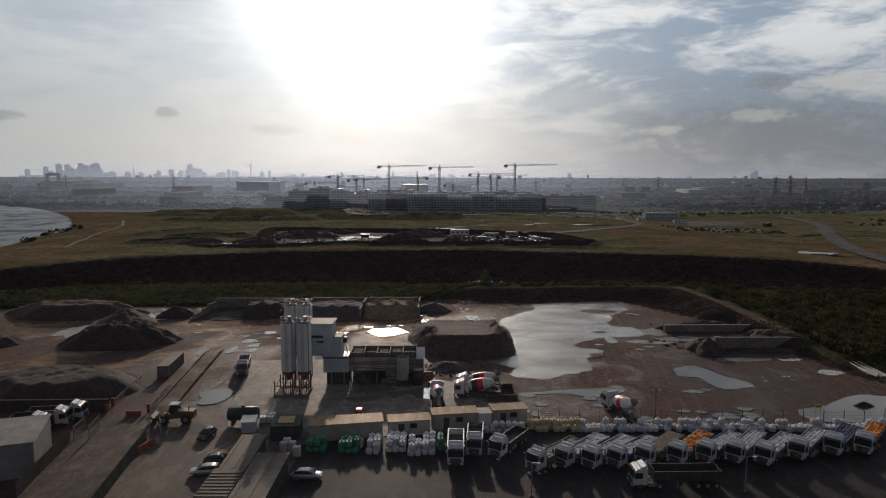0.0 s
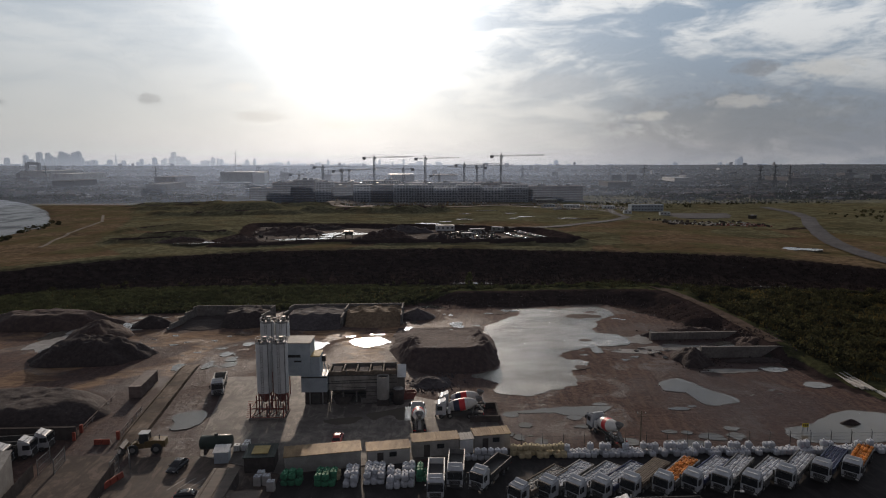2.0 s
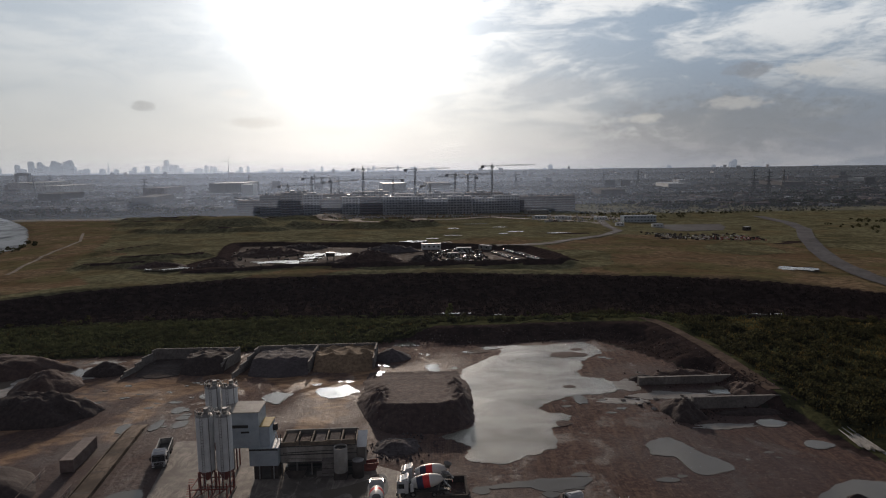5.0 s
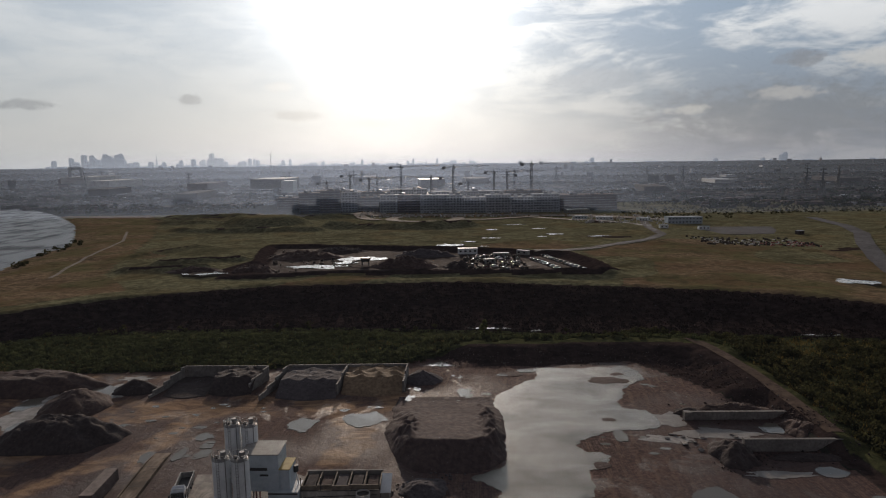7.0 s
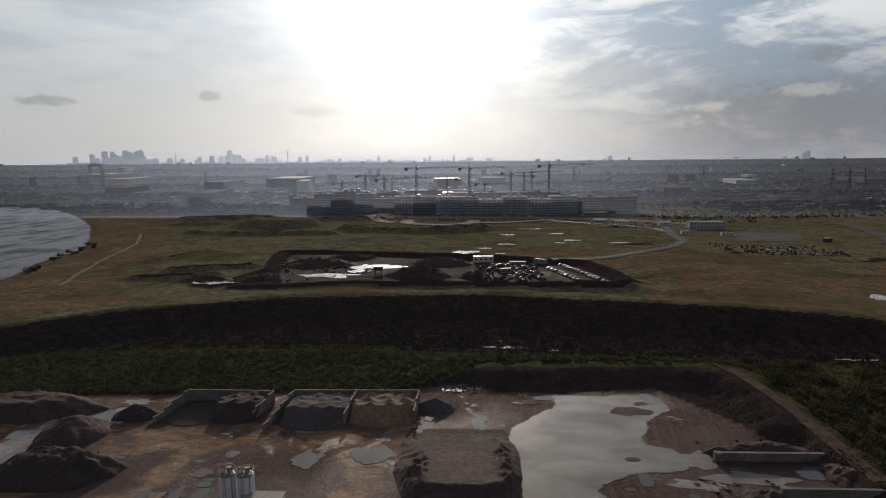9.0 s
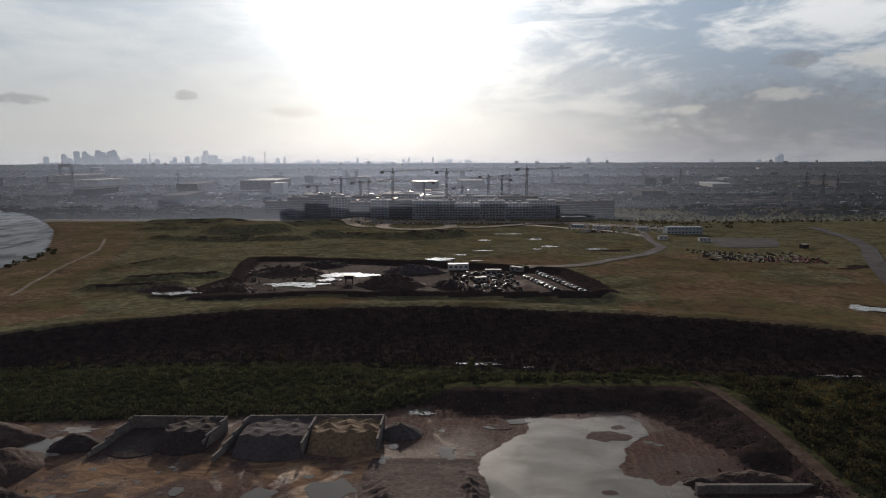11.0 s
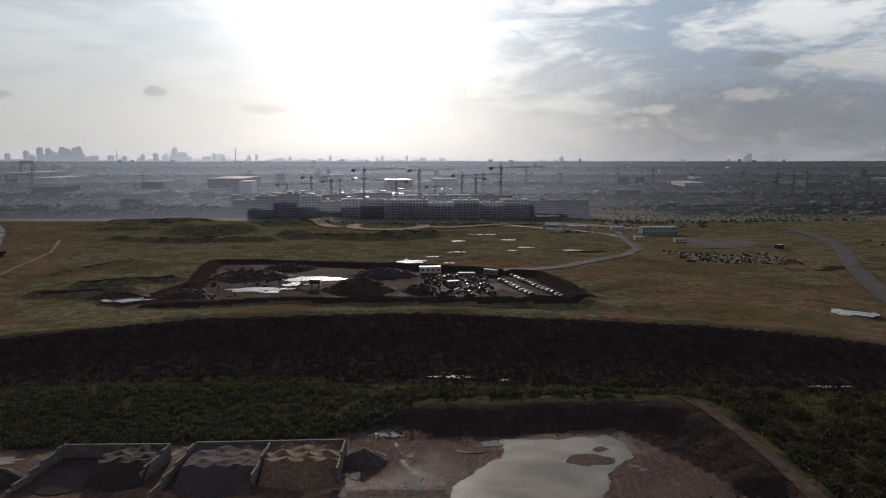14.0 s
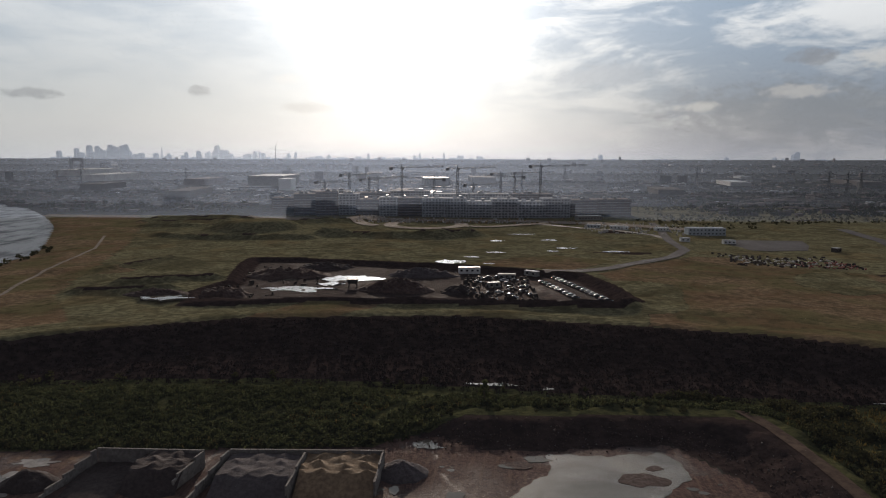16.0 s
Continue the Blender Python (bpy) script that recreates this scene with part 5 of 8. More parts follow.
def plant_house():
    h = thing("batching_plant_house", "blue-grey clad mixing house raised on steel legs", "plant building", "", pose(-34.6, 128.2, 0))
    MB().box((0, 0, 9.5), (6.6, 5.2, 6.6)).make("upper_cabin", STEEL_BLUE, h)
    roof = MB().box((0, 0, 12.98), (7.0, 5.6, 0.14))
    for i in range(18):
        roof.box((-3.3 + i * 0.388, 0, 13.09), (0.14, 5.6, 0.08))
    roof.make("roof", SHEET_GREY, h, "pale ribbed roof sheet")
    MB().box((-0.4, -2.64, 10.3), (3.6, 0.06, 0.55)).make("louvre", STEEL_DARK, h)
    MB().box((0.8, -2.64, 9.2), (1.5, 0.06, 0.35)).make("louvre", STEEL_DARK, h)
    MB().box((4.2, -0.2, 7.7), (1.8, 4.2, 4.6)).make("side_cabin", STEEL_BLUE, h)
    side = MB().box((4.2, -0.2, 10.1), (2.0, 4.4, 0.14))
    for i in range(6):
        side.box((3.4 + i * 0.32, -0.2, 10.2), (0.1, 4.4, 0.08))
    side.make("side_roof", YELLOW_ROOF, h, "faded yellow roof sheet")
    MB().box((4.0, -0.8, 4.5), (5.2, 4.2, 3.4)).make("lower_cabin", STEEL_BLUE, h)
    MB().box((4.0, -2.94, 5.9), (5.2, 0.06, 0.3)).make("band", STEEL_DARK, h)
    MB().box((4.2, -0.6, 1.4), (4.4, 3.6, 2.8)).make("lower_store", WALL_DARK, h)
    MB().box((4.2, -2.44, 1.2), (1.6, 0.06, 2.2)).make("store_door", STEEL_DARK, h)
    MB().box((1.0, 0.5, 5.7), (0.8, 0.8, 0.9)).make("discharge_chute", STEEL_DARK, h)
    for x in (-3.0, 3.0, 5.6):
        for y in (-2.3, 2.3):
            MB().bar((x, y, 0), (x, y, 6.3 if x < 5 else 3), 0.24).make("leg", STEEL_GREY, h)
    MB().bar((-3.0, -2.5, 6.4), (0.2, -2.5, 11), 0.12).make("brace", STEEL_WHITE, h)
    MB().cyl((5.4, 0.8, 8.2), (5.4, 0.8, 9.4), 0.5, n=14).make("fan", STEEL_DARK, h)
    MB().cyl((6.0, 0.2, 6.2), (5.3, 0.6, 9.0), 0.12, n=8).make("hose", STEEL_WHITE, h)


plant_house()


def hopper_building():
    """Aggregate bins behind a stained concrete front, open to the sky, with machinery in the recess below."""
    rng = random.Random(31)
    h = thing("hopper_building", "weathered pale concrete aggregate bins with a rusty parapet", "plant building", "", pose(-21.0, 130.0, 0, 0, 0, 1.5))
    for i in range(5):
        x = -5.6 + i * 2.8
        MB().box((x, -2.9, 3.35), (2.74, 0.3, 1.5)).make("wall_panel", BIN_WALL, h)
        MB().box((x, -2.86, 4.9), (2.76, 0.34, 1.5)).make("wall_panel", BIN_WALL, h)
        MB().box((x, -2.82 + rng.uniform(-0.04, 0.04), 6.15 + rng.uniform(-0.12, 0.12)), (2.7, 0.2, 0.9)).make("parapet_board", TIMBER, h, "dark timber parapet")
    for z in (2.6, 4.12, 5.68):
        MB().box((0, -3.08, z), (14.1, 0.12, 0.14)).make("ledge", STEEL_DARK, h)
    MB().box((0, 3.0, 3.2), (14, 0.4, 6.4)).make("back_wall", BIN_WALL, h)
    for i in range(6):
        MB().box((-6.9 + i * 2.76, 0, 4.6), (0.24, 5.5, 3.4)).make("bin_divider", TIMBER, h)
        MB().bar((-6.8 + i * 2.72, -2.75, 0), (-6.8 + i * 2.72, -2.75, 2.6), 0.3).make("column", CONC_WALL, h)
    for i in range(5):
        x = -5.5 + i * 2.76
        MB().box((x, 0.1, 5.0 + rng.uniform(-0.2, 0.3)), (2.5, 5.2, 2.0), top=0.75).make("aggregate_fill", (PILE_DARK, PILE_BROWN, PILE_GREY)[i % 3], h)
        MB().add([(x - 1.2, -2.3, 3.1), (x + 1.2, -2.3, 3.1), (x + 1.2, 2.3, 3.1), (x - 1.2, 2.3, 3.1), (x - 0.35, -0.5, 1.5), (x + 0.35, -0.5, 1.5), (x + 0.35, 0.5, 1.5), (x - 0.35, 0.5, 1.5)],
                 [(0, 1, 5, 4), (1, 2, 6, 5), (2, 3, 7, 6), (3, 0, 4, 7), (4, 5, 6, 7)]).make("hopper", STEEL_GREY, h)
        MB().box((x + rng.uniform(-0.6, 0.6), -3.3, rng.uniform(0.4, 0.7)), (rng.uniform(0.5, 1.3), 0.8, rng.uniform(0.8, 1.4))).make("machine_box", rng.choice((STEEL_GREY, STEEL_DARK, CONC_WALL)), h)
    MB().box((0, -1.2, 0.9), (13, 0.9, 0.35)).make("conveyor", STEEL_DARK, h)
    for x in (-6.9, -3.4, 6.9):
        MB().bar((x, -3.0, 5.6), (x, -3.0, 8.1), 0.14).make("mast", STEEL_DARK, h)
    MB().box((7.9, -0.6, 5.7), (1.9, 4.6, 0.12), rx=0.3).make("lean_to_roof", STEEL_WHITE, h)
    MB().box((7.8, -0.4, 2.6), (1.5, 3.4, 5.0)).make("lean_to", BIN_WALL, h)
    box = MB().box((1.9, -3.7, 1.8), (2.4, 1.3, 3.0)).make("control_box", CONC_WALL, h)
    for i in range(3):
        MB().box((1.9, -4.37, 0.9 + i * 0.9), (2.4, 0.05, 0.08)).make("box_band", WALL_DARK, box)
    MB().bar((-6.5, -3.15, 4.5), (6.5, -3.15, 4.9), 0.1).make("pipe", STEEL_DARK, h)
    MB().bar((-5.5, -3.15, 3.4), (0.5, -3.15, 3.1), 0.08).make("pipe", STEEL_DARK, h)


hopper_building()
tank = thing("water_tank", "white upright cylindrical water tank with open top", "tank", "", pose(-16.7, 125.7, 0))
MB().lathe([(0, 1.25), (0.5, 1.27), (1, 1.25), (1, 1.14), (0.94, 1.14)], (0, 0, 1.3), (0, 0, 6.0), 22).make("shell", SHEET_GREY, tank, smooth=True)
MB().cyl((0, 0, 5.55), (0, 0, 5.6), 1.16, n=22).make("water", STEEL_DARK, tank)
MB().box((0, 0, 0.65), (2.4, 2.2, 1.3)).make("base", WALL_DARK, tank)
tank = thing("water_tank", "dark weathered small tank beside the hoppers", "tank", "", pose(-13.6, 126.0, 0))
MB().cyl((0, 0, 0), (0, 0, 3.2), 1.1, n=16).make("shell", WALL_DARK, tank, smooth=True)
MB().cyl((0, 0, 3.2), (0, 0, 3.45), 1.12, 0.5, 16).make("lid", STEEL_GREY, tank)


def skip(x, y, rz, material, label):
    s = thing("skip", label, "skip", "", pose(x, y, 0.1, 0, 0, rz))
    MB().side([(-1.2, 0), (1.2, 0), (1.9, 1.4), (-1.9, 1.4)], -0.9, -0.82).make("side", material, s)
    MB().side([(-1.2, 0), (1.2, 0), (1.9, 1.4), (-1.9, 1.4)], 0.82, 0.9).make("side", material, s)
    MB().box((0, 0, 0.04), (2.4, 1.7, 0.08)).make("floor", material, s)
    for d in (-1, 1):
        MB().add([(d * 1.2, -0.85, 0), (d * 1.2, 0.85, 0), (d * 1.9, 0.85, 1.4), (d * 1.9, -0.85, 1.4), (d * 1.28, -0.85, 0), (d * 1.28, 0.85, 0), (d * 1.98, 0.85, 1.4), (d * 1.98, -0.85, 1.4)],
                 [(0, 1, 2, 3), (7, 6, 5, 4), (0, 3, 7, 4), (1, 5, 6, 2), (3, 2, 6, 7)]).make("end", material, s)


skip(-12.0, 128.6, 10, RED_STEEL, "rusty red waste skip beside the hoppers")
skip(-25.0, 126.6, 0, WALL_DARK, "dark waste skip under the hoppers")


# ---- sheds and cabins ----
def shed(name, x, y, rz, w, d, eave, ridge, wallmat, roofmat, label, ribs=0.6, door=True, across=False):
    """A shed from its front left corner: w along the front, d deep, with a ribbed pitched roof."""
    s = thing(name, label, "shed", "", pose(x, y, 0, 0, 0, rz))
    t = 0.12
    MB().box((w / 2, t / 2, eave / 2), (w, t, eave)).make("front_wall", wallmat, s)
    MB().box((w / 2, d - t / 2, ridge / 2), (w, t, ridge)).make("back_wall", wallmat, s)
    for px in (t / 2, w - t / 2):
        MB().add([(px - t / 2, t, 0), (px + t / 2, t, 0), (px + t / 2, d - t, 0), (px - t / 2, d - t, 0), (px - t / 2, t, eave), (px + t / 2, t, eave), (px + t / 2, d - t, ridge), (px - t / 2, d - t, ridge)],
                 [(3, 2, 1, 0), (4, 5, 6, 7), (0, 1, 5, 4), (1, 2, 6, 5), (2, 3, 7, 6), (3, 0, 4, 7)]).make("side_wall", wallmat, s)
    ang = math.atan2(ridge - eave, d)
    roof = MB().box((w / 2, d / 2, (eave + ridge) / 2 + 0.08), (w + 0.4, d / math.cos(ang) + 0.4, 0.08), rx=ang)
    n = int(w / ribs)
    for i in range(int(d / ribs) if across else 0):
        roof.box((w / 2, (i + 0.5) * ribs, eave + (ridge - eave) * (i + 0.5) * ribs / d + 0.15), (w + 0.3, ribs * 0.5, 0.09), rx=ang)
    for i in range(0 if across else n + 1):
        roof.box((i * w / n, d / 2, (eave + ridge) / 2 + 0.15), (ribs * 0.35, d / math.cos(ang) + 0.4, 0.07), rx=ang)
    roof.make("roof", roofmat, s)
    if door:
        MB().box((w * 0.3, -0.03, 1.05), (1.0, 0.06, 2.1)).make("door", WALL_DARK, s)
        MB().box((w * 0.6, -0.03, 1.7), (1.2, 0.06, 0.8)).make("window", GLASS, s)
    return s


shed("storage_shed", -30.3, 97.0, 10, 12.0, 3.5, 2.7, 2.75, SHEET_GREY, RUST, "long grey shed with a rusty striped sheet roof", 0.9, False)
shed("storage_shed", -17.4, 99.2, 9, 6.9, 2.9, 2.5, 2.55, WALL_PALE, RUST, "pale shed with a rusty sheet roof")
shed("site_office", -10.1, 101.9, 8, 7.8, 2.9, 2.7, 2.75, SHEET_GREY, RUST, "grey-white site cabin with a rust-stained roof")
shed("storage_shed", -2.2, 103.2, 8, 2.3, 2.4, 2.4, 2.4, STEEL_WHITE, SHEET_GREY, "small white store between the cabins", 0.5, False)
shed("site_office", 0.4, 104.2, 8, 6.2, 2.8, 2.6, 2.65, SHEET_GREY, RUST, "grey-white cabin with a rust-stained roof", 0.7)
shed("workshop", -90.5, 78.0, 17.5, 24.0, 8.6, 5.2, 6.0, mat("grey_sheet_wall", (0.16, 0.155, 0.15), (0.24, 0.235, 0.225), 0.8, 0.7), SHEET_GREY, "dark workshop with a pale corrugated roof", 0.5)
shed("covered_store", -40.4, 61, 0, 4.0, 21.4, 2.3, 2.4, WALL_DARK, BROWN_ROOF, "low store with a brown slatted roof", 0.9, False, True)
shed("covered_store", -40.0, 83.2, 1, 3.5, 11.0, 2.2, 2.3, WALL_DARK, BROWN_ROOF, "low flat store with a brown roof", 1.5, False)
shed("site_office", -35.3, 57.5, 0, 4.1, 28.6, 2.9, 3.0, WALL_DARK, BROWN_ROOF, "long cabin with a dusty brown flat roof", 1.8, False)
shed("storage_shed", -36.8, 97.4, 3, 4.6, 4.2, 2.5, 2.7, WALL_DARK, TANK_GREEN, "dark container store with a boxed top", 0.5, False)
MBG = thing("lid_board", "yellow-green board lying on a dark container", "board", "", pose(-34.6, 99.6, 2.86, 3, 0, 3))
MB().box((0, 0, 0), (2.6, 2.6, 0.1)).make("board", YELLOW_ROOF, MBG)
shed("hut", -42.6, 100.6, 5, 2.2, 2.0, 1.9, 2.2, STEEL_BLUE, STEEL_WHITE, "small pale hut with a light roof", 0.4, False)


def container(x, y, rz, length, material, label):
    c = thing("shipping_container", label, "container", "", pose(x, y, 0, 0, 0, rz))
    body = MB().box((0, 0, 1.35), (length, 2.4, 2.45))
    n = int(length / 0.3)
    for i in range(n):
        for d in (-1, 1):
            body.box((-length / 2 + 0.2 + i * (length - 0.4) / (n - 1), d * 1.21, 1.35), (0.14, 0.06, 2.2))
    body.make("body", material, c)
    for d in (-1, 1):
        MB().box((length / 2 + 0.03, d * 0.6, 1.35), (0.06, 1.12, 2.3)).make("door", material, c)
    for dx in (-1, 1):
        for dy in (-1, 1):
            MB().bar((dx * (length / 2 - 0.08), dy * 1.16, 0), (dx * (length / 2 - 0.08), dy * 1.16, 2.62), 0.13).make("corner_post", material, c)


container(-69.4, 135.5, 95, 10.5, CONT_RUST, "weathered pinkish shipping container beside the weighbridge")

# green tank, bulk containers
gt = thing("fuel_tank", "dark green horizontal fuel tank on cradles", "tank", "", pose(-43.6, 105, 0, 0, 0, 3))
MB().lathe([(0, 0.01), (0, 0.8), (0.04, 1.15), (0.5, 1.2), (0.96, 1.15), (1, 0.8), (1, 0.01)], (-2.7, 0, 1.75), (2.7, 0, 1.9), 20).make("vessel", TANK_GREEN, gt, smooth=True)
for x in (-1.7, 1.7):
    MB().box((x, 0, 0.5), (0.4, 2.0, 1.0)).make("cradle", WALL_DARK, gt)
MB().cyl((0, 0, 3.0), (0, 0, 3.35), 0.3, n=10).make("manhole", STEEL_DARK, gt)


def bulk_container(x, y):
    b = thing("bulk_liquid_container", "white plastic liquid container in a wire cage", "container", "liquid containers", pose(x, y, 0))
    MB().box((0, 0, 0.7), (1.0, 1.0, 1.0), top=0.97).make("bottle", STEEL_WHITE, b)
    MB().box((0, 0, 0.08), (1.1, 1.1, 0.16)).make("pallet", TIMBER, b)
    cage = MB()
    for d in (-0.55, 0.55):
        for i in range(4):
            cage.bar((-0.55 + i * 0.367, d, 0.15), (-0.55 + i * 0.367, d, 1.2), 0.03)
            cage.bar((d, -0.55 + i * 0.367, 0.15), (d, -0.55 + i * 0.367, 1.2), 0.03)
    cage.make("cage", STEEL_GREY, b)
    MB().cyl((0, 0, 1.2), (0, 0, 1.27), 0.12, n=10).make("cap", STEEL_DARK, b)


for x, y in ((-40.2, 105.2), (-38.9, 105.3), (-38.9, 106.6)):
    bulk_container(x, y)


# ---- weighbridge and lanes ----
TAN_DECK = mat("muddy_deck_concrete", (0.105, 0.078, 0.058), (0.235, 0.182, 0.138), 0.9, 0.85, tint=0.9, spec=0.1, stretch=(1, 0.25, 1))


def weighbridge():
    w = thing("weighbridge", "raised worn concrete weighbridge with kerbs and approach ramps", "weighbridge", "", pose(-59.9, 106.8, 0, 0, 0, 96.6))
    MB().side([(0, 0), (5, 0.45), (41, 0.45), (46, 0)], -1.55, 1.55).make("deck", TAN_DECK, w)
    for d in (-1, 1):
        MB().side([(0, 0), (5, 0.75), (41, 0.75), (46, 0)], d * 1.68 - 0.12, d * 1.68 + 0.12).make("kerb", TAN_DECK, w)
    for i in range(5):
        MB().box((7 + i * 8, 0, 0.462), (0.12, 3.0, 0.02)).make("joint_plate", STEEL_DARK, w)


weighbridge()


def barrier_rail(x0, y0, x1, y1):
    length, rz = math.hypot(x1 - x0, y1 - y0), math.atan2(y1 - y0, x1 - x0)
    b = thing("guard_rail", "pale steel guard rail with an orange end post", "guard rail", "", pose(x0, y0, 0, 0, 0, math.degrees(rz)))
    for z in (0.5, 1.0):
        MB().bar((0, 0, z), (length, 0, z), 0.12).make("rail", CONT_RUST, b)
    for i in range(int(length / 2.5) + 1):
        MB().bar((i * 2.5, 0, 0), (i * 2.5, 0, 1.05), 0.12).make("post", STEEL_GREY, b)
    MB().box((0, 0, 0.75), (0.5, 0.5, 1.5)).make("end_post", BARRIER_ORANGE, b, "orange plastic end post")


barrier_rail(-71.0, 113.5, -73.2, 130.5)
barrier_rail(-70.5, 110.2, -71.6, 113.0)
barrier_rail(-62.9, 110.5, -64.6, 124)


def red_barrier(x, y, rz, n):
    for i in range(n):
        b = thing("plastic_barrier", "orange-red water-filled plastic road barrier", "barrier", "plastic barriers", pose(x + i * 1.4 * math.cos(rz), y + i * 1.4 * math.sin(rz), 0, 0, 0, math.degrees(rz)))
        MB().side([(-0.25, 0), (0.25, 0), (0.12, 0.9), (-0.12, 0.9)], -0.62, 0.62).make("body", BARRIER_ORANGE, b).rotation_euler.z = math.pi / 2
        for d in (-0.4, 0.4):
            MB().box((d, 0, 0.12), (0.25, 0.54, 0.16)).make("foot", BARRIER_ORANGE, b)


red_barrier(-56.5, 93.5, 1.3, 3)
red_barrier(-65.5, 108.6, 0.0, 2)


def hoarding(x0, y0, x1, y1, h, material, label):
    length, rz = math.hypot(x1 - x0, y1 - y0), math.atan2(y1 - y0, x1 - x0)
    f = thing("hoarding", label, "fence", "site hoardings", pose(x0, y0, 0, 0, 0, math.degrees(rz)))
    n = max(1, round(length / 2.4))
    for i in range(n):
        MB().box(((i + 0.5) * length / n, 0, h / 2 + 0.05), (length / n - 0.03, 0.06, h - 0.1)).make("panel", material, f)
        MB().bar((i * length / n, 0.08, 0), (i * length / n, 0.08, h), 0.1).make("post", STEEL_DARK, f)


hoarding(-53.4, 72, -57.2, 97.5, 2.2, WALL_DARK, "dark panel fence along the entrance lane")
hoarding(-66.2, 79, -69.5, 97.0, 2.2, WALL_DARK, "dark panel fence along the workshop")


def mesh_gate(x, y, rz, w, h):
    g = thing("mesh_gate", "open grey steel mesh gate", "gate", "yard gates", pose(x, y, 0, 0, 0, rz))
    for px in (0, w):
        MB().bar((px, 0, 0), (px, 0, h + 0.2), 0.12).make("post", STEEL_GREY, g)
    for z in (0.2, h / 2, h):
        MB().bar((0, 0, z), (w, 0, z), 0.07).make("rail", STEEL_GREY, g)
    mesh = MB()
    for i in range(int(w / 0.25)):
        mesh.bar((i * 0.25, 0, 0.2), (i * 0.25, 0, h), 0.025)
    mesh.make("mesh", STEEL_GREY, g)


for x, y, rz, w in ((-69.2, 97.6, 95, 4.0), (-66.8, 97.8, 100, 4.5), (-57.4, 96.6, 95, 3.2), (-55.6, 99.4, 120, 2.6)):
    mesh_gate(x, y, rz, w, 2.4)


# ---- boundary fence behind the lorries ----
for i in range(24):
    p = thing("fence_post", "dark slim steel fence post", "post", "boundary fence posts", pose(8.5 + i * 3.6, 104.6, 0))
    MB().bar((0, 0, 0), (0, 0, 2.4), 0.09).make("shaft", STEEL_DARK, p)
    MB().bar((0, 0, 2.4), (0, 0.3, 2.7), 0.06).make("arm", STEEL_DARK, p)
fence = thing("wire_fence", "thin wire strands along the yard boundary", "fence", "", pose(8.5, 104.6, 0))
for z in (0.4, 1.0, 1.6, 2.2):
    MB().bar((0, 0, z), (83, 0, z), 0.02).make("wire", STEEL_DARK, fence)


def lamp_post(x, y, h, label):
    p = thing("lamp_post", label, "lamp post", "", pose(x, y, 0))
    MB().cyl((0, 0, 0), (0, 0, h), 0.11, 0.06, 10).make("pole", STEEL_GREY, p)
    MB().box((0, 0, 0.12), (0.5, 0.5, 0.24)).make("base", CONCRETE, p)
    MB().bar((0, 0, h), (0.8, -0.3, h + 0.1), 0.07).make("arm", STEEL_GREY, p)
    MB().box((0.9, -0.34, h + 0.08), (0.5, 0.26, 0.14)).make("lantern", LAMP_GLASS, p)


lamp_post(3.6, 79.5, 4.8, "slim grey lamp post in the lorry park")
lamp_post(33.4, 80.6, 5.2, "slim grey lamp post in the lorry park")
up = thing("utility_pole", "weathered timber utility pole with crossarm", "utility pole", "", pose(29.4, 105.6, 0))
MB().cyl((0, 0, 0), (0, 0, 6.2), 0.14, 0.1, 10).make("pole", TIMBER, up)
for z in (5.2, 5.7):
    MB().bar((-0.8, 0, z), (0.8, 0, z), 0.1).make("crossarm", TIMBER, up)
for x in (-0.7, 0, 0.7):
    MB().cyl((x, 0, 5.75), (x, 0, 5.95), 0.06, n=8).make("insulator", STEEL_WHITE, up)
sg = thing("warning_sign", "small yellow sign board with dark bars on posts", "sign", "", pose(61.4, 110.2, 0, 0, 0, 4))
for x in (-0.45, 0.45):
    MB().bar((x, 0.05, 0), (x, 0.05, 1.5), 0.07).make("post", STEEL_GREY, sg)
MB().box((0, 0, 1.2), (1.2, 0.05, 0.7)).make("board", SIGN_YELLOW, sg)
for i in range(3):
    MB().box((-0.36 + i * 0.36, -0.035, 1.2), (0.2, 0.02, 0.42)).make("bar_mark", STEEL_DARK, sg)
for i in range(8):
    for j in range(2 if i % 3 else 3):
        pp = thing("steel_pipe", "long grey galvanised pipe in a stack", "pipe", "stacked pipes", pose(85.6 + i * 0.42, 137.0 - i * 0.35 + random.uniform(-0.8, 0.8), 0.16 + j * 0.3))
        MB().cyl((0, -5.2, 0), (0.5, 5.2, 0), 0.13, n=10).make("tube", STEEL_GREY, pp)
for i in range(4):
    pp = thing("steel_pipe", "long grey galvanised pipe in a stack", "pipe", "stacked pipes", pose(88.0 + i * 0.5, 126 + random.uniform(-1, 1), 0.16))
    MB().cyl((0, -3, 0), (0.4, 3, 0), 0.13, n=10).make("tube", STEEL_GREY, pp)
for i in range(14):
    d = thing("rubble_slab", "broken pale concrete slab on the mud", "rubble", "broken slabs", pose(52 + random.uniform(-6, 12), 158 + random.uniform(-6, 5), 0.15, random.uniform(-15, 15), random.uniform(-15, 15), random.uniform(0, 180)))
    MB().box((0, 0, 0), (random.uniform(0.8, 2.2), random.uniform(0.6, 1.4), 0.25), top=0.9).make("slab", CONC_WALL, d)


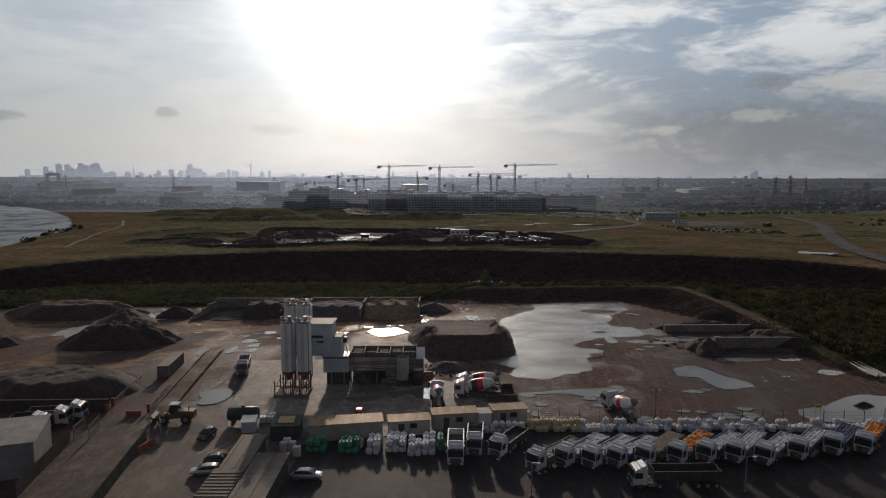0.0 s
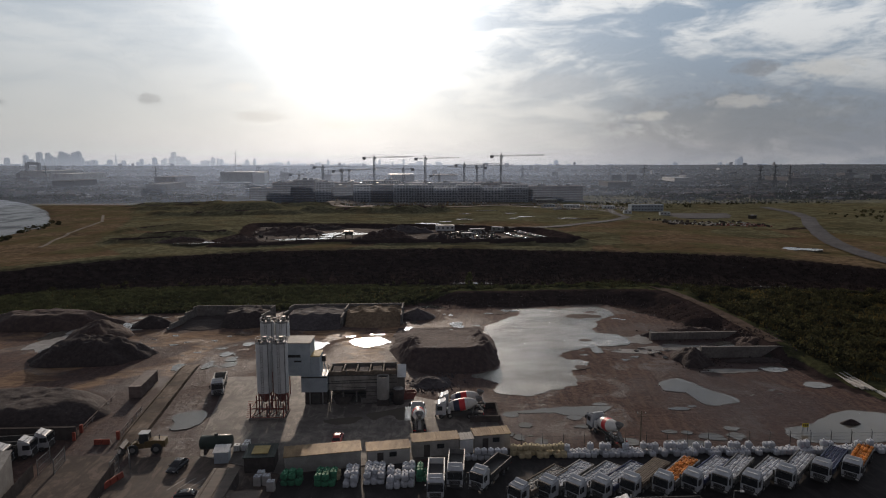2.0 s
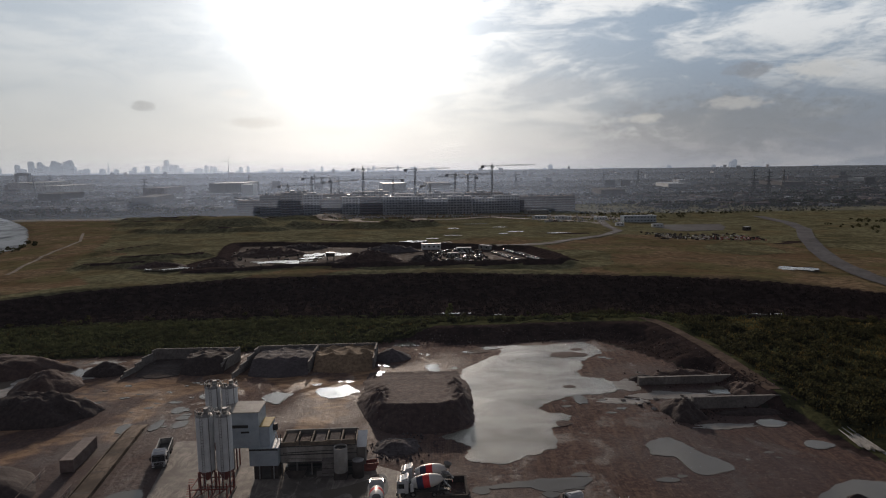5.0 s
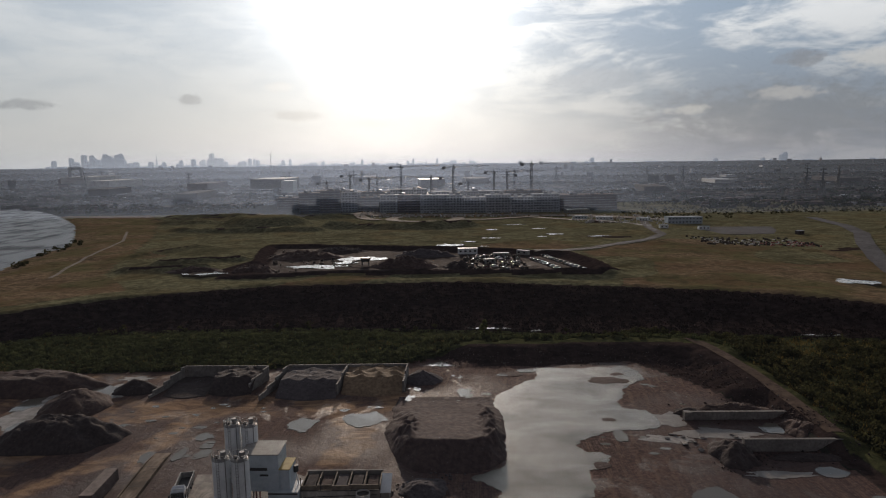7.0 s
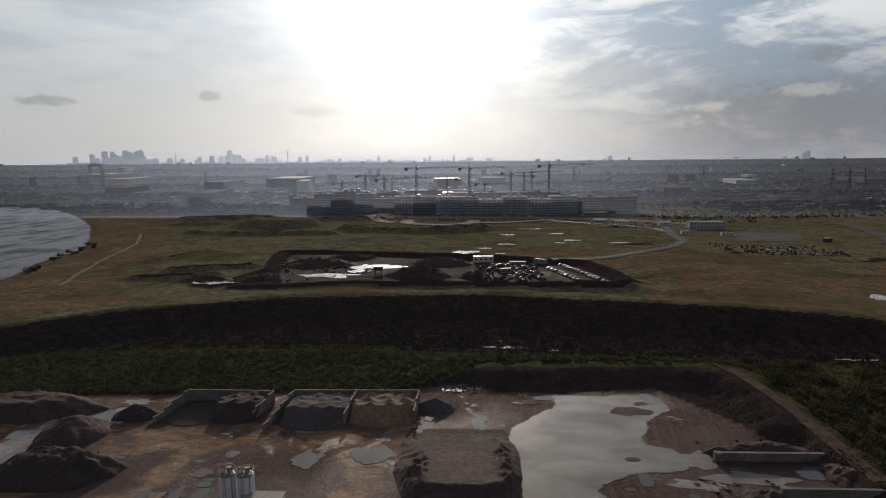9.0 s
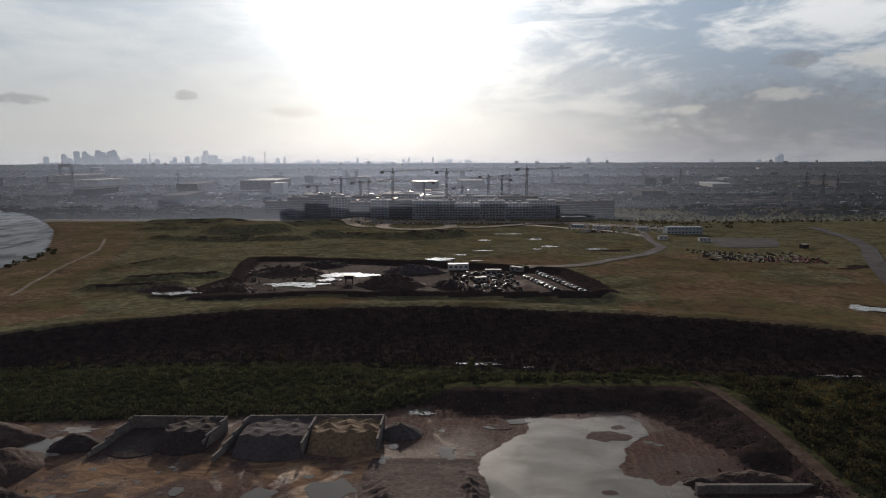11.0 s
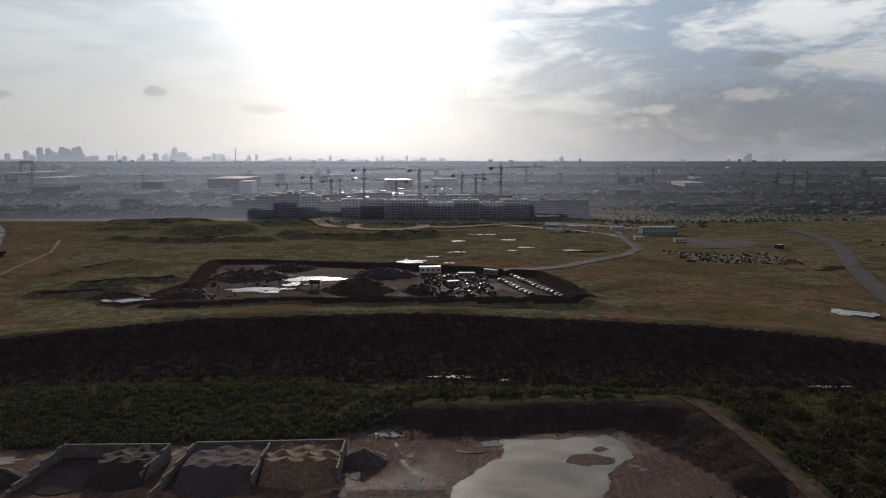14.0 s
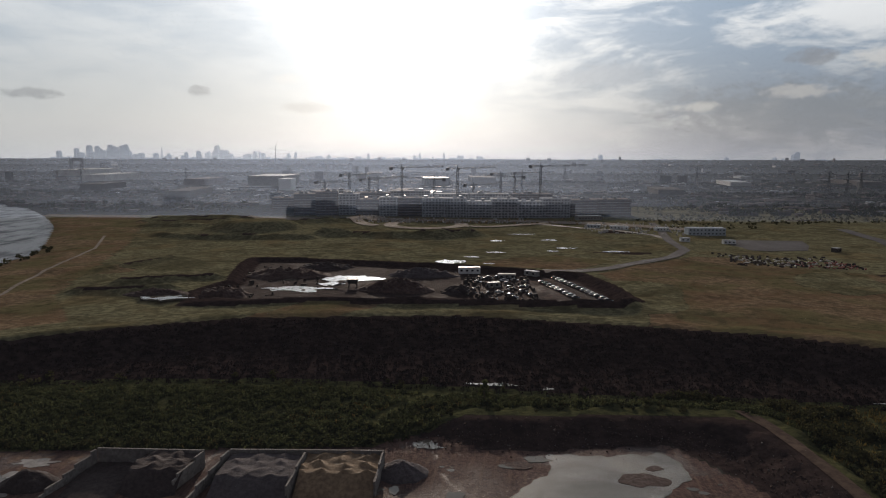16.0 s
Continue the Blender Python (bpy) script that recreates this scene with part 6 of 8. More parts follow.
def rubble(name, pts, n, spread, lo, hi, material, label):
    """Tumbled lumps along a line, too many to count."""
    mb = MB()
    for _ in range(n):
        i = random.randrange(len(pts) - 1)
        t = random.random()
        x = pts[i][0] + (pts[i + 1][0] - pts[i][0]) * t + random.gauss(0, spread)
        y = pts[i][1] + (pts[i + 1][1] - pts[i][1]) * t + random.gauss(0, spread) - spread * 0.4
        s = random.uniform(lo, hi) * random.random() ** 0.5
        c = Vector((x, y, height(x, y) + s * 0.15))
        q = Euler((random.uniform(0, 3), random.uniform(0, 3), random.uniform(0, 3))).to_matrix()
        v = [tuple(c + q @ Vector(p) * s * random.uniform(0.35, 0.75)) for p in ((1, 0, 0), (-1, 0, 0), (0, 1, 0), (0, -1, 0), (0, 0, 0.8), (0, 0, -0.8))]
        mb.add(v, [(0, 2, 4), (2, 1, 4), (1, 3, 4), (3, 0, 4), (2, 0, 5), (1, 2, 5), (3, 1, 5), (0, 3, 5)])
    tagged(mb.make(name, material), label, "rubble", kind="stuff")


rubble("rubble", BUND_FACE, 1200, 3.2, 0.25, 0.8, PILE_BROWN, "tumbled earth and rubble down the face of the bund")
rubble("rubble", BUND_FACE, 90, 3.6, 0.25, 0.7, CONC_WALL, "pale broken concrete in the earth bund")
rubble("rubble", [(55, 176), (78, 175), (84, 160)], 420, 2.4, 0.25, 0.9, PILE_BROWN, "rubble tipped behind the walls")
rubble("rubble", [(-12, 138), (-4, 134), (-3, 146)], 300, 1.8, 0.25, 0.9, PILE_GREY, "broken grey concrete tipped beside the heap")
rubble("rubble", [(55, 147), (64, 152), (84, 153)], 260, 1.6, 0.2, 0.8, PILE_DARK, "loose earth lumps along the wall foot")
rubble("rubble", [(-104, 172), (-92, 166), (-80, 160)], 160, 2.0, 0.3, 1.0, PILE_BROWN, "loose lumps between the heaps")

# ---- vehicles ----
def wheel(parent, x, y, r=0.52, w=0.32):
    s = 1 if y > 0 else -1
    t = MB().lathe([(0, r * 0.55), (0, r * 0.9), (0.2, r), (0.8, r), (1, r * 0.9), (1, r * 0.55)], (x, y - s * w / 2, r), (x, y + s * w / 2, r), 16).make("tyre", RUBBER, parent)
    MB().cyl((x, y - s * w * 0.4, r), (x, y + s * w * 0.42, r), r * 0.56, r * 0.5, 12).make("rim", STEEL_GREY, t)


def cab(parent, x0, wmat=None):
    """A forward cab with its back at x0, looking along +x."""
    paint = wmat or CAB_WHITE
    MB().side([(x0, 0.75), (x0 + 1.95, 0.75), (x0 + 2.0, 1.6), (x0 + 1.82, 2.75), (x0 + 1.45, 3.0), (x0, 3.15)], -1.22, 1.22).make("cab", paint, parent)
    MB().add([(x0 + 2.03, -1.16, 1.66), (x0 + 2.03, 1.16, 1.66), (x0 + 1.88, 1.1, 2.66), (x0 + 1.88, -1.1, 2.66), (x0 + 1.96, -1.16, 1.66), (x0 + 1.96, 1.16, 1.66), (x0 + 1.80, 1.1, 2.66), (x0 + 1.80, -1.1, 2.66)],
             [(0, 1, 2, 3), (1, 5, 6, 2), (0, 3, 7, 4), (3, 2, 6, 7), (0, 4, 5, 1)]).make("windscreen", GLASS, parent)
    for d in (-1, 1):
        MB().box((x0 + 1.2, d * 1.225, 2.1), (1.0, 0.03, 0.85)).make("side_window", GLASS, parent)
        MB().box((x0 + 2.08, d * 0.95, 0.72), (0.1, 0.42, 0.22)).make("headlight", LAMP_GLASS, parent)
        MB().box((x0 + 1.9, d * 1.44, 2.25), (0.14, 0.24, 0.75)).make("mirror", STEEL_DARK, parent)
        MB().bar((x0 + 2.04, d * 0.1, 1.68), (x0 + 1.98, d * 0.75, 2.05), 0.03).make("wiper", STEEL_DARK, parent)
        MB().box((x0 + 0.95, d * 1.2, 0.62), (0.7, 0.12, 0.5)).make("step", STEEL_DARK, parent)
    MB().box((x0 + 2.0, 0, 0.62), (0.22, 2.42, 0.5)).make("bumper", STEEL_DARK, parent)
    grille = MB()
    for i in range(4):
        grille.box((x0 + 2.01, 0, 1.0 + i * 0.15), (0.07, 1.7, 0.10))
    grille.make("grille", STEEL_DARK, parent)
    MB().box((x0 + 1.9, 0, 2.86), (0.3, 2.3, 0.16), top=0.9).make("visor", STEEL_DARK, parent)
    MB().box((x0 + 0.9, 0, 3.2), (0.25, 1.6, 0.14)).make("light_bar", LAMP_GLASS, parent)
    MB().side([(x0 + 0.1, 3.1), (x0 + 1.3, 3.02), (x0 + 0.25, 3.5), (x0 + 0.1, 3.5)], -1.05, 1.05).make("wind_deflector", paint, parent)


def tub(parent, x0, x1, z0, z1, w, material):
    """An open steel body with ribs."""
    L, c = x1 - x0, (x0 + x1) / 2
    MB().box((c, 0, z0 + 0.06), (L, w, 0.12)).make("body_floor", STEEL_DARK, parent)
    for d in (-1, 1):
        s = MB().box((c, d * (w / 2 - 0.05), (z0 + z1) / 2), (L, 0.1, z1 - z0))
        for i in range(7):
            s.box((x0 + 0.15 + i * (L - 0.3) / 6, d * (w / 2 + 0.03), (z0 + z1) / 2), (0.12, 0.08, z1 - z0))
        s.box((c, d * (w / 2), z1), (L, 0.16, 0.1))
        s.make("body_side", material, parent)
    MB().box((x0 + 0.05, 0, (z0 + z1) / 2), (0.1, w - 0.2, z1 - z0)).make("tailgate", material, parent)
    MB().box((x1 - 0.05, 0, (z0 + z1) / 2 + 0.15), (0.1, w - 0.2, z1 - z0 + 0.3)).make("headboard", material, parent)


def tipper(label, material, m, sides=1.0, group="parked lorries", tail=-4.7):
    """An eight-wheel lorry, cab along +x, origin on the ground, tail that far behind it."""
    t = thing("tipper_truck", label, "truck", group, m)
    cab(t, 2.75)
    MB().box(((tail + 3.7) / 2, 0, 0.85), (3.7 - tail, 0.9, 0.35)).make("chassis", STEEL_DARK, t)
    tub(t, tail, 2.4, 1.15, 1.15 + sides, 2.5, material)
    for x in (3.6, 1.9, tail + 2.5, tail + 1.2):
        for d in (-1, 1):
            wheel(t, x, d * 1.05)
    for d in (-1, 1):
        MB().box((0.3, d * 1.0, 0.7), (1.5, 0.4, 0.5)).make("fuel_tank", STEEL_GREY, t)
        MB().box((tail - 0.02, d * 0.95, 0.95), (0.06, 0.4, 0.16)).make("tail_lamp", DRUM_RED, t)
        MB().box((tail + 1.85, d * 1.1, 1.1), (2.6, 0.4, 0.04)).make("mudguard", STEEL_DARK, t)
    return t


def articulated(m):
    t = thing("articulated_tipper", "white tractor with a long dark empty tipping trailer", "truck", "parked lorries", m)
    cab(t, 4.2)
    MB().box((3.6, 0, 0.8), (5.0, 0.9, 0.3)).make("chassis", STEEL_DARK, t)
    tub(t, -6.2, 3.4, 1.4, 2.7, 2.5, STEEL_DARK)
    for x in (5.2, 2.4, -3.0, -4.3, -5.6):
        for d in (-1, 1):
            wheel(t, x, d * 1.05)
    for d in (-1, 1):
        MB().box((3.4, d * 0.9, 0.75), (1.2, 0.5, 0.5)).make("fuel_tank", STEEL_GREY, t)
        MB().bar((-0.2, d * 0.8, 0), (-0.2, d * 0.8, 1.3), 0.12).make("support_leg", STEEL_GREY, t)
    MB().cyl((3.75, -1.0, 1.0), (3.75, -1.0, 3.3), 0.09, n=8).make("exhaust", STEEL_WHITE, t)


def mixer(label, m, stripes=True):
    t = thing("mixer_truck", label, "truck", "mixer trucks", m)
    cab(t, 2.5)
    MB().box((-0.6, 0, 0.85), (8.2, 0.9, 0.35)).make("chassis", STEEL_DARK, t)
    a, b = Vector((2.0, 0, 2.0)), Vector((-3.6, 0, 3.0))
    prof = [(0.0, 0.3), (0.02, 0.75), (0.18, 1.08), (0.34, 1.2), (0.5, 1.2), (0.62, 1.16), (0.8, 0.92), (1.0, 0.5), (1.0, 0.35)]
    cuts = [0.0, 0.18, 0.38, 0.58, 1.0]
    mats = [DRUM_WHITE, DRUM_BLUE, DRUM_RED, DRUM_WHITE] if stripes else [DRUM_WHITE, DRUM_WHITE, DRUM_RED, DRUM_WHITE]
    radius = lambda s: float(np.interp(s, [p for p, _ in prof], [r for _, r in prof]))
    for lo, hi, mt in zip(cuts[:-1], cuts[1:], mats):
        ss = [lo] + [p for p, _ in prof if lo < p < hi] + [hi]
        MB().lathe([(s, radius(s)) for s in ss], a, b, 22).make("drum_band", mt, t, smooth=True)
    MB().cyl(a + Vector((0.05, 0, 0)), a + Vector((0.2, 0, 0)), 0.5, n=14).make("gearbox", STEEL_DARK, t)
    for d in (-1, 1):
        MB().bar((-2.6, d * 0.7, 1.0), (-3.0, d * 0.6, 2.4), 0.14).make("pedestal", STEEL_GREY, t)
        MB().box((-4.72, d * 0.95, 0.95), (0.06, 0.4, 0.16)).make("tail_lamp", DRUM_RED, t)
    MB().cyl((-3.9, 0, 3.9), (-3.7, 0, 3.1), 0.75, 0.35, 14, False).make("hopper", STEEL_GREY, t)
    MB().side([(-4.9, 1.2), (-4.75, 1.15), (-3.6, 2.3), (-3.75, 2.4)], -0.3, 0.3).make("chute", STEEL_GREY, t)
    lad = MB()
    for d in (0.5, 0.85):
        lad.bar((-4.3, d, 0.8), (-4.2, d, 3.4), 0.05)
    for i in range(7):
        lad.bar((-4.28, 0.5, 1.0 + i * 0.35), (-4.28, 0.85, 1.0 + i * 0.35), 0.04)
    lad.make("ladder", STEEL_GREY, t)
    MB().cyl((1.9, 0.9, 1.0), (1.9, 0.9, 2.3), 0.3, n=12).make("water_tank", STEEL_WHITE, t)
    for x in (3.4, 1.7, -2.0, -3.3):
        for d in (-1, 1):
            wheel(t, x, d * 1.05)
    return t


def loft(stations, n=12):
    """Rounded sections across y, one after another along x: (x, floor, top, half width, how square)."""
    v, f = [], []
    for x, z0, z1, w, sq in stations:
        for i in range(n):
            a = math.tau * (i + 0.5) / n
            c, s_ = math.cos(a), math.sin(a)
            v.append((x, w * math.copysign(abs(c) ** sq, c), (z0 + z1) / 2 + (z1 - z0) / 2 * math.copysign(abs(s_) ** sq, s_)))
    m = len(stations)
    for j in range(m - 1):
        f += [(j * n + i, j * n + (i + 1) % n, (j + 1) * n + (i + 1) % n, (j + 1) * n + i) for i in range(n)]
    f += [tuple(range(n - 1, -1, -1)), tuple((m - 1) * n + i for i in range(n))]
    return MB().add(v, f)


def car(label, paint, m, group="parked cars", estate=0.0):
    c = thing("car", label, "car", group, m)
    loft([(-2.15, 0.42, 0.82, 0.70, 0.6), (-2.02, 0.30, 0.93, 0.82, 0.5), (-1.3, 0.24, 0.97, 0.87, 0.45), (0.2, 0.24, 0.97, 0.88, 0.45), (1.0, 0.24, 0.94, 0.87, 0.45), (1.8, 0.27, 0.82, 0.82, 0.5), (2.08, 0.34, 0.70, 0.72, 0.6), (2.16, 0.42, 0.60, 0.55, 0.7)]).make("body", paint, c, smooth=True)
    e = estate * 0.35
    loft([(-1.95 - e * 0.2, 0.86, 0.98, 0.66, 0.5), (-1.55 - e, 0.86, 1.30 + e * 0.3, 0.66, 0.5), (-0.9, 0.86, 1.44, 0.69, 0.45), (-0.1, 0.86, 1.46, 0.70, 0.45), (0.45, 0.86, 1.36, 0.69, 0.5), (1.15, 0.86, 0.97, 0.66, 0.5)]).make("glasshouse", GLASS, c, smooth=True)
    loft([(-1.5 - e, 1.27 + e * 0.3, 1.33 + e * 0.3, 0.56, 0.6), (-0.9, 1.40, 1.475, 0.60, 0.6), (-0.1, 1.42, 1.495, 0.61, 0.6), (0.42, 1.34, 1.40, 0.58, 0.6)]).make("roof", paint, c, smooth=True)
    for x in (1.3, -1.3):
        for d in (-1, 1):
            wheel(c, x, d * 0.78, 0.31, 0.2)
    for d in (-1, 1):
        MB().box((2.02, d * 0.60, 0.64), (0.14, 0.30, 0.12)).make("headlight", LAMP_GLASS, c)
        MB().box((-2.08, d * 0.62, 0.78), (0.10, 0.22, 0.16)).make("tail_lamp", DRUM_RED, c)
        MB().box((0.75, d * 0.96, 1.0), (0.14, 0.18, 0.13)).make("mirror", paint, c)
        for x0, z0, x1, z1 in ((1.12, 0.96, 0.44, 1.36), (-0.35, 0.95, -0.38, 1.44), (-1.75 - e, 0.95, -1.4 - e, 1.32)):
            MB().bar((x0, d * 0.68, z0), (x1, d * 0.6, z1), 0.05).make("pillar", paint, c)
    return c


car("silver saloon car parked beside a cabin", CAR_SILVER, pose(-28.0, 84.6, 0, 0, 0, 0))
car("silver hatchback parked on tan tarmac", CAR_SILVER, pose(-43.3, 86.0, 0, 0, 0, 187), estate=1)
car("dark saloon car parked on tan tarmac", CAR_DARK, pose(-42.6, 89.6, 0, 0, 0, 5))
car("dark car parked at the marked bays", CAR_DARK, pose(-47.9, 99.0, 0, 0, 0, 258))
car("small red car behind the sheds", CAR_RED, pose(-23.6, 108.6, 0, 0, 0, 90))

for i in range(6):
    b = sheet("trim_bay_line", [(-47 + i * 1.5, 92.5 + i * 0.1), (-46.9 + i * 1.5, 92.5 + i * 0.1), (-45.4 + i * 1.5, 96.0), (-45.5 + i * 1.5, 96.0)], 0.03, WALL_PALE, "faded white parking line", "marking", 0.008)

# wheel loader
ld = thing("wheel_loader", "dusty yellow wheel loader with a raised dark bucket", "loader", "", pose(-56.0, 105.6, 0, 0, 0, 186))
MB().side([(-3.6, 1.0), (-0.2, 0.9), (-0.2, 2.0), (-1.6, 2.25), (-3.5, 2.1)], -0.85, 0.85).make("engine_hood", LOADER_YELLOW, ld)
MB().box((0.9, 0, 1.25), (1.9, 1.3, 0.9)).make("front_frame", LOADER_YELLOW, ld)
MB().side([(-0.9, 1.7), (0.55, 1.7), (0.75, 2.4), (0.5, 3.35), (-0.8, 3.35)], -0.72, 0.72).make("cab", GLASS, ld)
MB().box((-0.15, 0, 3.42), (1.6, 1.6, 0.12)).make("cab_roof", STEEL_WHITE, ld)
for d in (-1, 1):
    MB().bar((0.9, d * 0.55, 1.9), (3.2, d * 0.55, 0.8), 0.24).make("lift_arm", LOADER_YELLOW, ld)
    MB().bar((-0.9, d * 0.7, 1.7), (-0.8, d * 0.7, 3.35), 0.1).make("cab_post", STEEL_DARK, ld)
    for x in (1.6, -2.2):
        wheel(ld, x, d * 1.1, 0.85, 0.65)
MB().side([(3.0, 0.3), (4.3, 0.15), (4.3, 0.25), (3.5, 0.5), (3.3, 1.2), (3.7, 1.7), (3.5, 1.75), (3.0, 1.3)], -1.5, 1.5).make("bucket", STEEL_DARK, ld)
MB().cyl((-2.6, 0.4, 2.2), (-2.6, 0.4, 3.0), 0.08, n=8).make("exhaust", STEEL_DARK, ld)

# ---- lorries ----
HEAD = -136.0
ROW = [(3.6, 86.7), (8.1, 88.0), (12.1, 87.6), (15.9, 87.8), (20.4, 88.4), (25.4, 88.8), (30.0, 89.4), (34.5, 89.4), (38.6, 88.7), (44.7, 90.4), (51.2, 92.0), (56.3, 92.4)]
BODY = [TIMBER, STEEL_GREY, STEEL_GREY, TRUCK_BLUE, TIMBER, STEEL_GREY, TRUCK_BLUE, STEEL_GREY, STEEL_GREY, STEEL_GREY, TRUCK_BLUE, STEEL_DARK]
LOAD = ["grey", "white", "white", "white", "plank", "orange", "white", "white", "white", "white", "navy", "orange"]
WORDS = {"grey": "grey timber-sided lorry with stacked dark crates", "white": "white-cabbed lorry loaded with pale woven bags", "plank": "white-cabbed lorry with long timber boards",
         "orange": "white-cabbed lorry loaded with orange sacks", "navy": "white-cabbed lorry with a navy body of bags"}


def bag_mesh(name, material, s=(1.0, 1.0, 0.9)):
    """A slumped woven bulk bag, creased round the sides, with lifting corners and a gathered neck."""
    v, f, n = [], [], 16
    prof = [(0.0, 0.88), (0.08, 1.0), (0.3, 1.05), (0.6, 1.03), (0.88, 0.97), (0.97, 0.84), (0.93, 0.45), (1.0, 0.18), (1.2, 0.15), (1.3, 0.28), (1.28, 0.0)]
    for z, r in prof:
        for i in range(n):
            a = math.tau * (i + 0.5) / n
            sq = 1 / max(abs(math.cos(a)), abs(math.sin(a))) ** 0.9
            crease = 1 + 0.09 * noise.noise(Vector((math.cos(a) * 2.5, math.sin(a) * 2.5, z * 3))) + (0.04 if i % 2 else -0.04) * (r > 0.5)
            lift = 0.10 * max(0.0, abs(math.sin(2 * a)) - 0.6) if 0.85 < z < 1.0 and r > 0.7 else 0.0
            v.append((s[0] / 2 * r * crease * math.cos(a) * sq, s[1] / 2 * r * crease * math.sin(a) * sq, s[2] * (z + lift)))
    for j in range(len(prof) - 1):
        f += [(j * n + i, j * n + (i + 1) % n, (j + 1) * n + (i + 1) % n, (j + 1) * n + i) for i in range(n)]
    return MB().add(v, f).mesh(name, material, True)


BAGS = {"white": bag_mesh("bulk_bag", BAG_WHITE), "cream": bag_mesh("bulk_bag", BAG_YELLOW), "green": bag_mesh("bulk_bag", BAG_GREEN),
        "small": bag_mesh("sack", BAG_WHITE, (0.50, 0.50, 0.36)), "orange": bag_mesh("sack", BAG_ORANGE, (0.52, 0.52, 0.42)),
        "grey": bag_mesh("sack", SHEET_GREY, (0.50, 0.50, 0.34)), "navy": bag_mesh("sack", TRUCK_BLUE, (0.5, 0.5, 0.36))}
BAG_LABEL = {"white": "white woven bulk bag with a tied neck", "cream": "cream woven bulk bag with a tied neck", "green": "green woven bulk bag with a tied neck",
             "small": "pale woven sack on a lorry bed", "orange": "orange mesh sack on a lorry bed", "grey": "grey filled sack on a lorry bed", "navy": "dark blue sack on a lorry bed"}


def bag(kind, x, y, z, rz):
    b = new("bulk_bag" if kind in ("white", "cream", "green") else "sack", BAGS[kind])
    b.matrix_basis = pose(x, y, z, random.uniform(-4, 4), random.uniform(-4, 4), rz + random.uniform(-9, 9)) @ Matrix.Diagonal((random.uniform(0.92, 1.06), random.uniform(0.92, 1.06), random.uniform(0.75, 1.1), 1))
    tagged(b, BAG_LABEL[kind], "bag", kind + " bags")


for lorry, ((fx, fy), bm, ld_kind) in enumerate(zip(ROW, BODY, LOAD)):
    turn = HEAD + random.uniform(-2, 2)
    d = Vector((math.cos(radians(turn)), math.sin(radians(turn)), 0))
    q = Vector((-d.y, d.x, 0))
    c = Vector((fx + 1.0, fy - 0.4, 0)) - d * 4.8
    tipper(WORDS[ld_kind], bm, pose(c.x, c.y, 0, 0, 0, turn), 0.75, tail=-7.0)
    if ld_kind == "plank":
        for j in range(7):
            p = c - d * 2.3 + q * (-0.95 + j * 0.32)
            pl = thing("timber_board", "long grey timber board on a lorry bed", "board", "boards on the lorry", pose(p.x, p.y, 1.75 + 0.02 * (j % 2), 0, 0, turn))
            MB().box((0, 0, 0), (9.0, 0.26, 0.5)).make("board", TIMBER, pl)
    else:
        kind = {"white": "small"}.get(ld_kind, ld_kind)
        joined = MB()
        for i in range(16):
            for j in range(4):
                p = c + d * (-6.7 + i * 0.58) + q * (-0.84 + j * 0.56)
                z = 1.42 + (0.3 if kind == "orange" else 0.12) * random.random()
                if lorry < 4:
                    bag(kind, p.x, p.y, z, turn)
                    continue
                me = BAGS[kind]
                m = pose(p.x, p.y, z, random.uniform(-6, 6), random.uniform(-6, 6), turn + random.uniform(-9, 9))
                joined.add([tuple(m @ w.co) for w in me.vertices], [tuple(f.vertices) for f in me.polygons])
        if joined.v:
            tagged(joined.make("sacks", BAGS[kind].materials[0], smooth=True), BAG_LABEL[kind].replace("sack", "sacks heaped"), "bags", kind="stuff")

articulated(pose(24.2, 82.4, 0, 0, 0, 181))
tipper("white-cabbed lorry with an empty steel body", STEEL_WHITE, pose(-6.4, 92.6, 0, 0, 0, -92), 1.1)
tipper("white-cabbed lorry parked beside bulk bags", STEEL_GREY, pose(-3.2, 96.0, 0, 0, 0, -95), 0.9)
tipper("white-cabbed lorry with a dark empty body", STEEL_DARK, pose(2.2, 94.6, 0, 0, 0, -124), 0.9)
tipper("white tipper lorry driving out with dark load", STEEL_GREY, pose(-53.0, 135.2, 0, 0, 0, -77), 1.2, "lorries in the yard")
for i, (x, y) in enumerate(((-77.3, 106.4), (-78.4, 103.6), (-80.6, 100.8), (-94, 104.5))):
    tipper("white-cabbed tipper with a dark steel body", STEEL_DARK, pose(x, y, 0, 0, 0, 8), 1.1, "lorries by the workshop")
mixer("mixer truck with white, navy and red drum", pose(-1.6, 118.9, 0, 0, 0, 178))
mixer("mixer truck with white, navy and red drum", pose(-1.0, 122.6, 0, 0, 0, 176))
mixer("mixer truck with a dusty white drum", pose(-9.4, 115.2, 0, 0, 0, 94), False)
mixer("mixer truck with white and red drum", pose(24.4, 109.2, 0, 0, 0, 108), False)
pit_wall = thing("wash_pit", "low dark concrete washout pit beside mixer trucks", "pit", "", pose(3.2, 116.2, 0, 0, 0, 0))
for c, s in (((0, 0, 0.6), (5.5, 0.4, 1.2)), ((2.8, 3.4, 0.6), (0.4, 6.4, 1.2)), ((0, 6.7, 0.6), (5.5, 0.4, 1.2))):
    MB().box(c, s).make("pit_side", WALL_DARK, pit_wall)

